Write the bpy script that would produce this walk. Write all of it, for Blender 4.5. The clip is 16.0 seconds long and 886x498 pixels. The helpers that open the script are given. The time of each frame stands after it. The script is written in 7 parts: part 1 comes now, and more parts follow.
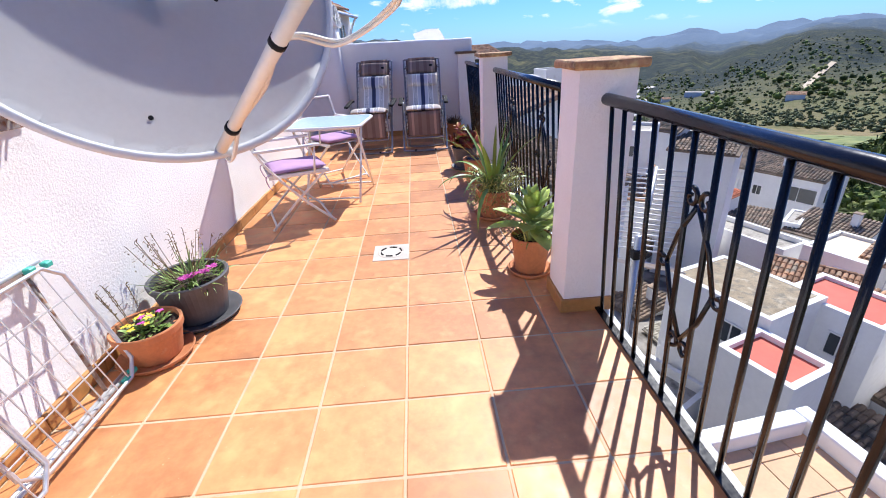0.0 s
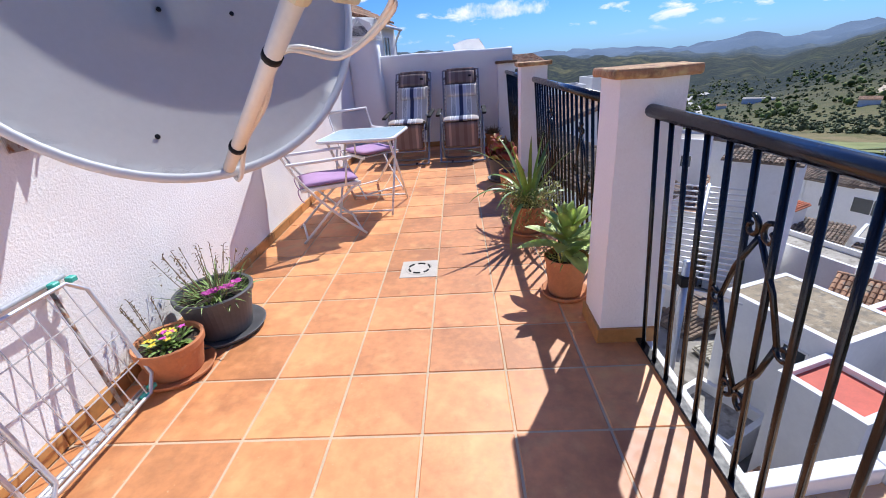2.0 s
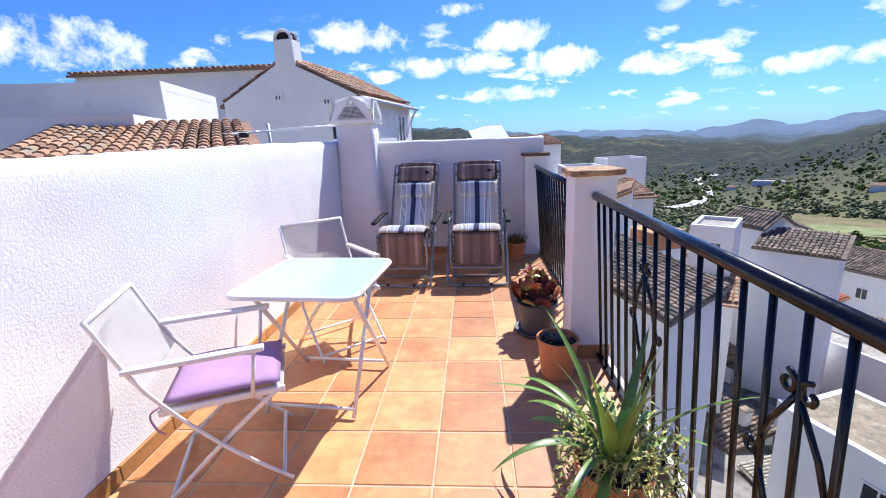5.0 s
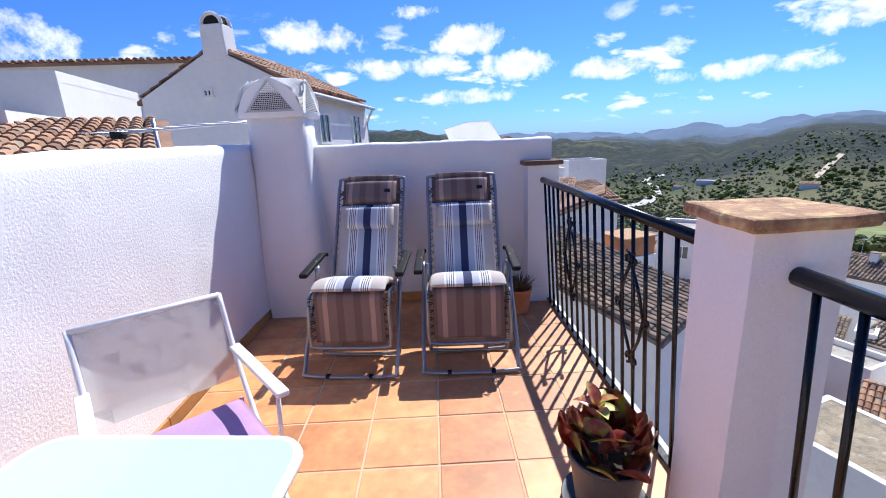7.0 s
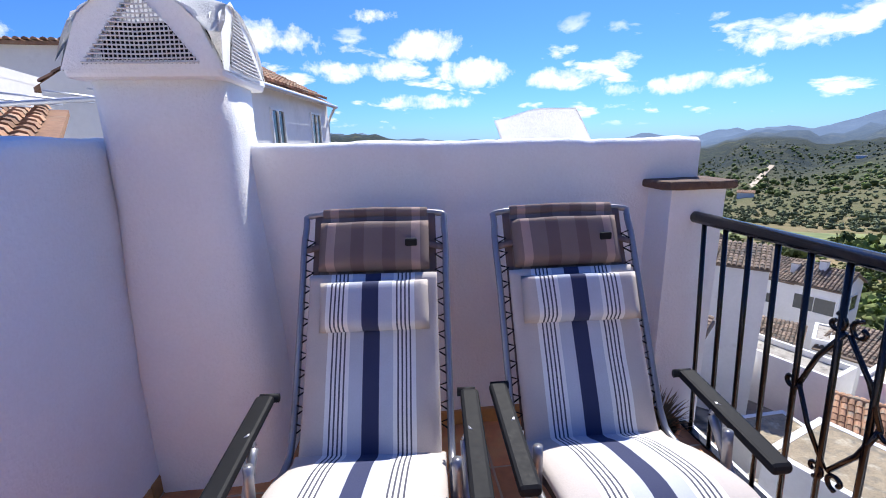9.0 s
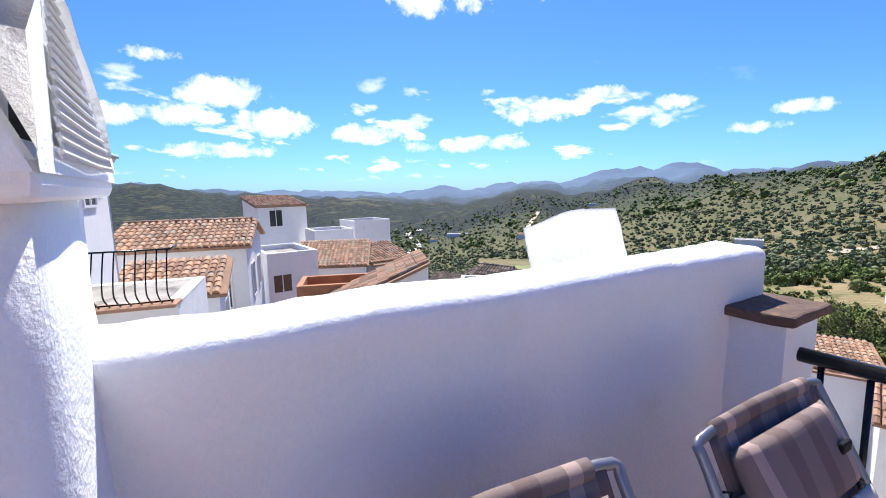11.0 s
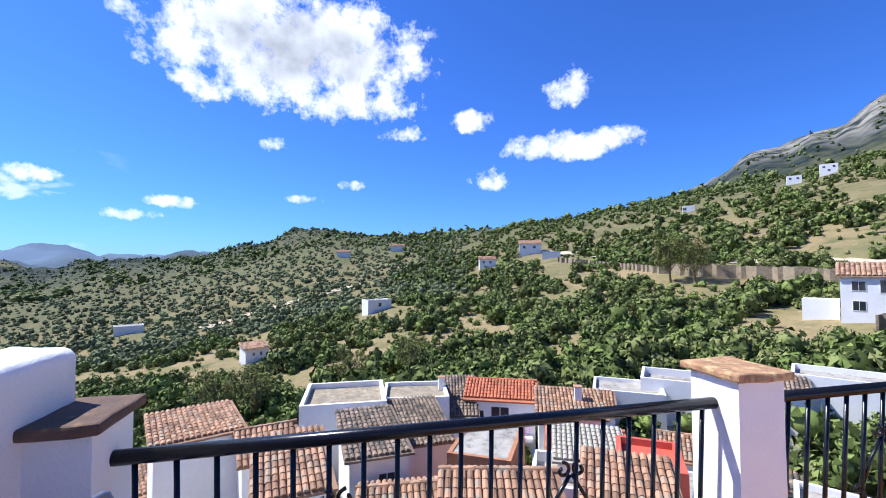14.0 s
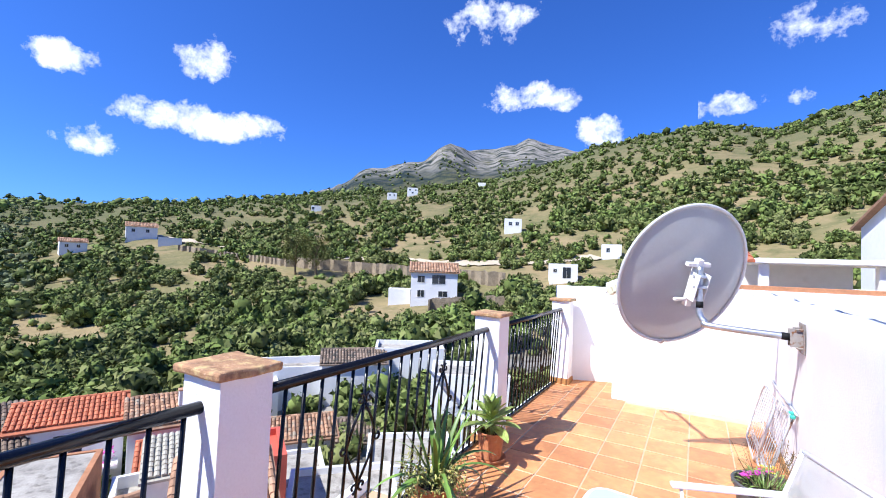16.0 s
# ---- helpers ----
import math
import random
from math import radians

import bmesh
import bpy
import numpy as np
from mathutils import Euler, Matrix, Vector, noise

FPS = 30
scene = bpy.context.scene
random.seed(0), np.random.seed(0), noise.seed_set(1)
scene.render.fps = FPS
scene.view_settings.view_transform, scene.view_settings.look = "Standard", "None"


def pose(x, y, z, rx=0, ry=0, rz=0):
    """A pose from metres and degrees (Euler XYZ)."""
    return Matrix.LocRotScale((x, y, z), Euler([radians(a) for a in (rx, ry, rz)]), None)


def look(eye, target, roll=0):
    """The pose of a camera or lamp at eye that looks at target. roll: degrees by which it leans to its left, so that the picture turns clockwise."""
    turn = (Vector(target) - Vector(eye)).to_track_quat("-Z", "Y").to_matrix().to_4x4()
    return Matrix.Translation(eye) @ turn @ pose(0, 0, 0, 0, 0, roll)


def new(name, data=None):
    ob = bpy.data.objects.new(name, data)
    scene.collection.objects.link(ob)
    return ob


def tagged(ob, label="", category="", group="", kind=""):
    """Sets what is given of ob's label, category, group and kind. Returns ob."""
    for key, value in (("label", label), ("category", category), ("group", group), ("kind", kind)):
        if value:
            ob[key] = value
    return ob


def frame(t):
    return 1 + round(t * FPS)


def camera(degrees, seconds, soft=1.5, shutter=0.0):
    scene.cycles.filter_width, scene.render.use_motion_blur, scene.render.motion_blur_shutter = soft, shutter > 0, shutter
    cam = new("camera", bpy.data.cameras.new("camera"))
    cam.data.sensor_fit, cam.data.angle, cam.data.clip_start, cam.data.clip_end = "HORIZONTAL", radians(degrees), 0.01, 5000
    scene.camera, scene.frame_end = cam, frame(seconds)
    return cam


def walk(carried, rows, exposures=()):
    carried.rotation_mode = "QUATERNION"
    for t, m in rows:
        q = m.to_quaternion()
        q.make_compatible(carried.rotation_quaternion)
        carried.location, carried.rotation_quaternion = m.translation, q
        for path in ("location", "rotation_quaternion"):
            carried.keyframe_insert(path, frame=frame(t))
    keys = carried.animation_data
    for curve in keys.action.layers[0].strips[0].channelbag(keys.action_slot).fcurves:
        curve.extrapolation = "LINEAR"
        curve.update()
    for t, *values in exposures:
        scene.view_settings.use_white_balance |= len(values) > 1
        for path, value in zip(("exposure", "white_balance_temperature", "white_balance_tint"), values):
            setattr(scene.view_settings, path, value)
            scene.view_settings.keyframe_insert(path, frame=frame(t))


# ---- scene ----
cam = camera(91.8, 16.0, 1.0)
EXPOSURES = [(0.0, 0.6, 6350, 10), (0.8, 0.28, 6250, 10), (2.0, 0.3, 6200, 10), (3.5, 0.67, 6200, 10), (8.2, 0.5, 6300, 10), (10.3, 0.95, 6600, 10), (11.0, 0.8, 6600, 10), (11.6, 0.32, 6500, 10), (12.2, 0.15, 6350, 10), (13.5, 0.42, 6150, 10), (14.5, 0.85, 6100, 10), (15.5, 0.75, 6100, 10), (16.0, 0.72, 6100, 10)]
PATH = [
    (0, (0.126, -1.274, 1.234), (0.198, 0.534, 0.382), -3.4),
    (0.5, (0.082, -1.28, 1.241), (-0.073, 0.532, 0.409), -3.2),
    (1, (0.077, -1.278, 1.234), (-0.116, 0.533, 0.407), -3.8),
    (1.5, (0.098, -1.249, 1.225), (-0.052, 0.572, 0.413), -4.4),
    (2, (0.2, -1.143, 1.23), (0.087, 0.685, 0.426), -4.6),
    (2.5, (0.324, -0.948, 1.38), (0.258, 0.898, 0.614), -4.2),
    (3, (0.329, -0.696, 1.414), (0.343, 1.2, 0.78), -3.3),
    (3.5, (0.347, -0.411, 1.408), (0.39, 1.492, 0.795), -3.5),
    (4, (0.314, -0.085, 1.423), (0.162, 1.822, 0.841), -2.3),
    (4.2, (0.278, 0.043, 1.407), (0.094, 1.959, 0.862), -2.6),
    (6.3, (0.123, 1.561, 1.363), (0.121, 3.499, 0.868), -3.4),
    (6.5, (0.093, 1.73, 1.369), (0.114, 3.667, 0.87), -3.4),
    (7, (0.036, 2.125, 1.366), (0.064, 4.061, 0.863), -2.7),
    (7.5, (-0.039, 2.534, 1.396), (-0.023, 4.466, 0.879), -2.2),
    (8, (-0.111, 3.016, 1.304), (-0.074, 4.956, 0.82), -1.3),
    (8.2, (-0.148, 3.202, 1.284), (-0.11, 5.145, 0.809), -0.7),
    (10.3, (-0.766, 4.628, 1.516), (0.079, 6.372, 1.021), -2.6),
    (10.5, (-0.802, 4.72, 1.533), (0.134, 6.424, 1.065), -1.8),
    (11, (-0.788, 4.952, 1.566), (0.239, 6.644, 1.284), -1.1),
    (11.5, (-0.763, 5.075, 1.612), (0.362, 6.727, 1.538), -1.3),
    (12, (-0.755, 5.105, 1.62), (0.687, 6.49, 1.622), -0.9),
    (12.5, (-0.729, 5.073, 1.611), (0.962, 6.14, 1.674), -0.16),
    (13, (-0.685, 5.017, 1.598), (1.21, 5.649, 1.678), -0.66),
    (13.5, (-0.663, 4.932, 1.597), (1.333, 5.027, 1.68), -0.6),
    (14, (-0.628, 4.813, 1.587), (1.319, 4.363, 1.665), -0.3),
    (14.5, (-0.622, 4.685, 1.583), (1.169, 3.799, 1.652), 0.0),
    (15, (-0.643, 4.585, 1.584), (0.886, 3.298, 1.643), 0.0),
    (15.5, (-0.68, 4.435, 1.58), (0.622, 2.918, 1.63), 0.8),
    (16, (-0.702, 4.256, 1.58), (0.313, 2.534, 1.648), 2.1),
]
walk(cam, [(t, look(eye, at, roll)) for t, eye, at, roll in PATH], EXPOSURES)


# ---- world and sun ----
SUN_AZ, SUN_EL = radians(28.5), radians(52)      # clockwise from +y
world = bpy.data.worlds.new("sky")
scene.world = world
world.use_nodes = True


def wire(tree, a, b):
    tree.links.new(a, b)


def math_node(tree, op, a, b=None, c=None, clamp=False):
    n = tree.nodes.new("ShaderNodeMath")
    n.operation, n.use_clamp = op, clamp
    for i, v in enumerate((a, b, c)):
        if v is None:
            continue
        if hasattr(v, "is_output"):
            tree.links.new(v, n.inputs[i])
        else:
            n.inputs[i].default_value = v
    return n.outputs[0]


def build_sky():
    t = world.node_tree
    t.nodes.clear()
    out = t.nodes.new("ShaderNodeOutputWorld")
    bg = t.nodes.new("ShaderNodeBackground")
    sky = t.nodes.new("ShaderNodeTexSky")
    sky.sky_type, sky.sun_disc = "NISHITA", False
    sky.sun_elevation, sky.sun_rotation = SUN_EL, SUN_AZ
    sky.air_density, sky.dust_density, sky.ozone_density = 1.0, 0.25, 3.0
    co = t.nodes.new("ShaderNodeTexCoord")
    sep = t.nodes.new("ShaderNodeSeparateXYZ")
    wire(t, co.outputs["Generated"], sep.inputs[0])
    x, y, z = sep.outputs
    # cloud deck: directions laid on a level sheet overhead
    zc = math_node(t, "MAXIMUM", z, 0.012)
    u = math_node(t, "DIVIDE", x, math_node(t, "ADD", zc, 0.3))
    v = math_node(t, "DIVIDE", y, math_node(t, "ADD", zc, 0.3))
    com = t.nodes.new("ShaderNodeCombineXYZ")
    wire(t, u, com.inputs[0]), wire(t, v, com.inputs[1])
    big = t.nodes.new("ShaderNodeTexNoise")
    big.inputs["Scale"].default_value, big.inputs["Detail"].default_value = 1.2, 2.0
    fine = t.nodes.new("ShaderNodeTexNoise")
    fine.inputs["Scale"].default_value, fine.inputs["Detail"].default_value = 3.6, 9.0
    fine.inputs["Roughness"].default_value, fine.inputs["Distortion"].default_value = 0.56, 0.25
    for n in (big, fine):
        wire(t, com.outputs[0], n.inputs["Vector"])
    # single large clouds: azimuth, elevation, half width, half height (degrees), weight
    az = math_node(t, "MULTIPLY", math_node(t, "ARCTAN2", x, y), 57.2958)
    el = math_node(t, "MULTIPLY", math_node(t, "ARCSINE", z), 57.2958)
    wob = t.nodes.new("ShaderNodeTexNoise")
    wob.inputs["Scale"].default_value, wob.inputs["Detail"].default_value = 13.0, 8.0
    wob.inputs["Roughness"].default_value = 0.66
    wire(t, co.outputs["Generated"], wob.inputs["Vector"])
    total = None
    for a, e, w, h, k in CLOUDS:
        da = math_node(t, "DIVIDE", math_node(t, "SUBTRACT", az, a), w)
        de = math_node(t, "DIVIDE", math_node(t, "SUBTRACT", el, e), h)
        d2 = math_node(t, "ADD", math_node(t, "MULTIPLY", da, da), math_node(t, "MULTIPLY", de, de))
        blob = math_node(t, "MAXIMUM", math_node(t, "MULTIPLY", math_node(t, "SUBTRACT", 1.0, d2), k), -1.6)
        total = blob if total is None else math_node(t, "MAXIMUM", total, blob)
    placed = math_node(t, "ADD", total, math_node(t, "MULTIPLY", math_node(t, "SUBTRACT", wob.outputs["Fac"], 0.5), 4.6))
    placed = math_node(t, "MULTIPLY", placed, 1.25, clamp=True)
    # small fair-weather clouds in a belt over the horizon
    belt = math_node(t, "MULTIPLY", math_node(t, "SUBTRACT", el, 1.0), 0.5, clamp=True)
    top = math_node(t, "MULTIPLY", math_node(t, "SUBTRACT", 15.0, el), 0.2, clamp=True)
    side = math_node(t, "MULTIPLY", math_node(t, "SUBTRACT", 62.0, math_node(t, "ABSOLUTE", math_node(t, "SUBTRACT", az, 5.0))), 0.06, clamp=True)
    dens = math_node(t, "ADD", math_node(t, "MULTIPLY", fine.outputs["Fac"], 0.75), math_node(t, "MULTIPLY", big.outputs["Fac"], 0.35))
    small = math_node(t, "MULTIPLY", math_node(t, "SUBTRACT", dens, 0.60), 15.0, clamp=True)
    small = math_node(t, "MULTIPLY", small, math_node(t, "MULTIPLY", belt, math_node(t, "MULTIPLY", top, side)))
    cover = math_node(t, "MAXIMUM", placed, small)
    # grey undersides in the thick middle of the clouds
    puff = t.nodes.new("ShaderNodeTexNoise")
    puff.inputs["Scale"].default_value, puff.inputs["Detail"].default_value = 16.0, 7.0
    wire(t, co.outputs["Generated"], puff.inputs["Vector"])
    shade = math_node(t, "ADD", math_node(t, "MULTIPLY", math_node(t, "SUBTRACT", total, 0.42), 1.05), math_node(t, "MULTIPLY", math_node(t, "SUBTRACT", puff.outputs["Fac"], 0.5), 1.5), clamp=True)
    ramp = t.nodes.new("ShaderNodeMix")
    ramp.data_type = "RGBA"
    ramp.inputs[6].default_value, ramp.inputs[7].default_value = (6.0, 6.2, 6.6, 1), (2.3, 2.5, 3.0, 1)
    wire(t, shade, ramp.inputs[0])
    deep = t.nodes.new("ShaderNodeMix")
    deep.data_type, deep.blend_type = "RGBA", "MULTIPLY"
    deep.inputs[0].default_value = 1.0
    deep.inputs[7].default_value = SKY_TINT
    wire(t, sky.outputs[0], deep.inputs[6])
    mix = t.nodes.new("ShaderNodeMix")
    mix.data_type = "RGBA"
    wire(t, cover, mix.inputs[0]), wire(t, deep.outputs[2], mix.inputs[6]), wire(t, ramp.outputs[2], mix.inputs[7])
    wire(t, mix.outputs[2], bg.inputs["Color"])
    bg.inputs["Strength"].default_value = 0.14
    wire(t, bg.outputs[0], out.inputs[0])


SKY_TINT = (0.225, 0.42, 0.87, 1)
HIGH_CLOUDS = [     # the large clouds overhead and the torn ones over the mountain
    (32, 25.8, 16.5, 5.2, 1.1), (84.5, 26, 18, 6.4, 1.3), (73.4, 20.8, 3.2, 2.0, 0.6), (90, 20.5, 9, 2.6, 0.8),
    (107, 18.6, 2.4, 1.2, 0.5), (120.5, 22.1, 3.4, 2.3, 0.6), (119, 15.2, 7.4, 1.9, 0.7), (109.2, 11.4, 2.8, 1.3, 0.55), (98.3, 17, 2.8, 1.0, 0.4),
    (82, 15, 1.8, 0.9, 0.5), (159.8, 21.3, 6, 1.6, 0.6), (-178, 18.4, 6.5, 1.2, 0.55), (169.4, 17, 3.2, 1.9, 0.7), (155.7, 30.1, 5.5, 2.3, 0.45), (-169.8, 25.1, 3.5, 2.2, 0.45),
]
LOW_CLOUDS = [      # small flat-based clouds over the horizon
    (44.4, 9.1, 5.2, 1.4, 0.65), (58.2, 9.2, 2.9, 0.8, 0.5), (66.4, 5.8, 3.2, 0.6, 0.5), (71.2, 7.4, 3.2, 0.7, 0.55), (85.5, 8.5, 2.1, 0.7, 0.5),
    (91, 10.5, 1.5, 0.6, 0.45), (51.4, 10.9, 2.3, 0.7, 0.5), (24, 7, 6.8, 1.2, 0.65), (33.4, 5.5, 6.8, 1.0, 0.6), (5.6, 11.2, 4.4, 1.6, 0.75),
    (-2.9, 8.4, 6, 1.2, 0.65), (10.9, 8.2, 4.6, 1.5, 0.65), (-1.5, 14.4, 3, 0.7, 0.5), (4, 4.7, 5.5, 0.9, 0.55), (-13, 12, 6, 1.6, 0.6), (-42, 10, 8, 2.2, 0.6),
]
CLOUDS = HIGH_CLOUDS + LOW_CLOUDS
build_sky()

sun = new("sun", bpy.data.lights.new("sun", "SUN"))
sun.data.energy, sun.data.angle, sun.data.color = 4.8, radians(0.53), (1.0, 0.975, 0.935)
sun.matrix_world = look((60 * math.sin(SUN_AZ) * math.cos(SUN_EL), 60 * math.cos(SUN_AZ) * math.cos(SUN_EL), 60 * math.sin(SUN_EL)), (0, 0, 0))


# ---- materials ----
def material(name, base, rough=0.7, metal=0.0, var=0.12, scale=3.0, fine=45.0, bump=0.3, depth=0.004,
             second=None, patch=0.5, piece=0.0, island=0.0, stretch=(1, 1, 1), spec=0.5, local=False, edge=6.0):
    """Base colour broken by two sizes of noise, a second colour in patches, fine relief, and a shift from piece to piece."""
    m = bpy.data.materials.new(name)
    m.use_nodes = True
    t = m.node_tree
    b = t.nodes["Principled BSDF"]
    if local:
        src = t.nodes.new("ShaderNodeTexCoord").outputs["Object"]
    else:
        src = t.nodes.new("ShaderNodeNewGeometry").outputs["Position"]
    mp = t.nodes.new("ShaderNodeMapping")
    mp.inputs["Scale"].default_value = stretch
    wire(t, src, mp.inputs[0])
    noises = []
    for s, d in ((scale, 3.0), (fine, 5.0)):
        n = t.nodes.new("ShaderNodeTexNoise")
        n.inputs["Scale"].default_value, n.inputs["Detail"].default_value = s, d
        n.inputs["Roughness"].default_value = 0.6
        wire(t, mp.outputs[0], n.inputs["Vector"])
        noises.append(n.outputs["Fac"])
    mixed = math_node(t, "ADD", math_node(t, "MULTIPLY", noises[0], 0.6), math_node(t, "MULTIPLY", noises[1], 0.4))
    if piece or island:
        if piece:
            rnd = t.nodes.new("ShaderNodeObjectInfo").outputs["Random"]
        else:
            rnd = t.nodes.new("ShaderNodeNewGeometry").outputs["Random Per Island"]
        mixed = math_node(t, "ADD", mixed, math_node(t, "MULTIPLY", math_node(t, "SUBTRACT", rnd, 0.5), piece + island))
    lo = t.nodes.new("ShaderNodeMix")
    lo.data_type = "RGBA"
    lo.clamp_factor = True
    lo.inputs[6].default_value = (*[c * (1 - var) for c in base], 1)
    lo.inputs[7].default_value = (*[min(0.9, c * (1 + var)) for c in base], 1)
    span = math_node(t, "MULTIPLY_ADD", math_node(t, "SUBTRACT", mixed, 0.5), 2.6, 0.5, clamp=True)
    wire(t, span, lo.inputs[0])
    col = lo.outputs[2]
    if second:
        n = t.nodes.new("ShaderNodeTexNoise")
        n.inputs["Scale"].default_value, n.inputs["Detail"].default_value = scale * 2.3, 7.0
        wire(t, mp.outputs[0], n.inputs["Vector"])
        fac = n.outputs["Fac"]
        if piece or island:
            fac = math_node(t, "ADD", fac, math_node(t, "MULTIPLY", math_node(t, "SUBTRACT", rnd, 0.5), 0.5 * (piece + island)))
        w = math_node(t, "MULTIPLY", math_node(t, "SUBTRACT", fac, 1.0 - patch), edge, clamp=True)
        mx = t.nodes.new("ShaderNodeMix")
        mx.data_type = "RGBA"
        mx.inputs[7].default_value = (*second, 1)
        wire(t, w, mx.inputs[0]), wire(t, col, mx.inputs[6])
        col = mx.outputs[2]
    wire(t, col, b.inputs["Base Color"])
    b.inputs["Metallic"].default_value = metal
    b.inputs["Specular IOR Level"].default_value = spec
    r = math_node(t, "MULTIPLY_ADD", noises[1], 0.25, rough - 0.12, clamp=True)
    wire(t, r, b.inputs["Roughness"])
    if bump:
        bp = t.nodes.new("ShaderNodeBump")
        bp.inputs["Strength"].default_value, bp.inputs["Distance"].default_value = bump, depth
        wire(t, noises[1], bp.inputs["Height"])
        wire(t, bp.outputs[0], b.inputs["Normal"])
    return m


WHITE = material("limewash", (0.86, 0.85, 0.835), 0.9, var=0.06, scale=1.6, fine=85, bump=0.6, depth=0.006, spec=0.2, second=(0.78, 0.765, 0.74), patch=0.36)
def stain(m, colour, scale, at, gain, amount):
    """Lay irregular stains of one colour over a material."""
    t = m.node_tree
    b = t.nodes["Principled BSDF"]
    old = b.inputs["Base Color"].links[0].from_socket
    n = t.nodes.new("ShaderNodeTexNoise")
    n.inputs["Scale"].default_value, n.inputs["Detail"].default_value = scale, 6.0
    n.inputs["Roughness"].default_value = 0.65
    wire(t, t.nodes.new("ShaderNodeNewGeometry").outputs["Position"], n.inputs["Vector"])
    w = math_node(t, "MULTIPLY", math_node(t, "SUBTRACT", n.outputs["Fac"], at), gain, clamp=True)
    mx = t.nodes.new("ShaderNodeMix")
    mx.data_type = "RGBA"
    mx.inputs[7].default_value = (*colour, 1)
    wire(t, math_node(t, "MULTIPLY", w, amount), mx.inputs[0]), wire(t, old, mx.inputs[6]), wire(t, mx.outputs[2], b.inputs["Base Color"])


WHITE_FAR = material("far_limewash", (0.78, 0.77, 0.75), 0.9, var=0.07, scale=0.5, fine=6, bump=0.2, depth=0.02, second=(0.62, 0.59, 0.54), patch=0.34, spec=0.2)
TILE = material("terracotta_floor_tile", (0.60, 0.25, 0.095), 0.5, var=0.3, scale=3.4, fine=22, bump=0.2, depth=0.003, piece=0.3,
                second=(0.72, 0.40, 0.16), patch=0.47, edge=3.2)
stain(TILE, (0.30, 0.105, 0.04), 2.1, 0.53, 5.0, 0.7)
stain(TILE, (0.80, 0.58, 0.33), 48, 0.66, 9.0, 0.6)
GROUT = material("sandy_grout", (0.53, 0.40, 0.26), 0.9, var=0.15, scale=4, fine=120, bump=0.4)
SKIRT = material("ochre_skirting", (0.45, 0.22, 0.07), 0.55, var=0.25, scale=5, fine=40, bump=0.15, piece=0.3)
KERB = material("cream_kerb_stone", (0.66, 0.55, 0.40), 0.7, var=0.12, scale=5, fine=60, bump=0.3, piece=0.15)
CAP = material("weathered_clay_cap", (0.40, 0.22, 0.11), 0.85, var=0.35, scale=9, fine=55, bump=0.9, depth=0.006, second=(0.60, 0.43, 0.19), patch=0.5)
stain(CAP, (0.13, 0.065, 0.03), 13, 0.53, 7, 0.75)
stain(CAP, (0.62, 0.52, 0.36), 55, 0.60, 9, 0.6)
# CAP darkened: the end cap's shade and dirt are put into its colour
CAP_DARK = material("shaded_dirty_cap", (0.125, 0.075, 0.05), 0.9, var=0.35, scale=9, fine=55, bump=0.9, depth=0.006, second=(0.26, 0.15, 0.08), patch=0.4)
IRON = material("black_painted_iron", (0.006, 0.006, 0.007), 0.22, var=0.3, scale=8, fine=60, bump=0.08, depth=0.0006, spec=0.38)
ROOF = material("barrel_roof_tile", (0.36, 0.20, 0.115), 0.85, var=0.4, scale=0.9, fine=14, bump=0.4, depth=0.01, island=0.5, second=(0.30, 0.25, 0.18), patch=0.45)
ROOF_OLD = material("lichened_roof_tile", (0.235, 0.17, 0.12), 0.9, var=0.45, scale=0.8, fine=14, bump=0.5, depth=0.012, island=0.5, second=(0.085, 0.075, 0.06), patch=0.5)
ROOF_RED = material("new_red_roof_tile", (0.48, 0.15, 0.07), 0.8, var=0.3, scale=0.9, fine=14, bump=0.3, depth=0.01, island=0.3)
GLASS_DARK = material("dark_window_glass", (0.03, 0.035, 0.04), 0.12, var=0.2, bump=0, spec=0.8)
BRICK = material("orange_brickwork", (0.42, 0.19, 0.09), 0.9, var=0.3, scale=2, fine=20, bump=0.4, piece=0.2)
EARTH_RED = material("red_painted_terrace", (0.52, 0.10, 0.06), 0.7, var=0.2, scale=1.2, fine=20, bump=0.2)
CONCRETE = material("lichened_concrete_slab", (0.36, 0.33, 0.28), 0.9, var=0.35, scale=1.2, fine=16, bump=0.6, depth=0.02, second=(0.17, 0.15, 0.12), patch=0.46)
stain(CONCRETE, (0.07, 0.06, 0.05), 0.7, 0.55, 5, 0.7)
stain(WHITE_FAR, (0.36, 0.33, 0.28), 0.5, 0.62, 6, 0.4)
LICHEN = material("lichened_tan_roof", (0.31, 0.25, 0.165), 0.95, var=0.4, scale=1.5, fine=18, bump=0.8, depth=0.03, second=(0.20, 0.175, 0.13), patch=0.5)
stain(LICHEN, (0.56, 0.50, 0.38), 2.2, 0.55, 7, 0.7)
SHEET = material("weathered_corrugated_sheet", (0.40, 0.37, 0.29), 0.8, var=0.3, scale=2, fine=16, bump=0.3, second=(0.22, 0.19, 0.15), patch=0.42)
FIELD = material("mown_yellow_green_field", (0.21, 0.23, 0.075), 0.95, var=0.3, scale=0.06, fine=1.2, bump=0.3, depth=0.1, second=(0.13, 0.17, 0.055), patch=0.5)
PAVING = material("sunlit_orange_paving", (0.60, 0.38, 0.22), 0.75, var=0.15, scale=2, fine=30, bump=0.2, piece=0.25)


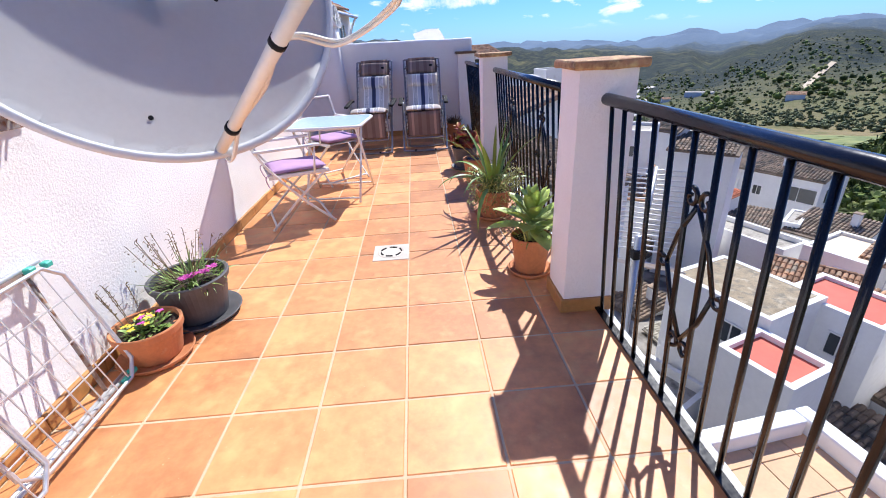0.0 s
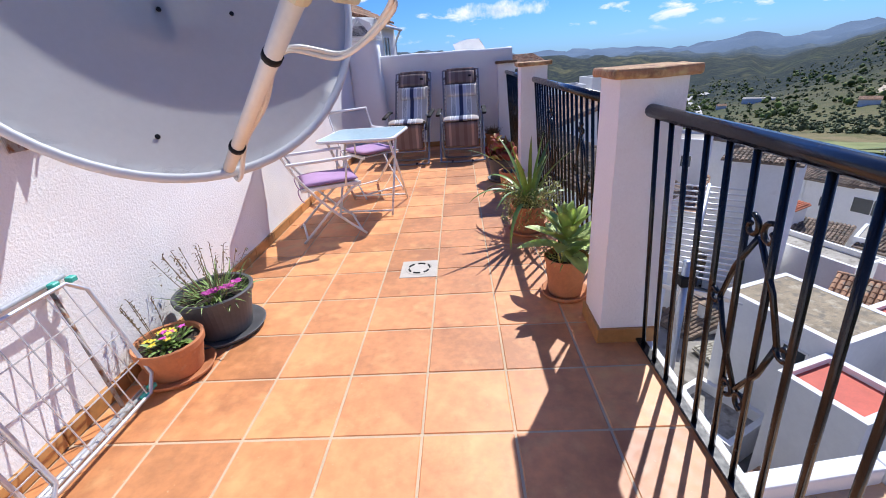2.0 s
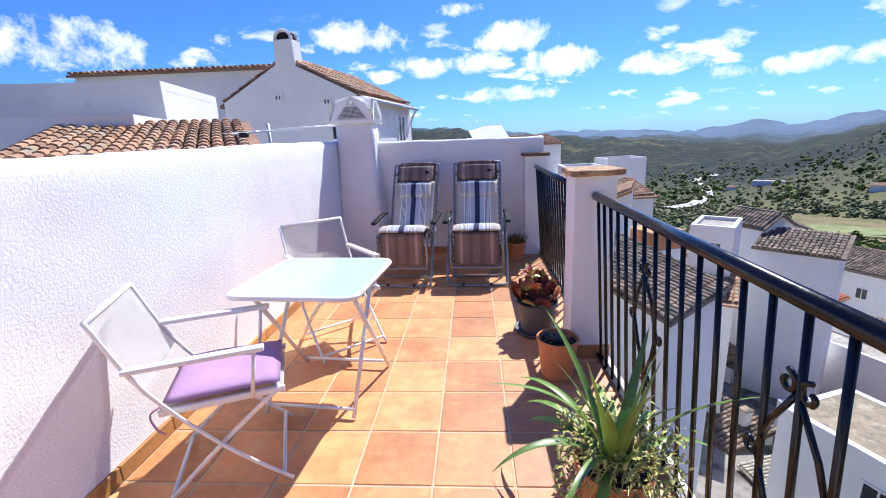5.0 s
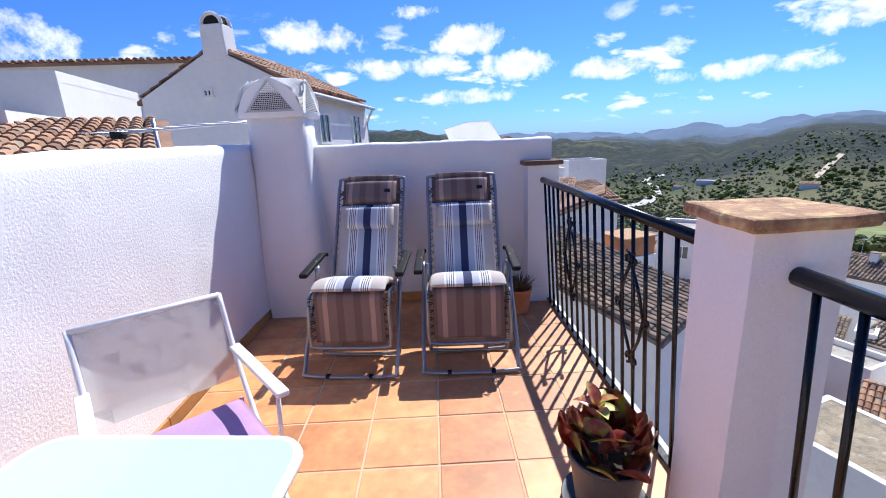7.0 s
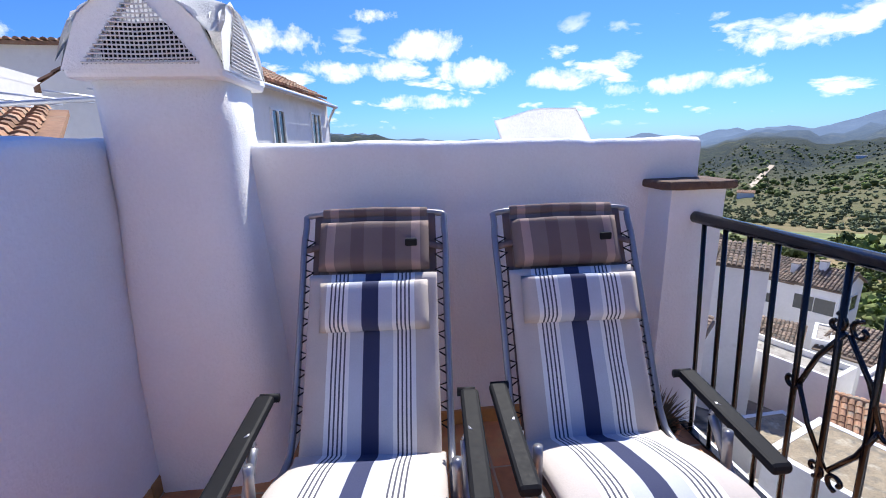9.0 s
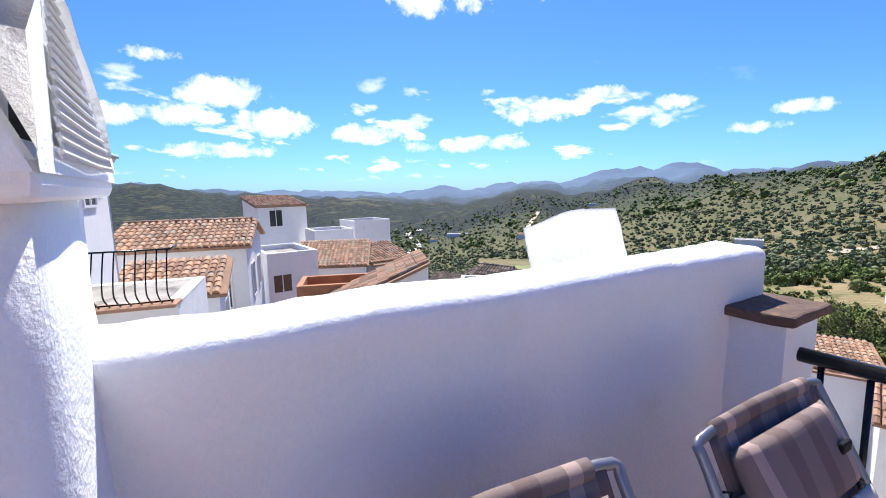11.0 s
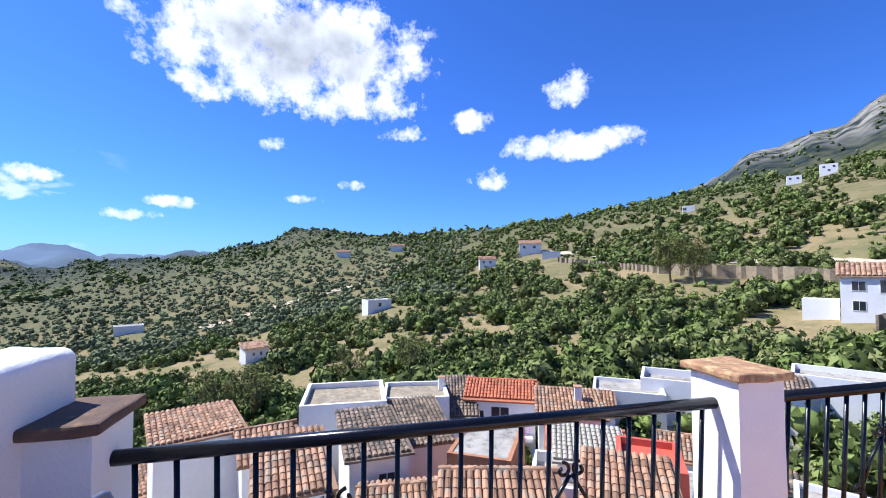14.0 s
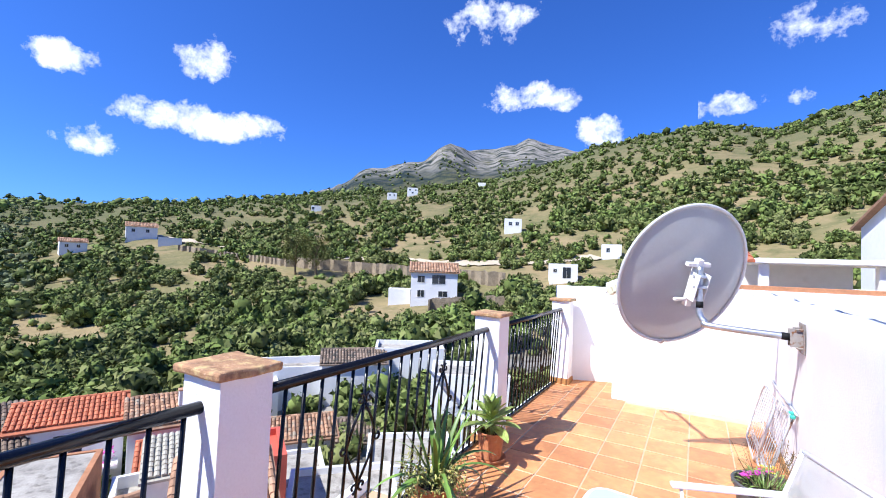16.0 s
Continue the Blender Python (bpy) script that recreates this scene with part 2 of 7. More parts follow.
# ---- mesh helpers ----
def part(name, bm, mat, parent=None, label="", smooth=False):
    me = bpy.data.meshes.new(name)
    bm.normal_update()
    bm.to_mesh(me)
    bm.free()
    for m in (mat if isinstance(mat, (list, tuple)) else [mat]):
        me.materials.append(m)
    if smooth:
        me.polygons.foreach_set("use_smooth", [True] * len(me.polygons))
    ob = new(name, me)
    if parent is not None:
        ob.parent = parent
    if label:
        ob["label"] = label
    return ob


def thing(name, label, category, m=None, group=""):
    e = new(name)
    e.empty_display_size = 0.1
    if m is not None:
        e.matrix_world = m
    return tagged(e, label, category, group)


def box(bm, x0, x1, y0, y1, z0, z1, bevel=0.0, m=None, seg=1):
    vs = [bm.verts.new((x, y, z)) for z in (z0, z1) for y in (y0, y1) for x in (x0, x1)]
    fs = [bm.faces.new([vs[i] for i in f]) for f in ((0, 2, 3, 1), (4, 5, 7, 6), (0, 1, 5, 4), (1, 3, 7, 5), (3, 2, 6, 7), (2, 0, 4, 6))]
    if bevel:
        es = list({e for f in fs for e in f.edges})
        r = bmesh.ops.bevel(bm, geom=es, offset=bevel, segments=seg, affect="EDGES", profile=0.5)
        vs = list({v for f in r["faces"] for v in f.verts} | {v for v in vs if v.is_valid})
    if m is not None:
        bmesh.ops.transform(bm, matrix=m, verts=[v for v in vs if v.is_valid])
    return bm


def boxed(*a, **k):
    return box(bmesh.new(), *a, **k)


def tube(bm, pts, r, seg=8, closed=False, flat=1.0):
    """A round bar along a line of points; r may vary from point to point."""
    pts = [Vector(p) for p in pts]
    n = len(pts)
    rs = r if isinstance(r, (list, tuple)) else [r] * n
    rings, up = [], None
    for i, p in enumerate(pts):
        a = pts[(i - 1) % n] if (closed or i) else p
        b = pts[(i + 1) % n] if (closed or i < n - 1) else p
        d = (b - a).normalized()
        if up is None:
            up = d.orthogonal().normalized()
        up = (up - d * up.dot(d))
        up = up.normalized() if up.length > 1e-6 else d.orthogonal().normalized()
        side = d.cross(up)
        rings.append([bm.verts.new(p + (up * math.cos(2 * math.pi * k / seg) + side * flat * math.sin(2 * math.pi * k / seg)) * rs[i]) for k in range(seg)])
    for i in range(n if closed else n - 1):
        a, b = rings[i], rings[(i + 1) % n]
        for k in range(seg):
            bm.faces.new((a[k], a[(k + 1) % seg], b[(k + 1) % seg], b[k]))
    if not closed:
        bm.faces.new(rings[0][::-1])
        bm.faces.new(rings[-1])
    return bm


def tubed(*a, **k):
    return tube(bmesh.new(), *a, **k)


def lathe(bm, profile, seg=32, m=None):
    """A turned shape; profile: (radius, height) from the inside or foot outwards."""
    rings = []
    for r, z in profile:
        if r < 1e-5:
            rings.append([bm.verts.new((0, 0, z))])
        else:
            rings.append([bm.verts.new((r * math.cos(2 * math.pi * k / seg), r * math.sin(2 * math.pi * k / seg), z)) for k in range(seg)])
    for a, b in zip(rings, rings[1:]):
        for k in range(seg):
            q = [a[k % len(a)], a[(k + 1) % len(a)], b[(k + 1) % len(b)], b[k % len(b)]]
            q = list(dict.fromkeys(q))
            if len(q) > 2:
                bm.faces.new(q)
    if m is not None:
        bmesh.ops.transform(bm, matrix=m, verts=[v for ring in rings for v in ring])
    return bm


def lathed(*a, **k):
    return lathe(bmesh.new(), *a, **k)


def smooth_line(pts, n=8):
    """A rounder line through the points."""
    pts = [Vector(p) for p in pts]
    out = []
    for i in range(len(pts) - 1):
        p0, p1, p2, p3 = pts[max(i - 1, 0)], pts[i], pts[i + 1], pts[min(i + 2, len(pts) - 1)]
        for k in range(n):
            t = k / n
            out.append(0.5 * (2 * p1 + (p2 - p0) * t + (2 * p0 - 5 * p1 + 4 * p2 - p3) * t * t + (3 * p1 - p0 - 3 * p2 + p3) * t ** 3))
    return out + [pts[-1]]


def rough_wall(a, b, thick, z0, z1, z1b=None, wob=0.012, round_top=0.06, step=0.09):
    """A hand-plastered wall from a to b (its visible foot line), thick to its left, with a rounded top; z1 to z1b is the top's rise."""
    a, b = Vector((*a, 0)), Vector((*b, 0))
    d = b - a
    ln = d.length
    d.normalize()
    nrm = Vector((-d.y, d.x, 0))
    z1b = z1 if z1b is None else z1b
    n = max(2, int(ln / step))
    bm = bmesh.new()
    rows = []
    for i in range(n + 1):
        s = ln * i / n
        top = z1 + (z1b - z1) * i / n
        nz = max(3, int((z1 - z0) / step))
        sg = 1 if thick > 0 else -1
        prof = [(0, z0 + (top - round_top - z0) * k / nz) for k in range(nz + 1)]
        prof += [(sg * round_top * (1 - math.cos(q)), top - round_top * (1 - math.sin(q))) for q in (0.4, 0.8, 1.2, 1.57)]
        prof += [(thick * k / 4, top) for k in (2, 3)]
        prof += [(thick - sg * round_top * (1 - math.cos(q)), top - round_top * (1 - math.sin(q))) for q in (1.57, 1.0, 0.5, 0)]
        prof += [(thick, z0)]
        row = []
        for o, z in prof:
            p = a + d * s + nrm * o + Vector((0, 0, z))
            w = noise.noise(p * 1.3) * wob * 1.4 + noise.noise(p * 5) * wob * 0.6 + noise.noise(p * 17) * wob * 0.25
            hi = max(0.0, min(1.0, (z - top + 0.3) / 0.3))
            row.append(bm.verts.new(p + nrm * w + Vector((0, 0, hi * wob * (1.5 * noise.noise(p * 2.1 + Vector((9, 0, 0))) + 0.7 * noise.noise(p * 14 + Vector((4, 0, 0))))))))
        rows.append(row)
    for r0, r1 in zip(rows, rows[1:]):
        for k in range(len(r0) - 1):
            bm.faces.new((r0[k], r1[k], r1[k + 1], r0[k + 1]))
    bm.faces.new(rows[0]), bm.faces.new(rows[-1][::-1])
    bmesh.ops.recalc_face_normals(bm, faces=bm.faces)
    return bm


# ---- ground: one sheet to the horizon ----
RADII = [6, 14, 30, 60, 100, 160, 260, 420, 700, 1200, 2000, 3200, 4600]
SLOPES = {      # azimuth clockwise from +y: elevation seen from the terrace at each radius
    -180: [-70, -40, -14, -6.5, 0.6, 7.8, 13.8, 16.4, 15.8, 15, 13, 11, 9],
    -172: [-70, -38, -13, -6, 1, 7.6, 13, 15.2, 14.8, 14.6, 13, 11, 9],
    -164: [-65, -30, -9, -3, 3, 8.5, 13.5, 16.4, 17.0, 15, 13, 11, 9],
    -150: [-60, -25, -6, -1, 4, 8, 11, 13, 12, 11, 10, 9, 8],
    -90: [-60, -25, -8, -2, 2, 5, 7, 8, 7, 6, 6, 5, 4],
    -45: [-65, -35, -18, -9, -4, -2, -1, -1, -1, -1, 0, 0, 0],
    -5: [-68, -42, -26, -18, -14, -12, -10.5, -9, -7, -3.5, 0.8, 0.4, -0.2],
    12: [-70, -45, -28, -19.5, -15, -12.5, -10.8, -9, -7, -4.2, -0.6, -1.2, -0.1],
    28: [-70, -46, -29, -20, -15.5, -12.5, -10.5, -8.8, -6.8, -4.6, -2.5, -1.4, -0.5],
    45: [-70, -46, -29, -20, -15.5, -12, -9.6, -7, -4.2, -1.4, -0.9, -0.6, 0.6],
    59: [-70, -47, -29, -19.5, -14.5, -10.8, -7.6, -4.4, -1.8, 0.3, 0.4, 0.6, 2.1],
    66: [-70, -47, -29, -19.2, -13.6, -9.8, -6.2, -2.9, -0.2, 1.3, 1.0, 0.8, 1.0],
    76: [-70, -47, -29, -18.5, -12.5, -8.5, -4.2, -0.7, 1.9, 2.4, 2.0, 1.5, 1.2],
    86: [-70, -47, -28, -17, -10.5, -6.2, -2, 1.6, 3.9, 3.6, 3, 2, 1],
    103: [-70, -46, -26, -15, -8.2, -3.6, 0.4, 3.0, 4.0, 3.2, 3, 2, 1],
    121: [-70, -45, -24, -12.5, -5.2, -0.6, 3.4, 5.8, 6.1, 4.4, 3, 2, 1],
    133: [-70, -44, -22, -11, -4, 1.5, 5.6, 7.8, 8.0, 8.2, 8, 6, 4],
    141: [-70, -43, -21, -10.4, -3.4, 2.4, 6.8, 9.0, 9.0, 11.6, 10, 7, 5],
    149.5: [-70, -43, -20, -9.6, -2.7, 3.3, 7.8, 10.0, 10.4, 15.3, 12, 9, 6],
    154: [-70, -42, -19, -9, -2.2, 4.0, 8.4, 10.6, 10.8, 13.4, 14.0, 9, 6],
    162: [-70, -42, -18, -8, -1.2, 5, 9.8, 12.2, 12.2, 14.0, 15.6, 10, 8],
    169: [-70, -41, -16, -7.4, -0.4, 6.2, 11.8, 14.8, 14.4, 14.4, 14, 10, 8],
    180: [-70, -40, -14, -6.5, 0.6, 7.8, 13.8, 16.4, 15.8, 15, 13, 11, 9],
}


def ground_profile(az):
    az = (az + 180) % 360 - 180
    keys = sorted(SLOPES)
    for a, b in zip(keys, keys[1:]):
        if a <= az <= b:
            f = (az - a) / (b - a)
            f = f * f * (3 - 2 * f) * 0.5 + f * 0.5
            return [p + (q - p) * f for p, q in zip(SLOPES[a], SLOPES[b])]
    return SLOPES[180]


def ground_z(x, y, profile=None):
    dx, dy = x + 0.85, y - 4.9
    r = max(3.0, math.hypot(dx, dy))
    prof = profile or ground_profile(math.degrees(math.atan2(dx, dy)))
    lr = math.log(r)
    el = prof[0] if r <= RADII[0] else prof[-1]
    for i in range(len(RADII) - 1):
        if RADII[i] <= r <= RADII[i + 1]:
            a, b = math.log(RADII[i]), math.log(RADII[i + 1])
            f = (lr - a) / (b - a)
            m0 = (prof[i + 1] - prof[i - 1]) / 2 if i else prof[1] - prof[0]
            m1 = (prof[i + 2] - prof[i]) / 2 if i + 2 < len(prof) else prof[i + 1] - prof[i]
            el = ((2 * f ** 3 - 3 * f * f + 1) * prof[i] + (f ** 3 - 2 * f * f + f) * m0 + (3 * f * f - 2 * f ** 3) * prof[i + 1] + (f ** 3 - f * f) * m1)
    z = 1.65 + min(r, 4600) * math.tan(radians(max(el, -72)))
    if r < 14:
        z = max(z, -12.5)
    k = max(0.0, min(1.0, (r - 25) / 60))
    s = min(r, 2600)
    q = Vector((x, y, 0))
    rocky = 1.0 + 1.6 * max(0.0, min(1.0, (r - 600) / 500))
    z += k * s * 0.011 * rocky * (noise.noise(q / (12 + s * 0.16)) + 0.5 * noise.noise(q / (5 + s * 0.06)) + 0.3 * noise.noise(q / (2 + s * 0.022)))
    return z


def ground_material():
    m = bpy.data.materials.new("dry_grass_and_scrub_slope")
    m.use_nodes = True
    t = m.node_tree
    b = t.nodes["Principled BSDF"]
    pos = t.nodes.new("ShaderNodeNewGeometry").outputs["Position"]

    def nz(scale, detail=5.0):
        n = t.nodes.new("ShaderNodeTexNoise")
        n.inputs["Scale"].default_value, n.inputs["Detail"].default_value = scale, detail
        wire(t, pos, n.inputs["Vector"])
        return n.outputs["Fac"]

    def mix(fac, a, c):
        n = t.nodes.new("ShaderNodeMix")
        n.data_type = "RGBA"
        wire(t, fac, n.inputs[0])
        for i, v in ((6, a), (7, c)):
            if isinstance(v, tuple):
                n.inputs[i].default_value = (*v, 1)
            else:
                wire(t, v, n.inputs[i])
        return n.outputs[2]

    def band(fac, at, gain):
        return math_node(t, "MULTIPLY", math_node(t, "SUBTRACT", fac, at), gain, clamp=True)

    col = mix(band(nz(0.035), 0.42, 6), (0.29, 0.22, 0.115), (0.20, 0.175, 0.08))
    col = mix(band(nz(0.16), 0.52, 7), col, (0.145, 0.14, 0.06))
    col = mix(band(nz(0.7), 0.60, 8), col, (0.32, 0.245, 0.13))
    # olive groves: rows of dark dots on the farther slopes
    vor = t.nodes.new("ShaderNodeTexVoronoi")
    vor.inputs["Scale"].default_value, vor.inputs["Randomness"].default_value = 0.13, 0.55
    flat = t.nodes.new("ShaderNodeVectorMath")
    flat.operation = "MULTIPLY"
    flat.inputs[1].default_value = (1, 1, 0)
    wire(t, pos, flat.inputs[0]), wire(t, flat.outputs[0], vor.inputs["Vector"])
    length = t.nodes.new("ShaderNodeVectorMath")
    length.operation = "LENGTH"
    wire(t, flat.outputs[0], length.inputs[0])
    far = band(length.outputs["Value"], 330, 0.004)
    dots = math_node(t, "MULTIPLY", band(math_node(t, "SUBTRACT", 0.44, vor.outputs["Distance"]), 0.0, 7), far)
    dots = math_node(t, "MULTIPLY", dots, band(nz(0.006, 3), 0.40, 8))
    col = mix(dots, col, (0.035, 0.05, 0.022))
    # fields of even green on the valley floor
    col = mix(math_node(t, "MULTIPLY", band(nz(0.004, 2), 0.55, 9), far), col, (0.16, 0.17, 0.06))
    olive = band(length.outputs["Value"], 110, 0.004)
    col = mix(math_node(t, "MULTIPLY", olive, 0.65), col, (0.078, 0.092, 0.042))
    # bare grey rock high up, woods on the farthest hills
    sep = t.nodes.new("ShaderNodeSeparateXYZ")
    wire(t, pos, sep.inputs[0])
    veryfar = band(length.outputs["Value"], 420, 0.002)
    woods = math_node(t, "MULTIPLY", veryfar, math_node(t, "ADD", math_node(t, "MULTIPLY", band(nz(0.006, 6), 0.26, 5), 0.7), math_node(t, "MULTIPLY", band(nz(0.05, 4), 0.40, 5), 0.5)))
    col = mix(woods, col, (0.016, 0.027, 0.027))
    high = math_node(t, "MULTIPLY", band(sep.outputs[2], 165, 0.012), band(nz(0.022, 8), 0.40, 6))
    col = mix(high, col, mix(band(nz(0.06, 6), 0.45, 5), (0.27, 0.25, 0.22), (0.13, 0.125, 0.10)))
    # bluish distance haze mixed into the base colour of the farthest mountains
    haze = band(length.outputs["Value"], 1900, 0.0006)
    col = mix(math_node(t, "MULTIPLY", haze, 0.85), col, (0.13, 0.19, 0.27))
    # worn grey concrete in the lanes and yards between the houses
    yard = band(math_node(t, "SUBTRACT", 46.0, length.outputs["Value"]), 0.0, 0.12)
    paved = mix(band(nz(0.8, 6), 0.46, 6), (0.27, 0.25, 0.22), (0.11, 0.10, 0.085))
    col = mix(yard, col, paved)
    wire(t, col, b.inputs["Base Color"])
    b.inputs["Roughness"].default_value = 0.95
    b.inputs["Specular IOR Level"].default_value = 0.1
    bp = t.nodes.new("ShaderNodeBump")
    bp.inputs["Strength"].default_value, bp.inputs["Distance"].default_value = 0.8, 0.8
    wire(t, nz(0.5, 6), bp.inputs["Height"])
    wire(t, bp.outputs[0], b.inputs["Normal"])
    return m


def build_ground():
    na, nr = 420, 150
    radii = [3 * (4600 / 3) ** (i / (nr - 1)) for i in range(nr)]
    verts = [(-0.85, 4.9, -12.5)]
    for j in range(na):
        a = 360 * j / na
        prof = ground_profile(a)
        sa, ca = math.sin(radians(a)), math.cos(radians(a))
        for r in radii:
            x, y = -0.85 + r * sa, 4.9 + r * ca
            verts.append((x, y, ground_z(x, y, prof)))
    faces = []
    for j in range(na):
        k = (j + 1) % na
        faces.append((0, 1 + k * nr, 1 + j * nr))
        for i in range(nr - 1):
            faces.append((1 + j * nr + i, 1 + k * nr + i, 1 + k * nr + i + 1, 1 + j * nr + i + 1))
    me = bpy.data.meshes.new("ground")
    me.from_pydata(verts, [], faces)
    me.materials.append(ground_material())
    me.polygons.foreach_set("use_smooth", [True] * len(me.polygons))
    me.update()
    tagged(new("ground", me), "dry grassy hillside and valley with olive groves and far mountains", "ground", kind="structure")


build_ground()


# ---- terrace: floor, walls, posts, rails ----
T = 0.335
WX = -1.35          # foot of the long wall
RAIL_X, RAIL_Z, RAIL_FOOT = 0.892, 1.028, 0.952


def far_y(x):
    """The foot of the end wall, which runs askew."""
    return 5.676 - 0.012 * (x + 0.83)


floor = part("floor", boxed(WX - 0.2, 0.986, -2.5, 6.05, -0.35, -0.0035), GROUT)
tagged(floor, "terrace floor of orange terracotta tiles with sandy joints", "floor", kind="structure")
underside = part("terrace_building", boxed(WX - 2.4, 0.94, -2.6, 6.06, -12.0, -0.36), WHITE_FAR)
tagged(underside, "white rendered house body that carries the terrace", "house wall", kind="structure")

edge = part("trim_edge", boxed(0.988, 1.018, -2.1, 5.63, -0.34, -0.006, bevel=0.004), WHITE)
tagged(edge, "white rendered outer edge of the terrace floor", "edge", kind="structure")

wall_west = part("wall_west", rough_wall((WX, -2.5), (WX, 6.05), 0.22, -0.3, 1.355, 1.385), WHITE, smooth=True)
tagged(wall_west, "rough whitewashed terrace wall with a rounded top", "wall", kind="structure")
wall_north = part("wall_north", rough_wall((-1.45, far_y(-1.45)), (1.0, far_y(1.0)), 0.205, -0.3, 1.36, 1.328, round_top=0.035, wob=0.009, step=0.05), WHITE, smooth=True)
tagged(wall_north, "whitewashed end wall with a lumpy rounded top", "wall", kind="structure")
wall_south = part("wall_south", rough_wall((0.1, -2.31), (1.0, -1.93), -0.2, -0.3, 1.33, 1.33), WHITE, smooth=True)
tagged(wall_south, "whitewashed wall at the foot of the terrace", "wall", kind="structure")
wall_block = part("wall_stair_block", rough_wall((-1.36, -1.56), (0.165, -1.42), -0.95, -0.3, 1.33, 1.33), WHITE, smooth=True)
tagged(wall_block, "whitewashed stair housing beside the terrace", "wall", kind="structure")


def post(y0, y1, label, x0=0.775, x1=1.012, skirt=True, cap=None):
    e = thing("wall_post", label, "post", group="railing posts")
    bm = rough_wall((x0, y0), (x0, y1), -(x1 - x0), -0.3, 1.124, wob=0.004, round_top=0.008, step=0.12)
    part("shaft", bm, WHITE, e, smooth=False)
    bm = boxed(x0 - 0.03, x1 + 0.035, y0 - 0.028, y1 + 0.028, 1.122, 1.158, bevel=0.01, seg=2)
    bmesh.ops.subdivide_edges(bm, edges=bm.edges, cuts=3, use_grid_fill=True)
    for v in bm.verts:
        v.co += Vector((noise.noise(v.co * 14), noise.noise(v.co * 14 + Vector((7, 0, 0))), noise.noise(v.co * 11 + Vector((0, 5, 0))))) * 0.006
    part("cap", bm, cap or CAP, e, "weathered clay cap slab with lichen")
    if skirt:
        part("skirting", boxed(x0 - 0.012, x1 + 0.004, y0 - 0.012, y1 + 0.012, 0.0, 0.075, bevel=0.003), SKIRT, e, "ochre glazed tile skirting")
    return e


post(0.5, 0.728, "square white plastered post with a clay cap")
post(3.076, 3.302, "square white plastered post with a clay cap")
post(-1.93, -1.707, "square white plastered corner post with a clay cap")
post(5.493, 5.66, "white end pilaster with a shade-darkened, dirty clay cap", skirt=False, cap=CAP_DARK)


def scroll(bm, c, r, turn, start):
    pts = []
    for k in range(15):
        a = start + turn * k * 0.42
        q = r * (1 - 0.055 * k)
        pts.append((c[0], c[1] + q * math.cos(a), c[2] + q * math.sin(a)))
    tube(bm, pts, 0.0075, 6)


def railing(y0, y1, label):
    e = thing("railing", label, "railing", group="terrace railings")
    part("handrail", tubed([(RAIL_X, y0 - 0.03, RAIL_Z - 0.02), (RAIL_X, y1 + 0.03, RAIL_Z - 0.02)], 0.024, 12), IRON, e, smooth=True)
    part("bottom_rail", boxed(RAIL_FOOT - 0.018, RAIL_FOOT + 0.018, y0 - 0.02, y1 + 0.02, 0.012, 0.024, bevel=0.003), IRON, e)
    n = round((y1 - y0) / 0.113)
    for i in range(n):
        y = y0 + (y1 - y0) * (i + 0.5) / n
        part("bar", tubed([(RAIL_FOOT, y, 0.02), (RAIL_X, y, RAIL_Z - 0.03)], 0.0092, 8), IRON, e, smooth=True)
    for mid, s in [((y0 + y1) / 2 + o, s) for o in (-0.44, 0.44) for s in (-1, 1)]:
        bm = bmesh.new()
        for k in (-1, 1):
            tube(bm, [(RAIL_X, mid + s * 0.005, 0.55 + k * 0.23), (RAIL_X, mid + s * 0.075, 0.55 + k * 0.12), (RAIL_X, mid + s * 0.12, 0.55)], 0.008, 6)
            scroll(bm, (RAIL_X, mid + s * 0.035, 0.55 + k * 0.25), 0.032, s * k, math.pi / 2 if k > 0 else -math.pi / 2)
        scroll(bm, (RAIL_X, mid + s * 0.145, 0.55), 0.03, s, 0 if s < 0 else math.pi)
        for v in bm.verts:
            v.co.x += (RAIL_FOOT - RAIL_X) * (1 - v.co.z)
        part("scrollwork", bm, IRON, e, smooth=True)
    return e


railing(-1.707, 0.5, "black wrought-iron railing with scrollwork between white posts")
railing(0.728, 3.076, "black wrought-iron railing with scrollwork between white posts")
railing(3.302, 5.493, "black wrought-iron railing with scrollwork between white posts")


# ---- more materials ----
CLAY = material("terracotta_pot", (0.50, 0.20, 0.085), 0.8, var=0.2, scale=7, fine=60, bump=0.3, depth=0.002, second=(0.55, 0.33, 0.20), patch=0.36)
GREY_POT = material("dark_grey_plastic_pot", (0.085, 0.085, 0.09), 0.55, var=0.25, scale=8, fine=60, bump=0.2, depth=0.001, second=(0.22, 0.21, 0.20), patch=0.3)
SOIL = material("dark_potting_soil", (0.045, 0.03, 0.02), 0.95, var=0.5, scale=20, fine=90, bump=1.0, depth=0.01)
LEAF = material("grey_green_leaf", (0.20, 0.30, 0.075), 0.45, var=0.3, scale=9, fine=40, bump=0.1, island=0.5)
AGAVE = material("pale_agave_leaf", (0.50, 0.60, 0.19), 0.42, var=0.25, scale=7, fine=50, bump=0.1, piece=0.4)
STRAP = material("strap_leaf", (0.15, 0.25, 0.045), 0.4, var=0.35, scale=6, fine=50, bump=0.1, piece=0.5)
VARIEG = material("cream_and_green_small_leaf", (0.34, 0.33, 0.09), 0.6, var=0.45, scale=14, fine=60, bump=0.1, island=0.9)
PADDLE = material("red_edged_paddle_leaf", (0.42, 0.09, 0.06), 0.42, var=0.3, scale=9, fine=40, bump=0.1, piece=0.5, second=(0.46, 0.48, 0.10), patch=0.52, local=True)
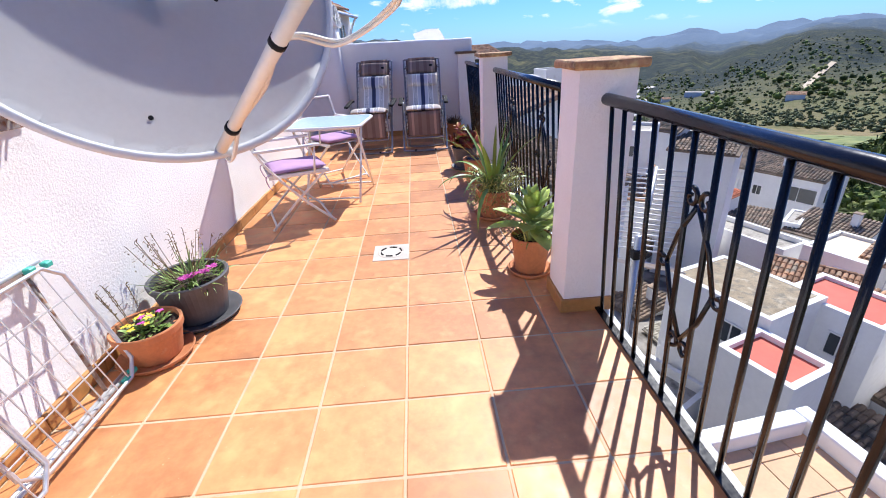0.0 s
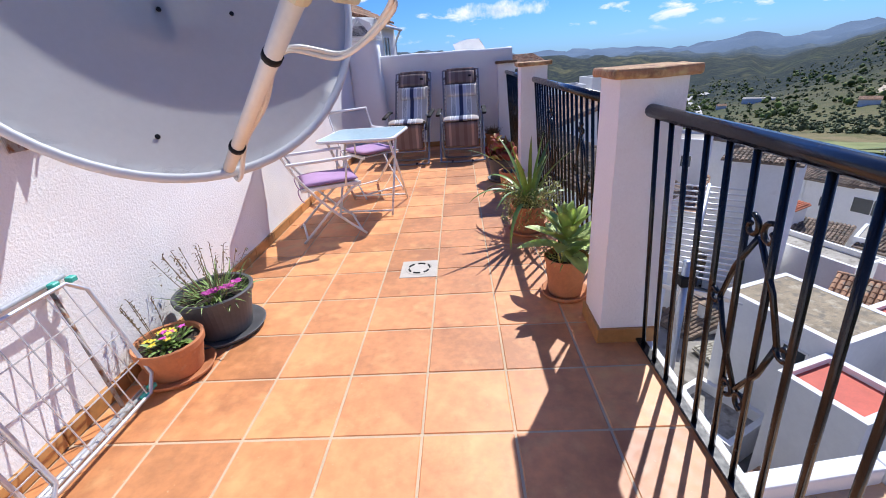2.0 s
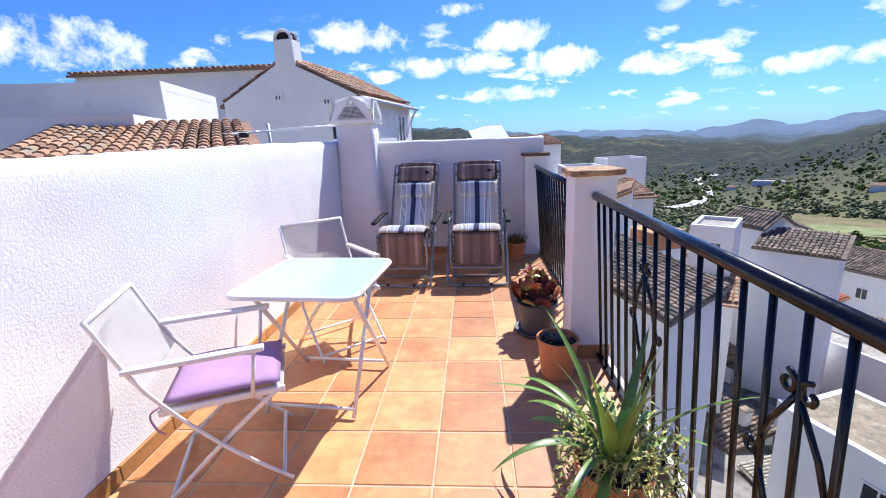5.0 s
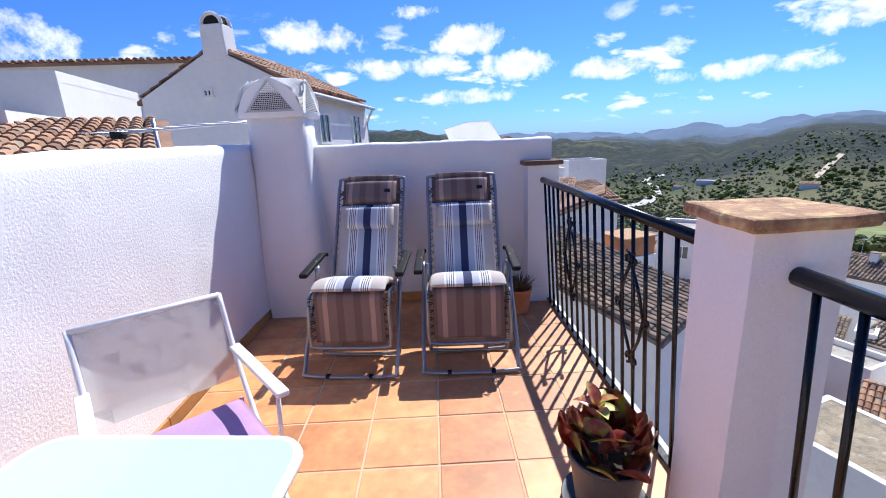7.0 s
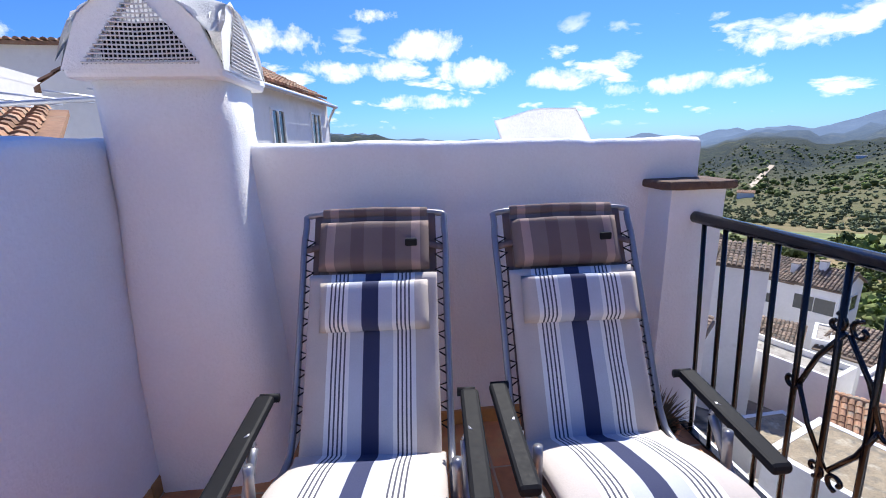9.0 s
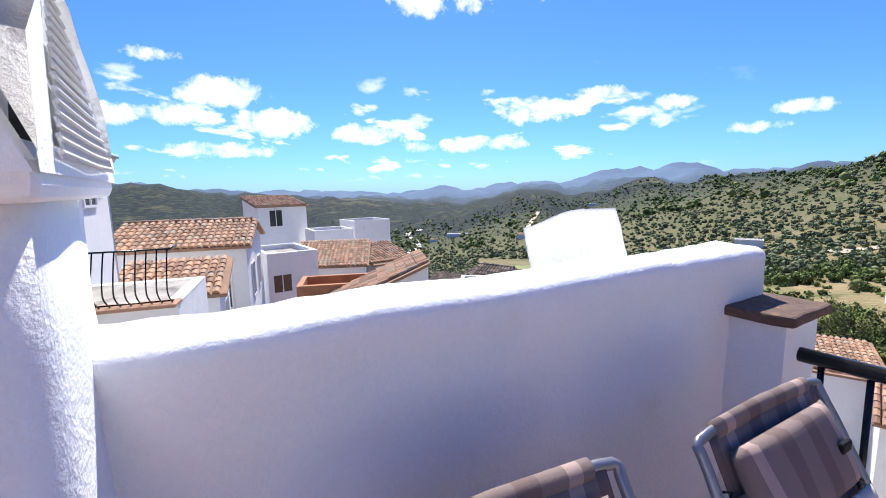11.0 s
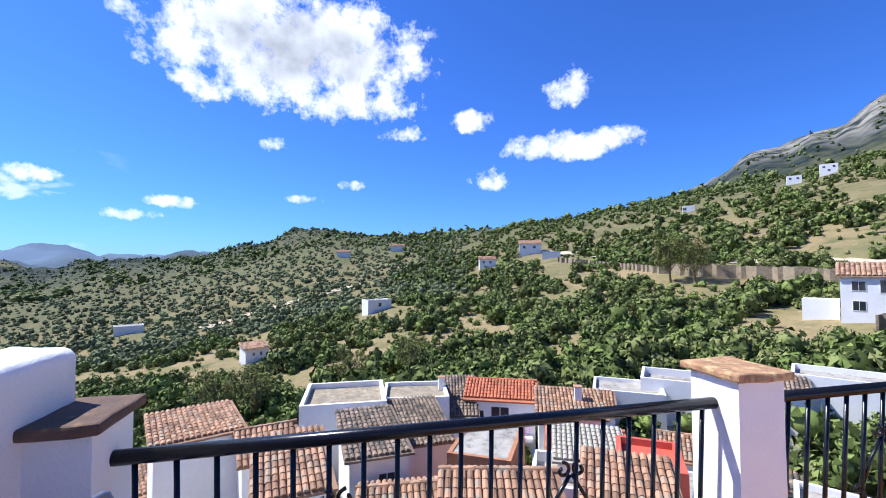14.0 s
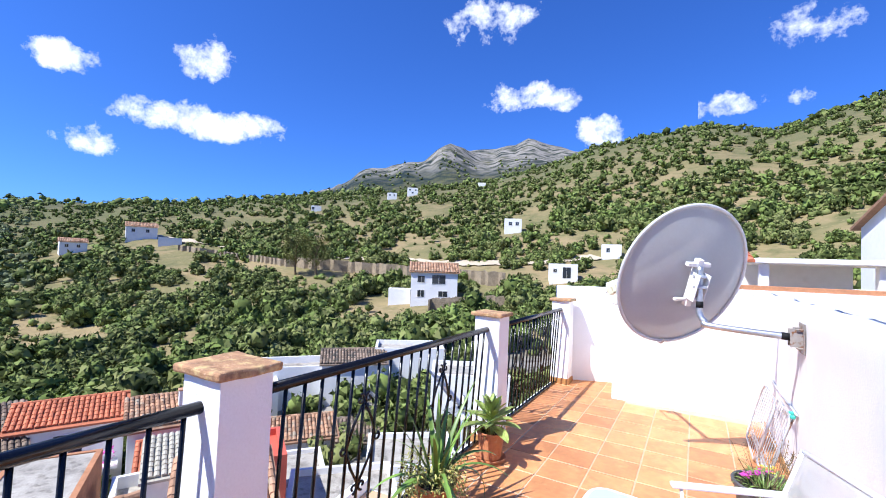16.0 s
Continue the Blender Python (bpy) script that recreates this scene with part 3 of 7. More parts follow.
DRY = material("dry_stem", (0.17, 0.12, 0.06), 0.9, var=0.3, scale=20, fine=60, bump=0.2)
PURPLE = material("magenta_petal", (0.52, 0.06, 0.34), 0.6, var=0.25, scale=20, fine=80, bump=0, island=0.3)
YELLOW = material("yellow_petal", (0.75, 0.55, 0.04), 0.6, var=0.2, scale=20, fine=80, bump=0, island=0.3)
ALU = material("brushed_aluminium_tube", (0.62, 0.62, 0.63), 0.42, metal=0.7, var=0.12, scale=6, fine=90, bump=0.1, depth=0.001)
STEEL = material("galvanised_steel", (0.50, 0.52, 0.55), 0.42, metal=0.85, var=0.2, scale=9, fine=60, bump=0.15, depth=0.001)
TUBE_GREY = material("grey_enamelled_tube", (0.27, 0.27, 0.285), 0.35, metal=0.6, var=0.15, scale=6, fine=80, bump=0.05, depth=0.001)
PLASTIC = material("black_moulded_plastic", (0.014, 0.014, 0.015), 0.6, spec=0.12, var=0.2, scale=10, fine=80, bump=0.1, depth=0.001)
WHITE_METAL = material("white_powder_coated_metal", (0.78, 0.765, 0.74), 0.4, var=0.06, scale=6, fine=70, bump=0.08, depth=0.001)
MESH_WHITE = material("white_woven_sling", (0.56, 0.54, 0.505), 0.85, var=0.1, scale=5, fine=260, bump=0.4, depth=0.001)
MESH_WHITE.node_tree.nodes["Principled BSDF"].inputs["Alpha"].default_value = 0.66
LILAC = material("lilac_seat_cushion", (0.42, 0.25, 0.42), 0.9, var=0.14, scale=6, fine=160, bump=0.4, depth=0.002)
FROST = material("frosted_glass_table_top", (0.48, 0.66, 0.70), 0.14, var=0.03, scale=2, fine=30, bump=0.02, depth=0.0005, spec=0.6)
DISH = material("pale_grey_dish_enamel", (0.58, 0.572, 0.555), 0.5, var=0.05, scale=3, fine=50, bump=0.05, depth=0.001, second=(0.47, 0.46, 0.44), patch=0.3)
LNB = material("yellowed_white_plastic", (0.60, 0.565, 0.40), 0.5, var=0.08, scale=8, fine=70, bump=0.08, depth=0.001)
CABLE = material("white_cable", (0.74, 0.70, 0.62), 0.5, var=0.08, scale=12, fine=60, bump=0)
RUST = material("rusty_bracket", (0.36, 0.33, 0.30), 0.7, metal=0.5, var=0.2, scale=18, fine=70, bump=0.4, depth=0.002, second=(0.23, 0.09, 0.035), patch=0.5)
TEAL = material("teal_plastic_clip", (0.05, 0.42, 0.33), 0.5, var=0.1, bump=0)
DRAIN_GREY = material("pale_drain_plate", (0.50, 0.45, 0.38), 0.6, var=0.12, scale=14, fine=80, bump=0.2, depth=0.001)
# near-black fill that paints the darkness inside slots and flues
HOLE = material("near_black_opening", (0.015, 0.014, 0.013), 0.9, var=0.1, bump=0)
MESH_WIRE = material("painted_wire_mesh", (0.62, 0.61, 0.59), 0.6, var=0.1, bump=0)


def striped(name, stops, base, fine=220):
    """Woven cloth with stripes down its length; stops: distance from the middle line and colour."""
    m = material(name, base, 0.9, var=0.1, scale=5, fine=fine, bump=0.5, depth=0.0015, local=True)
    t = m.node_tree
    b = t.nodes["Principled BSDF"]
    co = t.nodes.new("ShaderNodeTexCoord")
    sep = t.nodes.new("ShaderNodeSeparateXYZ")
    wire(t, co.outputs["Object"], sep.inputs[0])
    ramp = t.nodes.new("ShaderNodeValToRGB")
    ramp.color_ramp.interpolation = "CONSTANT"
    wire(t, math_node(t, "MULTIPLY", math_node(t, "ABSOLUTE", sep.outputs[0]), 3.0), ramp.inputs[0])
    el = ramp.color_ramp.elements
    el[0].position, el[0].color = 0.0, (*stops[0][1], 1)
    el[1].position, el[1].color = stops[1][0] * 3, (*stops[1][1], 1)
    for d, c in stops[2:]:
        e = el.new(d * 3)
        e.color = (*c, 1)
    src = b.inputs["Base Color"].links[0].from_socket
    mul = t.nodes.new("ShaderNodeMix")
    mul.data_type, mul.blend_type = "RGBA", "MULTIPLY"
    mul.inputs[0].default_value = 1.0
    wire(t, src, mul.inputs[6]), wire(t, ramp.outputs[0], mul.inputs[7])
    wire(t, mul.outputs[2], b.inputs["Base Color"])
    return m


_w, _n, _b, _c, _k = (1, 1, 1), (0.04, 0.05, 0.125), (0.62, 0.66, 0.76), (0.68, 0.615, 0.565), (0.10, 0.10, 0.13)
CUSHION = striped("striped_lounger_cushion", [(0, _n), (0.026, _b), (0.068, _w), (0.082, _k), (0.087, _w), (0.095, _k), (0.100, _w), (0.108, _k), (0.113, _w), (0.121, _k), (0.126, _w), (0.14, _c)], (0.74, 0.72, 0.70))
SLING = striped("brown_striped_sling", [(0, (1, 1, 1)), (0.03, (0.75, 0.7, 0.7)), (0.075, (1, 1, 1)), (0.13, (1.9, 1.85, 1.8)), (0.16, (1, 1, 1)), (0.19, (0.7, 0.65, 0.65)), (0.22, (1, 1, 1))], (0.20, 0.145, 0.125))


# ---- floor drain ----
def drain():
    e = thing("floor_drain", "square pale plastic floor drain with a round slotted grate", "drain", pose(-0.118, 1.352, 0.0))
    part("plate", boxed(-0.118, 0.118, -0.118, 0.118, -0.01, 0.003, bevel=0.002), DRAIN_GREY, e)
    part("ring", lathed([(0.0, 0.004), (0.082, 0.004), (0.085, 0.006), (0.09, 0.004)], 40), DRAIN_GREY, e)
    # dark strips laid on the plate paint the shade of uncut slots
    for k in range(6):
        bm = bmesh.new()
        a0 = math.pi * k / 3
        pts = [(0.068 * math.cos(a0 + 0.14 * j), 0.068 * math.sin(a0 + 0.14 * j), 0.0045) for j in range(6)]
        tube(bm, pts, 0.0085, 6, flat=0.3)
        part("slot", bm, HOLE, e, "dark strip for a curved slot")


drain()


# ---- chimney at the corner, and the tilted cowl behind the end wall ----
def chimney():
    e = thing("chimney", "whitewashed chimney stack with an arched cowl and wire-mesh vents", "chimney")
    prof = [(0.0, 0.265), (0.5, 0.255), (0.85, 0.235), (1.15, 0.215), (1.4, 0.21), (1.62, 0.21)]
    bm = bmesh.new()
    cx, cy = -1.125, 5.66
    rings = []
    for z, h in prof:
        ring = []
        for k in range(24):
            a = 2 * math.pi * (k + 0.5) / 24
            c, s = math.cos(a), math.sin(a)
            q = 1 / max(abs(c), abs(s))
            q = 0.88 * q + 0.12
            p = Vector((cx + h * q * c * 1.03, cy + h * q * s * 0.95, z))
            p += Vector((noise.noise(p * 4), noise.noise(p * 4 + Vector((5, 0, 0))), 0)) * 0.01
            ring.append(bm.verts.new(p))
        rings.append(ring)
    for a, b in zip(rings, rings[1:]):
        for k in range(24):
            bm.faces.new((a[k], a[(k + 1) % 24], b[(k + 1) % 24], b[k]))
    bm.faces.new(rings[-1])
    part("shaft", bm, WHITE, e, smooth=True)
    # cowl: four gabled faces with vents under a soft arched cap
    hw, z0, z1 = 0.25, 1.57, 1.86
    bm = bmesh.new()
    n = 14
    grid = {}
    for i in range(n + 1):
        for j in range(n + 1):
            u, v = 2 * i / n - 1, 2 * j / n - 1
            au, av = 1 - abs(u) ** 2.4, 1 - abs(v) ** 2.4
            z = z0 + 0.03 + (z1 - z0 - 0.03) * max(au, av) ** 0.75 * (0.86 + 0.14 * min(au, av))
            p = Vector((cx + u * hw * (1 - 0.1 * (z - z0) / 0.3), cy + v * hw * (1 - 0.1 * (z - z0) / 0.3), z))
            p += Vector((noise.noise(p * 9), noise.noise(p * 9 + Vector((3, 0, 0))), noise.noise(p * 8 + Vector((0, 3, 0))))) * 0.012
            grid[i, j] = bm.verts.new(p)
    for i in range(n):
        for j in range(n):
            bm.faces.new((grid[i, j], grid[i + 1, j], grid[i + 1, j + 1], grid[i, j + 1]))
    r = bmesh.ops.solidify(bm, geom=bm.faces[:], thickness=0.05)
    part("cowl", bm, WHITE, e, smooth=True)
    part("neck", boxed(cx - 0.24, cx + 0.24, cy - 0.24, cy + 0.24, 1.56, 1.60, bevel=0.015, seg=2), WHITE, e)
    # solid block, its black colour painting the shade under the cowl
    part("flue", boxed(cx - 0.16, cx + 0.16, cy - 0.16, cy + 0.16, 1.6, 1.74), HOLE, e, "dark block filling the flue opening")
    for a in range(4):
        m = pose(cx, cy, 0, 0, 0, 90 * a)
        bm = bmesh.new()
        d = -hw + 0.006
        # triangular face with its opening: frame of plaster round the mesh
        out = [(-0.24, 1.585), (0.24, 1.585), (0.165, 1.77), (0.0, 1.85), (-0.165, 1.77)]
        inn = [(-0.165, 1.612), (0.165, 1.612), (0.085, 1.722), (0.0, 1.815), (-0.085, 1.722)]
        for dd in (d, d + 0.03):
            vo = [bm.verts.new((x, dd + (z - 1.58) * 0.1, z)) for x, z in out]
            vi = [bm.verts.new((x, dd + (z - 1.58) * 0.1, z)) for x, z in inn]
            for k in range(5):
                bm.faces.new((vo[k], vo[(k + 1) % 5], vi[(k + 1) % 5], vi[k]))
        bmesh.ops.transform(bm, matrix=m, verts=bm.verts)
        part("vent_surround", bm, WHITE, e)
        bm = bmesh.new()
        for k in range(-13, 14):
            x = k * 0.0132
            top = 1.826 - abs(x) * 1.27
            tube(bm, [(x, d - 0.004 + 0.004 * noise.noise(Vector((k, a, 0))), 1.600), (x, d - 0.004 + (top - 1.58) * 0.1, top)], 0.0022, 5)
        for k in range(17):
            z = 1.604 + k * 0.0132
            w = (1.826 - z) / 1.27
            tube(bm, [(-w, d - 0.006 + (z - 1.58) * 0.1, z + 0.002), (0, d - 0.009 + (z - 1.58) * 0.1, z - 0.002), (w, d - 0.006 + (z - 1.58) * 0.1, z + 0.002)], 0.0026, 5)
        bmesh.ops.transform(bm, matrix=m, verts=bm.verts)
        part("wire_mesh", bm, MESH_WIRE, e, "painted wire mesh over the vent")
    return e


chimney()


def cowl_slab():
    """A low whitewashed chimney hood, leaning, behind the end wall."""
    bm = bmesh.new()
    n = 10
    g = {}
    for i in range(n + 1):
        for j in range(n + 1):
            u, v = i / n, j / n
            x0, x1 = 0.15 + 0.10 * (1 - v), 0.545 + 0.19 * (1 - v)
            p = Vector((x0 + (x1 - x0) * u, 6.0 - 0.05 * u + 0.05 * (1 - v), 1.20 + v * (0.232 + 0.05 * u + 0.02 * math.sin(math.pi * u))))
            p += Vector((0, noise.noise(p * 9) * 0.01, noise.noise(p * 7) * 0.008))
            g[i, j] = bm.verts.new(p)
    for i in range(n):
        for j in range(n):
            bm.faces.new((g[i, j], g[i + 1, j], g[i + 1, j + 1], g[i, j + 1]))
    bmesh.ops.solidify(bm, geom=bm.faces[:], thickness=-0.34)
    bmesh.ops.recalc_face_normals(bm, faces=bm.faces)
    e = part("chimney_hood", bm, WHITE)
    bev = e.modifiers.new("bevel", "BEVEL")
    bev.width, bev.segments, bev.limit_method, bev.angle_limit = 0.03, 3, "ANGLE", radians(50)
    tagged(e, "low whitewashed chimney hood behind the end wall", "chimney")


cowl_slab()


# ---- satellite dish on the long wall ----
def satellite_dish():
    e = thing("satellite_dish", "large pale grey satellite dish on a galvanised wall arm", "satellite dish", pose(-0.604, 0.186, 1.55))
    az, el = radians(140), radians(21)
    n = Vector((math.sin(az) * math.cos(el), math.cos(az) * math.cos(el), math.sin(el)))
    u = n.cross(Vector((0, 0, 1))).normalized()
    v = u.cross(n)
    m = Matrix((u, v, n)).transposed().to_4x4()
    a, b, deep = 0.56, 0.605, 0.105
    bm = bmesh.new()
    rings, seg = [], 72
    for k in range(15):
        q = k / 14
        rings.append([bm.verts.new((a * q * math.cos(2 * math.pi * j / seg), b * q * math.sin(2 * math.pi * j / seg), deep * (q * q - 1))) for j in range(seg)] if k else [bm.verts.new((0, 0, -deep))])
    for r0, r1 in zip(rings, rings[1:]):
        for j in range(seg):
            f = list(dict.fromkeys((r0[j % len(r0)], r1[j], r1[(j + 1) % seg], r0[(j + 1) % len(r0)])))
            bm.faces.new(f)
    bmesh.ops.solidify(bm, geom=bm.faces[:], thickness=0.004)
    bmesh.ops.transform(bm, matrix=m, verts=bm.verts)
    part("reflector", bm, DISH, e, smooth=True)
    bm = tubed([(a * math.cos(2 * math.pi * j / seg), b * math.sin(2 * math.pi * j / seg), -0.008) for j in range(seg)], 0.0135, 8, closed=True)
    bmesh.ops.transform(bm, matrix=m, verts=bm.verts)
    part("rim", bm, DISH, e, smooth=True)
    for x, y in ((-0.19, -0.12), (0.0, -0.10), (0.12, -0.47)):
        bm = lathed([(0.0, 0.004), (0.006, 0.004), (0.007, 0.0)], 12, pose(x, y, -deep * (1 - (x / a) ** 2 - (y / b) ** 2) + 0.003))
        bmesh.ops.transform(bm, matrix=m, verts=bm.verts)
        part("bolt", bm, PLASTIC, e)
    o = Vector((-0.604, 0.186, 1.55))

    def rel(*p):
        return Vector(p) - o
    foot, head = rel(-0.457, 0.036, 0.995), rel(-0.03, -0.352, 1.376)
    d = (head - foot).normalized()
    part("feed_arm", tubed([foot, foot + (head - foot) * 0.55, head], [0.016, 0.017, 0.021], 12), CABLE, e, "cream painted feed arm", smooth=True)
    for f in (0.18, 0.70):
        c = foot + (head - foot) * f
        part("tape_band", tubed([c - d * 0.008, c + d * 0.008], 0.0205, 12), PLASTIC, e, "black tape band", smooth=True)
    tail = rel(0.052, -0.378, 1.352)
    axis = Vector((-0.80, 0.33, 0.50)).normalized()
    q = axis.to_track_quat("Z", "Y").to_matrix().to_4x4()
    m2 = Matrix.Translation(tail) @ q
    bm = boxed(-0.034, 0.034, -0.038, 0.038, 0.0, 0.058, bevel=0.007, seg=2)
    bmesh.ops.transform(bm, matrix=m2, verts=bm.verts)
    head_box = part("receiver_head", bm, LNB, e, "yellowed plastic receiver head")
    bm = boxed(-0.0325, 0.0325, -0.0365, 0.0365, 0.0595, 0.104, bevel=0.010, seg=2)
    lathe(bm, [(0.0, 0.102), (0.020, 0.102), (0.020, 0.112), (0.031, 0.115), (0.035, 0.121), (0.035, 0.132), (0.029, 0.135), (0.0, 0.132)], 28)
    bmesh.ops.transform(bm, matrix=m2, verts=bm.verts)
    part("feed_horn", bm, LNB, head_box, "round feed horn facing the dish")
    bm = tubed([head - d * 0.05, head + d * 0.02], 0.026, 14)
    box(bm, -0.012, 0.012, -0.03, 0.03, -0.02, 0.02, bevel=0.003, m=Matrix.Translation(head - d * 0.025 + Vector((0.012, -0.012, 0))))
    part("clamp", bm, LNB, e, "pale plastic clamp round the feed arm", smooth=False)
    side = Vector((0.75, 0.6, 0.2)).normalized()
    lo = foot + (head - foot) * 0.70
    for k in range(2):
        out = m2 @ Vector((-0.012 + 0.024 * k, 0.012, 0.0))
        part("cable_plug", tubed([out + axis * 0.004, out - axis * 0.022], 0.0065, 8), STEEL, e, smooth=True)
        s = Vector((0.010 * k, 0.004 * k, 0.009 * k))
        pts = smooth_line([out - axis * 0.02, out - axis * 0.05 + Vector((0.004, 0, -0.03)) + s, lo + side * 0.115 + Vector((0.03, 0, -0.035)) + s, lo + side * 0.02 + s * 0.6, foot + (head - foot) * 0.45 + s * 0.6 + side * 0.021 + Vector((0, 0, -0.012)), foot + (head - foot) * 0.18 + s * 0.5 + side * 0.020, foot + s * 0.6 + Vector((0.02, 0, -0.035)), foot + Vector((-0.03, 0.06, 0.0)) + s], 8)
        part("cable", tubed(pts, 0.0048, 6), CABLE, e, smooth=True)
    # back mount and wall arm
    back = -n * (deep + 0.02)
    bm = boxed(-0.025, 0.025, -0.2, 0.2, -0.035, 0.02, bevel=0.004)
    box(bm, -0.1, 0.1, 0.14, 0.17, -0.03, 0.012, bevel=0.003)
    box(bm, -0.12, 0.12, -0.16, -0.14, -0.02, 0.012, bevel=0.003)
    for x in (-0.045, 0.045):
        box(bm, x - 0.003, x + 0.003, -0.12, 0.1, -0.12, -0.01, bevel=0.001)
    bmesh.ops.transform(bm, matrix=Matrix.Translation(back) @ m, verts=bm.verts)
    part("back_mount", bm, WHITE_METAL, e)
    pole = back - n * 0.09
    pole = Vector((pole.x, pole.y, 0))
    wall = rel(-1.345, 0.385, 1.15)
    pts = [Vector((pole.x, pole.y, 0.08)), Vector((pole.x, pole.y, -0.2)), Vector((pole.x, pole.y, -0.28)), Vector((pole.x - 0.03, pole.y + 0.015, -0.34)), Vector((pole.x - 0.09, pole.y + 0.04, -0.37)), wall]
    part("wall_arm", tubed(smooth_line(pts, 6), 0.024, 14), STEEL, e, smooth=True)
    for f in (0.10,):
        c = wall + (pts[-2] - wall) * f
        dd = (pts[-2] - wall).normalized()
        part("tape_band", tubed([c, c + dd * 0.06], 0.0265, 12), PLASTIC, e, "black tape band", smooth=True)
    part("tape_band", tubed([Vector((pole.x, pole.y, -0.19)), Vector((pole.x, pole.y, -0.24))], 0.0265, 12), PLASTIC, e, "black tape band", smooth=True)
    for z in (-0.08, 0.0):
        part("clamp", boxed(pole.x - 0.045, pole.x + 0.045, pole.y - 0.035, pole.y + 0.035, z - 0.012, z + 0.012, bevel=0.003), STEEL, e)
    bm = boxed(0, 0.006, -0.095, 0.095, -0.105, 0.105, bevel=0.002)
    box(bm, 0.0, 0.075, -0.045, -0.039, -0.06, 0.06, bevel=0.001)
    box(bm, 0.0, 0.075, 0.039, 0.045, -0.06, 0.06, bevel=0.001)
    for y in (-0.06, 0.06):
        for z in (-0.065, 0.065):
            tube(bm, [(0, y, z), (0.045, y, z)], 0.006, 6)
    bmesh.ops.transform(bm, matrix=Matrix.Translation(wall + Vector((-0.006, 0, 0))), verts=bm.verts)
    part("wall_bracket", bm, RUST, e, "rusted steel wall bracket with bolts")
    return e


satellite_dish()


# ---- garden furniture ----
def folding_chair(m, label):
    e = thing("folding_chair", label, "chair", m, group="chairs at the table")
    w = 0.225
    for s in (-1, 1):
        x = s * w
        part("back_leg", tubed(smooth_line([(x, -0.34, 0.825), (x, -0.22, 0.54), (x, 0.0, 0.24), (x, 0.23, 0.01)], 5), 0.0125, 8, flat=0.65), WHITE_METAL, e, smooth=True)
        x2 = s * (w - 0.028)
        part("front_leg", tubed(smooth_line([(x2, -0.25, 0.01), (x2, 0.0, 0.24), (x2, 0.23, 0.425)], 5), 0.0125, 8, flat=0.65), WHITE_METAL, e, smooth=True)
        part("armrest", boxed(s * (w + 0.005) - 0.02, s * (w + 0.005) + 0.02, -0.27, 0.2, 0.615, 0.635, bevel=0.006, seg=2), WHITE_METAL, e)
        part("arm_post", tubed([(x, 0.16, 0.615), (x, 0.13, 0.42)], 0.008, 8), WHITE_METAL, e, smooth=True)
        part("seat_rail", boxed(x2 - 0.009, x2 + 0.009, -0.2, 0.25, 0.405, 0.432, bevel=0.004), WHITE_METAL, e)
    for y, z, x in ((-0.22, 0.04, w - 0.028), (0.2, 0.045, w)):
        part("stretcher", tubed([(-x, y, z), (x, y, z)], 0.009, 8), WHITE_METAL, e, smooth=True)
    part("top_rail", tubed([(-w, -0.338, 0.82), (w, -0.338, 0.82)], 0.011, 8), WHITE_METAL, e, smooth=True)
    bm = bmesh.new()
    g = {}
    for i in range(9):
        for j in range(7):
            u, f = i / 8, j / 6
            sag = 0.02 * math.sin(math.pi * u) * math.sin(math.pi * f)
            g[i, j] = bm.verts.new((-w + 2 * w * u, -0.338 + 0.118 * (1 - f) - sag, 0.82 - 0.30 * (1 - f)))
    for i in range(8):
        for j in range(6):
            bm.faces.new((g[i, j], g[i + 1, j], g[i + 1, j + 1], g[i, j + 1]))
    bmesh.ops.solidify(bm, geom=bm.faces[:], thickness=0.004)
    part("backrest", bm, MESH_WHITE, e, "white woven sling back", smooth=True)
    part("seat", boxed(-w + 0.03, w - 0.03, -0.2, 0.245, 0.418, 0.424, bevel=0.002), MESH_WHITE, e)
    cush = part("cushion", cushion_mesh(0.40, 0.42, 0.05), LILAC, e, "flat lilac cloth cushion tied on", smooth=True)
    cush.location = (0, 0.025, 0.452)
    for s in (-1, 1):
        part("tie", tubed(smooth_line([(s * 0.19, -0.17, 0.45), (s * 0.215, -0.22, 0.43), (s * 0.21, -0.21, 0.36), (s * 0.2, -0.19, 0.33)], 4), 0.004, 5), LILAC, e, smooth=True)
    return e


def cushion_mesh(w, d, t):
    bm = bmesh.new()
    n = 14
    for s in (1, -1):
        g = {}
        for i in range(n + 1):
            for j in range(n + 1):
                u, v = 2 * i / n - 1, 2 * j / n - 1
                q = (max(0, 1 - abs(u) ** 6) * max(0, 1 - abs(v) ** 6)) ** 0.4
                x, y = u * w / 2, v * d / 2
                z = s * (t / 2) * q * (0.85 + 0.3 * noise.noise(Vector((x * 7, y * 7, s))))
                g[i, j] = bm.verts.new((x, y, z))
        for i in range(n):
            for j in range(n):
                f = (g[i, j], g[i + 1, j], g[i + 1, j + 1], g[i, j + 1])
                bm.faces.new(f if s > 0 else f[::-1])
    bmesh.ops.remove_doubles(bm, verts=bm.verts, dist=0.0004)
    return bm


folding_chair(pose(-0.895, 2.155, 0, 0, 0, -67), "white folding metal chair with a lilac seat cushion")
folding_chair(pose(-0.76, 3.30, 0, 0, 0, -139), "white folding metal chair with a woven back beside the table")


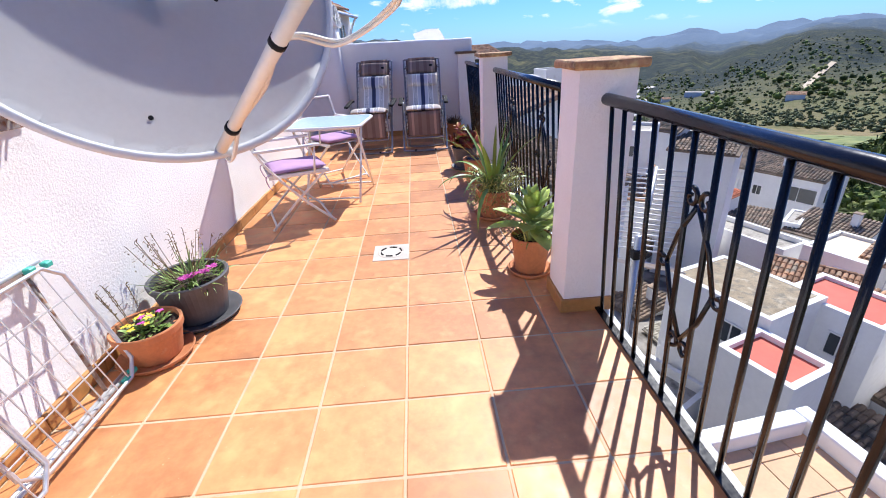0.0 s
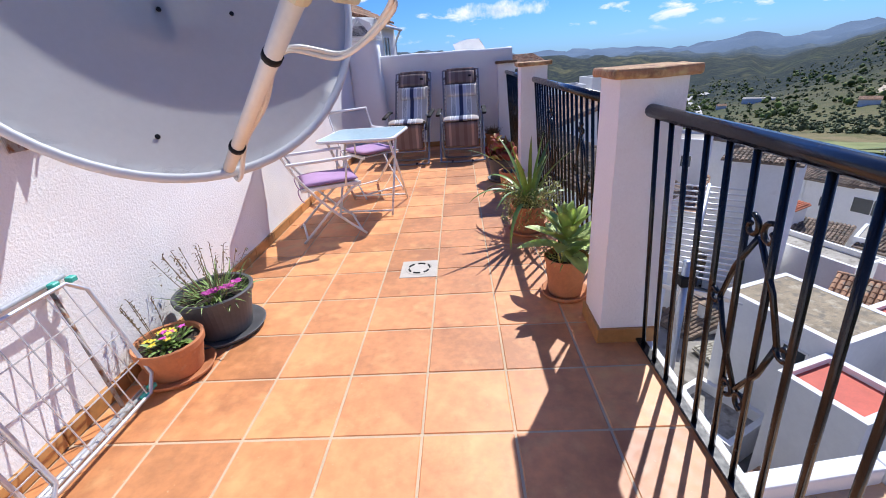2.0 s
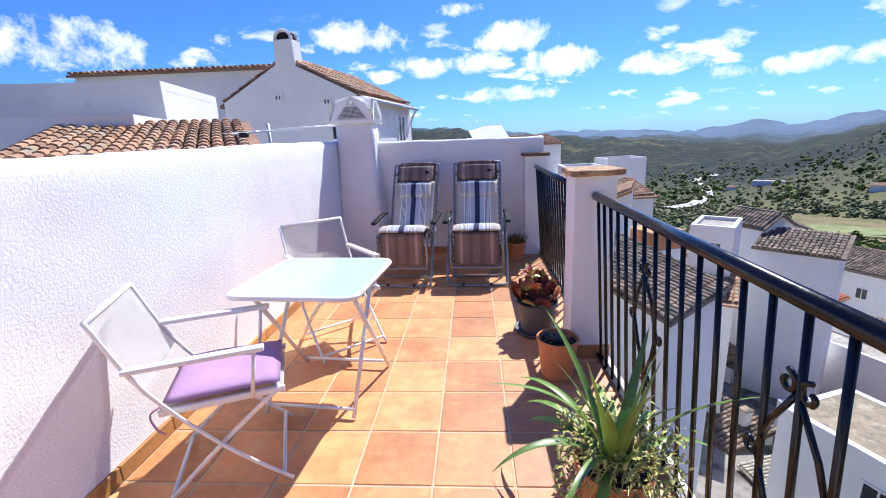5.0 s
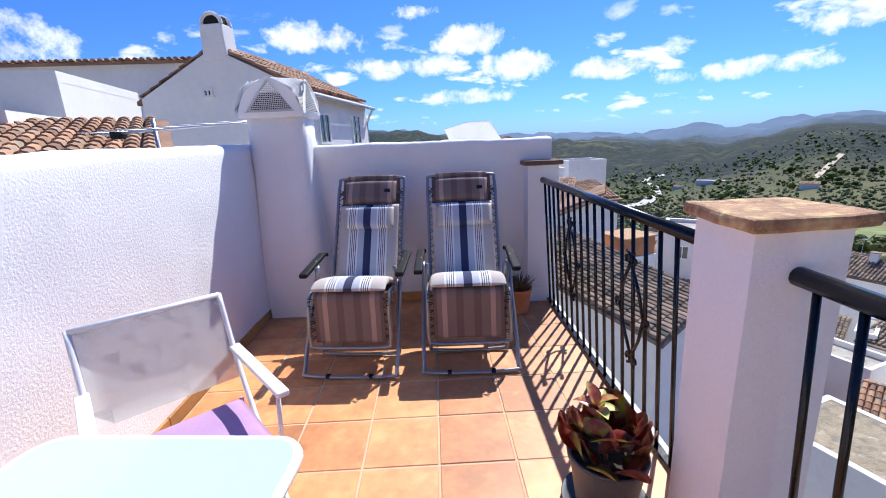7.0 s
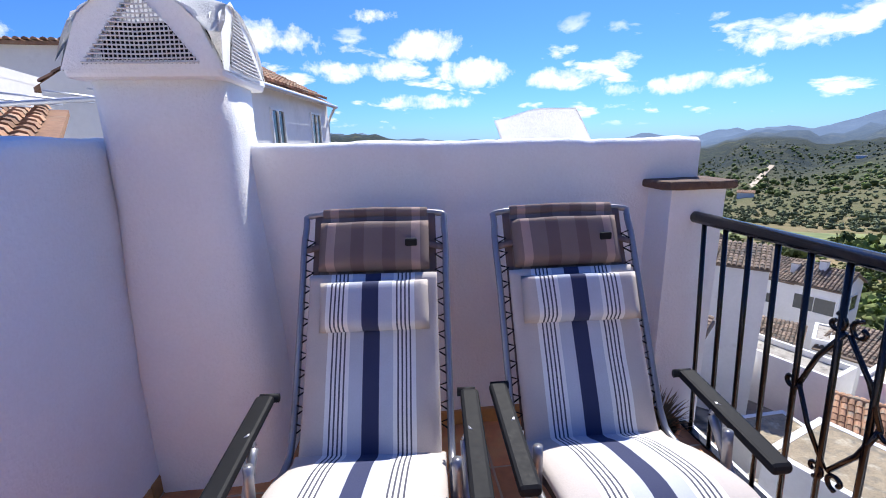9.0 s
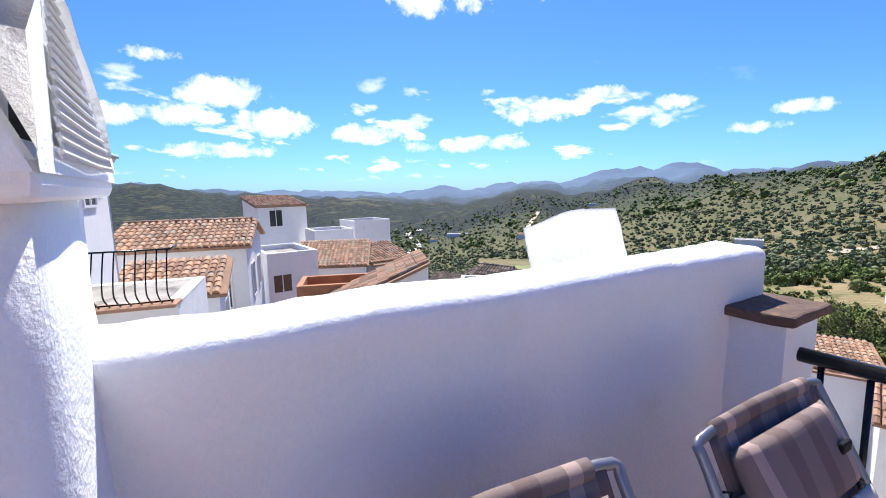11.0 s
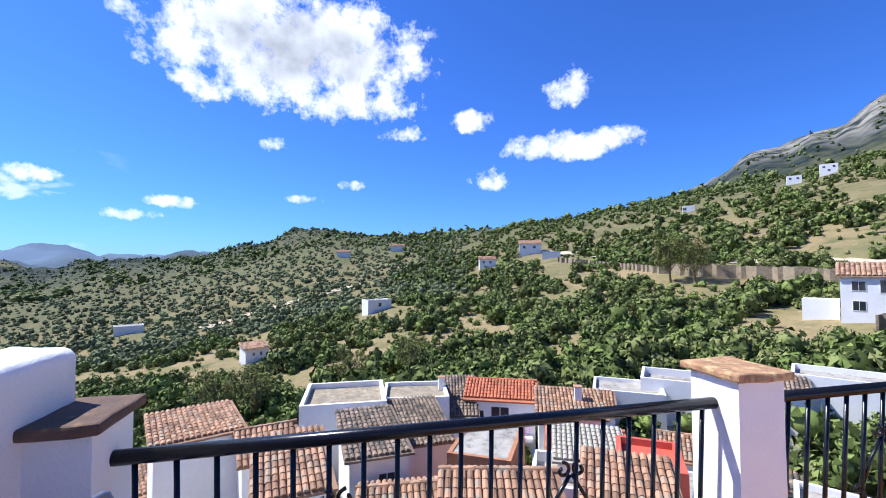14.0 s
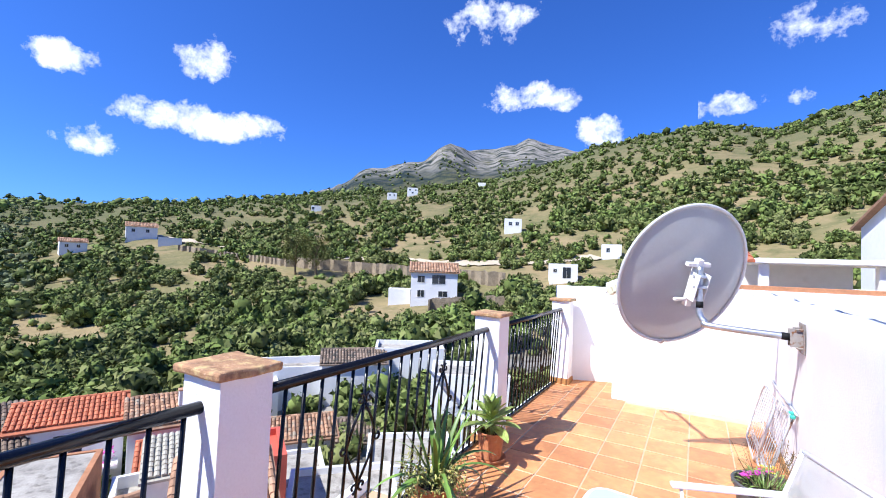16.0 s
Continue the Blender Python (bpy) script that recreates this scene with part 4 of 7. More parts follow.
def folding_table():
    e = thing("folding_table", "small white folding table with a frosted pale blue glass top", "table", pose(-0.655, 2.715, 0, 0, 0, -5))
    h, w, d = 0.69, 0.33, 0.325
    def outline(r, z, shrink):
        pts = []
        for cx, cy, a0 in ((w - r, d - r, 0), (-w + r, d - r, 90), (-w + r, -d + r, 180), (w - r, -d + r, 270)):
            for k in range(7):
                a = radians(a0 + 15 * k)
                pts.append((cx + (r - shrink) * math.cos(a), cy + (r - shrink) * math.sin(a), z))
        return pts
    bm = bmesh.new()
    lo = [bm.verts.new(p) for p in outline(0.07, h - 0.007, 0.008)]
    hi = [bm.verts.new(p) for p in outline(0.07, h, 0.008)]
    bm.faces.new(hi), bm.faces.new(lo[::-1])
    for k in range(len(lo)):
        bm.faces.new((lo[k], lo[(k + 1) % len(lo)], hi[(k + 1) % len(lo)], hi[k]))
    part("glass_top", bm, FROST, e, "frosted pale blue glass")
    bm = bmesh.new()
    pts = outline(0.07, h - 0.012, 0.0)
    tube(bm, pts, 0.0135, 8, closed=True)
    part("frame", bm, WHITE_METAL, e, smooth=True)
    for s in (-1, 1):
        for k, off in ((1, 0.0), (-1, 0.03)):
            x = s * (0.27 - off)
            part("leg", tubed([(x, k * 0.27, 0.012), (x, -k * 0.21, h - 0.025)], 0.0125, 8, flat=0.6), WHITE_METAL, e, smooth=True)
    for k, off in ((1, 0.0), (-1, 0.03)):
        part("stretcher", tubed([(-0.27 + off, k * 0.245, 0.05), (0.27 - off, k * 0.245, 0.05)], 0.009, 8), WHITE_METAL, e, smooth=True)
        part("top_stretcher", tubed([(-0.27 + off, -k * 0.2, h - 0.04), (0.27 - off, -k * 0.2, h - 0.04)], 0.009, 8), WHITE_METAL, e, smooth=True)


folding_table()


def pad(bm, line, width, thick, taper=0.0):
    """A soft padded strip along a line in the yz-plane."""
    pts = [Vector((0, y, z)) for y, z in line]
    rings, seg = [], 20
    n = len(pts)
    for i, p in enumerate(pts):
        d = (pts[min(i + 1, n - 1)] - pts[max(i - 1, 0)]).normalized()
        nr = Vector((0, -d.z, d.y))
        f = min(1.0, 0.25 + 2.6 * min(i, n - 1 - i) / n + (0.0 if 0 < i < n - 1 else 0.0))
        ring = []
        for k in range(seg):
            a = 2 * math.pi * k / seg
            c, s = math.cos(a), math.sin(a)
            x = math.copysign(abs(c) ** 0.4, c) * width / 2
            t = math.copysign(abs(s) ** 0.75, s) * thick / 2 * f
            q = p + Vector((x, 0, 0)) + nr * t
            ring.append(bm.verts.new(q + nr * 0.006 * noise.noise(q * 8)))
        rings.append(ring)
    for a, b in zip(rings, rings[1:]):
        for k in range(seg):
            bm.faces.new((a[k], a[(k + 1) % seg], b[(k + 1) % seg], b[k]))
    bm.faces.new(rings[0][::-1]), bm.faces.new(rings[-1])
    bmesh.ops.recalc_face_normals(bm, faces=bm.faces)
    return bm


def sun_lounger(m, label):
    """A reclining lounger; it faces -y, its foot bar at the origin."""
    e = thing("sun_lounger", label, "sun lounger", m, group="sun loungers")
    w = 0.245
    leg = [(0.10, 0.19), (0.115, 0.34), (0.14, 0.485)]
    back = [(0.56, 0.37), (0.70, 0.56), (0.88, 0.82), (1.065, 1.105)]
    part("foot_bar_frame", tubed(smooth_line([(-w - 0.03, 0.42, 0.58), (-w - 0.035, 0.24, 0.34), (-w - 0.035, 0.04, 0.06), (-w + 0.01, 0.0, 0.018), (w - 0.01, 0.0, 0.018), (w + 0.035, 0.04, 0.06), (w + 0.035, 0.24, 0.34), (w + 0.03, 0.42, 0.58)], 5), 0.0125, 10), TUBE_GREY, e, smooth=True)
    part("rear_leg_frame", tubed(smooth_line([(-w - 0.005, 0.33, 0.60), (-w - 0.008, 0.31, 0.34), (-w - 0.005, 0.285, 0.07), (-w + 0.04, 0.28, 0.018), (w - 0.04, 0.28, 0.018), (w + 0.005, 0.285, 0.07), (w + 0.008, 0.31, 0.34), (w + 0.005, 0.33, 0.60)], 5), 0.0125, 10), TUBE_GREY, e, smooth=True)
    part("seat_frame", tubed(smooth_line([(-w, 0.58, 0.40), (-w, 0.35, 0.46), (-w, 0.15, 0.475), (-w, 0.10, 0.36), (-w, 0.085, 0.20), (-w + 0.05, 0.08, 0.165), (w - 0.05, 0.08, 0.165), (w, 0.085, 0.20), (w, 0.10, 0.36), (w, 0.15, 0.475), (w, 0.35, 0.46), (w, 0.58, 0.40)], 4), 0.0115, 10), TUBE_GREY, e, smooth=True)
    part("back_frame", tubed(smooth_line([(-w, 0.50, 0.42), (-w, 0.62, 0.47), (-w, 0.88, 0.84), (-w, 1.035, 1.055), (-w + 0.045, 1.07, 1.10), (w - 0.045, 1.07, 1.10), (w, 1.035, 1.055), (w, 0.88, 0.84), (w, 0.62, 0.47), (w, 0.50, 0.42)], 4), 0.0115, 10), TUBE_GREY, e, smooth=True)
    line = [(p.y, p.z) for p in smooth_line([(0, *p) for p in ([leg[0], leg[1], leg[2], (0.33, 0.45)] + back)], 6)]
    part("sling", pad(bmesh.new(), line, 2 * w - 0.06, 0.007), SLING, e, "brown striped woven sling", smooth=True)
    for s in (-1, 1):
        bm = bmesh.new()
        for k in range(6):
            z = 0.21 + 0.048 * k
            tube(bm, [(s * w, 0.10, z), (s * (w - 0.035), 0.112, z + 0.012), (s * w, 0.10, z + 0.024)], 0.0035, 5)
        for k in range(12):
            q = k / 12
            y, z = 0.62 + 0.4 * q, 0.47 + 0.57 * q
            tube(bm, [(s * w, y, z), (s * (w - 0.035), y + 0.012, z + 0.02), (s * w, y + 0.02, z + 0.03)], 0.0035, 5)
        tagged(part("lacing", bm, PLASTIC, e, "black elastic lacing", smooth=True), kind="stuff")
        bm = boxed(-0.027, 0.027, -0.19, 0.19, -0.014, 0.014, bevel=0.01, seg=2)
        for v in bm.verts:
            v.co.z += -0.9 * v.co.y ** 2 * (1 if v.co.y < 0 else 0.2)
        bmesh.ops.transform(bm, matrix=pose(s * (w + 0.055), 0.40, 0.615, 3, 0, 0), verts=bm.verts)
        part("armrest", bm, PLASTIC, e, "black moulded armrest")
        part("arm_link", tubed([(s * (w + 0.03), 0.42, 0.58), (s * (w + 0.05), 0.43, 0.61)], 0.011, 8), TUBE_GREY, e, smooth=True)
        part("lock_knob", tubed([(s * (w + 0.02), 0.60, 0.615), (s * (w + 0.075), 0.60, 0.615)], 0.014, 10), PLASTIC, e, smooth=True)
        part("rubber_foot", tubed([(s * 0.13 - 0.012, 0, 0.017), (s * 0.13 + 0.012, 0, 0.017)], 0.0165, 10), PLASTIC, e, smooth=True)
    part("top_sleeve", tubed([(-0.185, 1.07, 1.10), (0.0, 1.073, 1.104), (0.185, 1.07, 1.10)], 0.02, 12), SLING, e, "brown striped sleeve over the top bar", smooth=True)
    bm = cushion_mesh(0.38, 0.19, 0.09)
    bmesh.ops.transform(bm, matrix=pose(0, 0.94 + 0.03, 1.0, 54.5, 0, 0), verts=bm.verts)
    part("headrest", bm, SLING, e, "brown striped headrest roll", smooth=True)
    bm = tubed([(-w, 0.985, 0.985), (-0.19, 0.975, 1.0), (0.19, 0.975, 1.0), (w, 0.985, 0.985)], 0.014, 6, flat=0.25)
    part("headrest_strap", bm, SLING, e, smooth=True)
    part("strap_buckle", boxed(0.11, 0.15, 0.925, 0.94, 1.005, 1.03, bevel=0.003), PLASTIC, e)
    return e


def steepen(e, k):
    """Set the backrest of a lounger steeper: all that lies behind the hip is drawn forward."""
    for o in e.children_recursive:
        for v in o.data.vertices:
            if v.co.y > 0.56:
                v.co.y = 0.56 + (v.co.y - 0.56) * k
                v.co.z -= (v.co.z - 0.38) * 0.012


def lounger_cushion(m, label, up):
    e = thing("lounger_cushion", label, "cushion", m, group="lounger cushions")
    seat = [(p.y, p.z) for p in smooth_line([(0, 0.12, 0.515), (0, 0.2, 0.53), (0, 0.36, 0.495), (0, 0.50, 0.435), (0, 0.56, 0.43)], 6)]
    rest = [(p.y, p.z) for p in smooth_line([(0, 0.545, 0.425), (0, 0.60, 0.485), (0, 0.70, 0.62), (0, 0.78, 0.735), (0, 0.90, 0.915)], 6)]
    part("seat_pad", pad(bmesh.new(), seat, 0.455, 0.062), CUSHION, e, smooth=True)
    part("back_pad", pad(bmesh.new(), rest, 0.43, 0.058), CUSHION, e, smooth=True)
    bm = cushion_mesh(0.35 if up else 0.39, 0.17, 0.085)
    bmesh.ops.transform(bm, matrix=pose(0.01, 0.795, 0.835, 56, 0, 2 if up else -2), verts=bm.verts)
    part("neck_pillow", bm, CUSHION, e, "striped neck pillow", smooth=True)
    return e


for mx, lab, lab2, up in ((pose(-0.52, 4.42, 0, 0, 0, -5.5), "grey tube sun lounger with a brown striped sling", "navy and cream striped lounger cushion with a plumped pillow", True),
                          (pose(0.205, 4.40, 0, 0, 0, -2), "grey tube sun lounger with a brown striped headrest", "navy and cream striped lounger cushion", False)):
    steepen(sun_lounger(mx, lab), 0.86 if up else 0.74)
    steepen(lounger_cushion(mx, lab2, up), 0.86 if up else 0.74)


# ---- folded clothes airer against the wall ----
def clothes_airer():
    e = thing("clothes_airer", "folded aluminium clothes airer leaning on the wall", "clothes airer")

    def at(s, h, off=0.0):
        """s metres along the wall, h up its leaning frame."""
        lean = (h - 0.0) * 0.26
        return Vector((-1.16 - lean - off, s, 0.02 + h * 0.965))

    def wing(y0, y1, h0, h1, off, name):
        r = 0.06
        pts = [at(y0 + r, h0, off), at(y0, h0 + r, off), at(y0, h1 - r, off), at(y0 + r, h1, off), at(y1 - r, h1, off), at(y1, h1 - r, off), at(y1, h0 + r, off), at(y1 - r, h0, off)]
        line = []
        for i in range(8):
            a, b = pts[i], pts[(i + 1) % 8]
            line += [a, (a + b) / 2] if i % 2 else [a, a + (b - a) * 0.5 + Vector((0, 0, 0))]
        part(name, tubed(line, 0.0085, 8, closed=True), ALU, e, smooth=True)
        for k in range(1, 8):
            y = y0 + (y1 - y0) * k / 8
            part("wire", tubed([at(y, h0, off), at(y, h1, off)], 0.003, 5), ALU, e)
        for k in range(1, 4):
            h = h0 + (h1 - h0) * k / 4
            part("wire", tubed([at(y0, h, off), at(y1, h, off)], 0.003, 5), ALU, e)
        return pts

    wing(-0.30, 0.29, 0.02, 0.57, 0.0, "wing_frame")
    wing(-0.92, -0.22, 0.0, 0.54, -0.012, "wing_frame")
    for off, a, b in ((0.03, -1.0, 0.27), (0.05, -1.05, 0.25)):
        part("leg_tube", tubed([at(a, 0.585, off), at(b, 0.585, off)], 0.009, 8), ALU, e, smooth=True)
        part("leg_tube", tubed([at(a, 0.02, off), at(b + 0.02, 0.02, off)], 0.009, 8), ALU, e, smooth=True)
    part("brace", tubed([at(0.2, 0.57, 0.035), at(0.12, 0.05, 0.02)], 0.008, 8), RUST, e, smooth=True)
    for y, h in ((0.27, 0.57), (0.2, 0.58), (0.26, 0.03), (0.21, 0.02)):
        p = at(y, h, 0.01)
        part("clip", boxed(p.x - 0.015, p.x + 0.015, p.y - 0.016, p.y + 0.016, p.z - 0.011, p.z + 0.011, bevel=0.004), TEAL, e, "teal plastic joint")


clothes_airer()


# ---- pots and plants ----
def leaf(bm, base, yaw, pitch, length, width, bend, fold=0.25, n=7, shape=1.0, twist=0.0):
    """A tapering leaf that springs from base and bends over by bend degrees."""
    p = Vector(base)
    a, el = radians(yaw), radians(pitch)
    rows = []
    for i in range(n + 1):
        f = i / n
        d = Vector((math.cos(a) * math.cos(el), math.sin(a) * math.cos(el), math.sin(el)))
        side = Vector((-math.sin(a), math.cos(a), 0))
        up = side.cross(d) * -1
        side = (side * math.cos(twist * f) + up * math.sin(twist * f))
        w = width * (math.sin(math.pi * min(1, (0.12 + 0.88 * f)) ** shape) ** 0.8 if f < 1 else 0.02)
        rows.append((bm.verts.new(p + side * w / 2 + up * fold * w), bm.verts.new(p), bm.verts.new(p - side * w / 2 + up * fold * w)))
        p = p + d * length / n
        el -= radians(bend / n)
    for r0, r1 in zip(rows, rows[1:]):
        bm.faces.new((r0[0], r1[0], r1[1], r0[1]))
        bm.faces.new((r0[1], r1[1], r1[2], r0[2]))
    return bm


def flower_pot(x, y, r, h, mat, label, saucer=True, rim=0.12, category="plant pot"):
    e = thing("potted_plant", label, category, pose(x, y, 0.0))
    b = 0.012 if saucer else 0.0
    rb = r * 0.72
    if saucer:
        part("saucer", lathed([(0, 0.0), (r * 1.0, 0.0), (r * 1.12, 0.028), (r * 1.09, 0.03), (r * 0.98, 0.012), (0, 0.012)], 40), mat, e, smooth=True)
    part("pot", lathed([(0, b), (rb, b), (rb + 0.005, b + 0.01), (r * 0.94, h * (1 - rim)), (r * 1.0, h * (1 - rim) + 0.004), (r * 1.02, h - 0.006), (r * 0.99, h), (r * 0.92, h - 0.004), (r * 0.89, h * 0.82), (0, h * 0.82)], 44), mat, e, smooth=False)
    bm = lathed([(0, h * 0.86), (r * 0.5, h * 0.865), (r * 0.9, h * 0.85)], 24)
    for v in bm.verts:
        v.co.z += 0.012 * noise.noise(v.co * 30)
    part("soil", bm, SOIL, e, "dark potting soil", smooth=True)
    return e


def bloom(bm, c, r, n, tilt=0.3):
    for k in range(n):
        leaf(bm, c, 360 * k / n, 15 + 20 * random.random(), r, r * 0.55, 40, 0.1, 3)


def flowers_in_grey_pot():
    random.seed(4)
    e = flower_pot(-1.115, 0.755, 0.19, 0.245, GREY_POT, "dark grey plastic pot with grassy leaves and magenta daisies", rim=0.14)
    bm = bmesh.new()
    for k in range(120):
        a = random.uniform(0, 360)
        q = random.uniform(0, 0.13)
        leaf(bm, (q * math.cos(radians(a)), q * math.sin(radians(a)), 0.19), a + random.uniform(-40, 40), random.uniform(25, 80), random.uniform(0.08, 0.2), random.uniform(0.006, 0.012), random.uniform(20, 110), 0.2, 5)
    part("foliage", bm, LEAF, e)
    for k in range(20):
        a, q = random.uniform(0, 6.28), random.uniform(0.05, 0.14)
        top = Vector((q * 1.6 * math.cos(a), q * 1.6 * math.sin(a), random.uniform(0.38, 0.5)))
        bm = tubed(smooth_line([(q * 0.4 * math.cos(a), q * 0.4 * math.sin(a), 0.19), (q * math.cos(a), q * math.sin(a), 0.3), top], 4), 0.0016, 4)
        for j in range(7):
            leaf(bm, top - Vector((0, 0, 0.02 * j)), random.uniform(0, 360), random.uniform(-30, 60), 0.022, 0.007, 30, 0.2, 2)
        part("seed_stem", bm, DRY, e, "dry seed stem")
    for x, y in ((0.06, -0.06), (0.1, -0.03), (0.12, 0.02), (0.03, -0.09)):
        bm = bmesh.new()
        bloom(bm, (x, y, 0.265), 0.034, 14)
        part("flower", bm, PURPLE, e, "magenta daisy")


def pansies_in_clay_pot():
    random.seed(5)
    e = flower_pot(-1.165, 0.42, 0.145, 0.18, CLAY, "round terracotta pot with yellow pansies", rim=0.22)
    bm = bmesh.new()
    for k in range(90):
        a, q = random.uniform(0, 360), random.uniform(0, 0.08)
        leaf(bm, (q * math.cos(radians(a)), q * math.sin(radians(a)), 0.15), a, random.uniform(10, 80), random.uniform(0.03, 0.07), random.uniform(0.014, 0.024), 50, 0.2, 4)
    part("foliage", bm, LEAF, e)
    for k in range(14):
        a, q = random.uniform(0, 6.28), random.uniform(0.01, 0.085)
        bm = bmesh.new()
        bloom(bm, (q * math.cos(a), q * math.sin(a), random.uniform(0.185, 0.225)), 0.02, 5)
        part("flower", bm, YELLOW if k % 3 else PURPLE, e, "yellow pansy" if k % 3 else "purple pansy")
    for k in range(5):
        a = random.uniform(1.5, 3.5)
        pts = smooth_line([(0.08 * math.cos(a), 0.08 * math.sin(a), 0.15), (0.11 * math.cos(a), 0.11 * math.sin(a), 0.26), (0.13 * math.cos(a) - 0.01, 0.13 * math.sin(a), random.uniform(0.32, 0.42))], 5)
        bm = tubed(pts, 0.0016, 4)
        for p in pts[4:]:
            for j in range(3):
                leaf(bm, p, random.uniform(0, 360), 40, 0.018, 0.005, 30, 0.2, 2)
        part("seed_stem", bm, DRY, e, "dry seed stem")


def agave_in_clay_pot():
    random.seed(6)
    e = flower_pot(0.725, 0.955, 0.115, 0.235, CLAY, "terracotta pot with a pale green agave rosette", rim=0.12)
    for k in range(26):
        f = k / 25
        a = k * 137.5 + random.uniform(-8, 8)
        bm = leaf(bmesh.new(), (0, 0, 0.26 + 0.10 * f), a, -2 + 78 * f, 0.28 - 0.11 * f, 0.10 - 0.035 * f, 30 * (1 - f) - 25 * (1 - f) * 0.4, 0.22, 8, 1.35)
        bmesh.ops.solidify(bm, geom=bm.faces[:], thickness=0.006)
        part("leaf", bm, AGAVE, e, smooth=True)
    part("stem", tubed([(0, 0, 0.19), (0, 0, 0.36)], [0.03, 0.02], 8), AGAVE, e)
    bm = bmesh.new()
    for k in range(60):
        a, q = random.uniform(0, 360), random.uniform(0.02, 0.1)
        leaf(bm, (q * math.cos(radians(a)), q * math.sin(radians(a)), 0.2), a, random.uniform(30, 90), random.uniform(0.05, 0.2), 0.01, 60, 0.2, 4)
    part("weeds", bm, VARIEG, e, "thin weedy stems")


def strap_plant():
    random.seed(7)
    e = flower_pot(0.672, 1.90, 0.135, 0.225, CLAY, "weathered terracotta pot with long strap leaves and a trailing shrub", rim=0.16)
    for k in range(22):
        a = random.uniform(0, 360)
        up = k < 12
        bm = leaf(bmesh.new(), (0.03 * math.cos(radians(a)), 0.03 * math.sin(radians(a)), 0.2), a, random.uniform(66, 86) if up else random.uniform(35, 65), random.uniform(0.42, 0.72) if up else random.uniform(0.35, 0.55), random.uniform(0.028, 0.04), random.uniform(10, 70) if up else random.uniform(90, 150), 0.18, 12, 0.8, random.uniform(-0.6, 0.6))
        part("leaf", bm, STRAP, e, smooth=True)
    bm = bmesh.new()
    for k in range(1500):
        a = random.uniform(0, 360)
        q = 0.05 + 0.17 * random.random() ** 0.6
        z = 0.24 + random.uniform(-0.16, 0.13) * (0.5 + q * 3)
        c = (0.02 + q * math.cos(radians(a)), 0.02 + q * math.sin(radians(a)), max(0.04, z))
        leaf(bm, c, random.uniform(0, 360), random.uniform(-50, 70), random.uniform(0.018, 0.035), random.uniform(0.008, 0.013), 30, 0.2, 2)
    for k in range(26):
        a = radians(random.uniform(0, 360))
        tube(bm, smooth_line([(0.03, -0.04, 0.2), (0.04 + 0.1 * math.cos(a), -0.05 + 0.1 * math.sin(a), random.uniform(0.22, 0.34)), (0.04 + 0.2 * math.cos(a), -0.05 + 0.2 * math.sin(a), random.uniform(0.08, 0.3))], 3), 0.002, 4)
    part("trailing_shrub", bm, VARIEG, e, "trailing shrub with cream and green leaves")


def dark_plant_pot():
    random.seed(8)
    e = flower_pot(0.655, 2.86, 0.118, 0.24, CLAY, "terracotta pot with a low dark succulent", saucer=False)
    for k in range(46):
        a, q = random.uniform(0, 360), random.uniform(0, 0.085)
        bm = leaf(bmesh.new(), (q * math.cos(radians(a)), q * math.sin(radians(a)), 0.2), a, random.uniform(25, 85), random.uniform(0.03, 0.055), 0.024, 30, 0.25, 4)
        part("leaf", bm, GREY_POT if k % 3 else PADDLE, e, smooth=True)


def paddle_plant():
    random.seed(9)
    e = flower_pot(0.62, 3.44, 0.142, 0.235, GREY_POT, "dark grey pot with a red-edged paddle succulent", rim=0.12)
    for k in range(34):
        a = k * 137.5
        f = k / 33
        bm = bmesh.new()
        q = 0.11 * (1 - f)
        rr = random.uniform(0.05, 0.082)
        seg = 14
        c = bm.verts.new((0, 0, 0))
        ring = [bm.verts.new((rr * (1.0 + math.cos(2 * math.pi * j / seg)) , rr * 0.9 * math.sin(2 * math.pi * j / seg), 0.012 * math.cos(4 * math.pi * j / seg))) for j in range(seg)]
        c.co = (rr, 0, -0.008)
        for j in range(seg):
            bm.faces.new((c, ring[j], ring[(j + 1) % seg]))
        bmesh.ops.solidify(bm, geom=bm.faces[:], thickness=0.005)
        m = pose(q * math.cos(radians(a)), q * math.sin(radians(a)), 0.20 + 0.12 * f + random.uniform(0, 0.03), 0, 0, a) @ pose(0, 0, 0, random.uniform(-25, 25), -20 - 55 * random.random(), 0)
        bmesh.ops.transform(bm, matrix=m, verts=bm.verts)
        part("leaf", bm, PADDLE, e, smooth=True)
    part("stem", tubed(smooth_line([(0, 0, 0.18), (-0.03, -0.01, 0.32), (-0.05, 0.0, 0.42)], 5), 0.008, 6), PADDLE, e, smooth=True)
    for k in range(7):
        bm = leaf(bmesh.new(), (-0.05, 0, 0.40 + 0.004 * k), k * 137.5, 10 + 8 * k, 0.09, 0.05, 30, 0.3, 5)
        part("leaf", bm, PADDLE, e, smooth=True)


def heather_pot():
    random.seed(10)
    e = flower_pot(0.66, 5.30, 0.105, 0.20, CLAY, "terracotta pot with a dry spiky plant", saucer=False)
    bm = bmesh.new()
    for k in range(240):
        a, q = random.uniform(0, 360), random.uniform(0, 0.07)
        leaf(bm, (q * math.cos(radians(a)), q * math.sin(radians(a)), 0.17), a, random.uniform(30, 88), random.uniform(0.08, 0.17), 0.007, random.uniform(0, 40), 0.2, 3)
    part("foliage", bm, DRY, e)


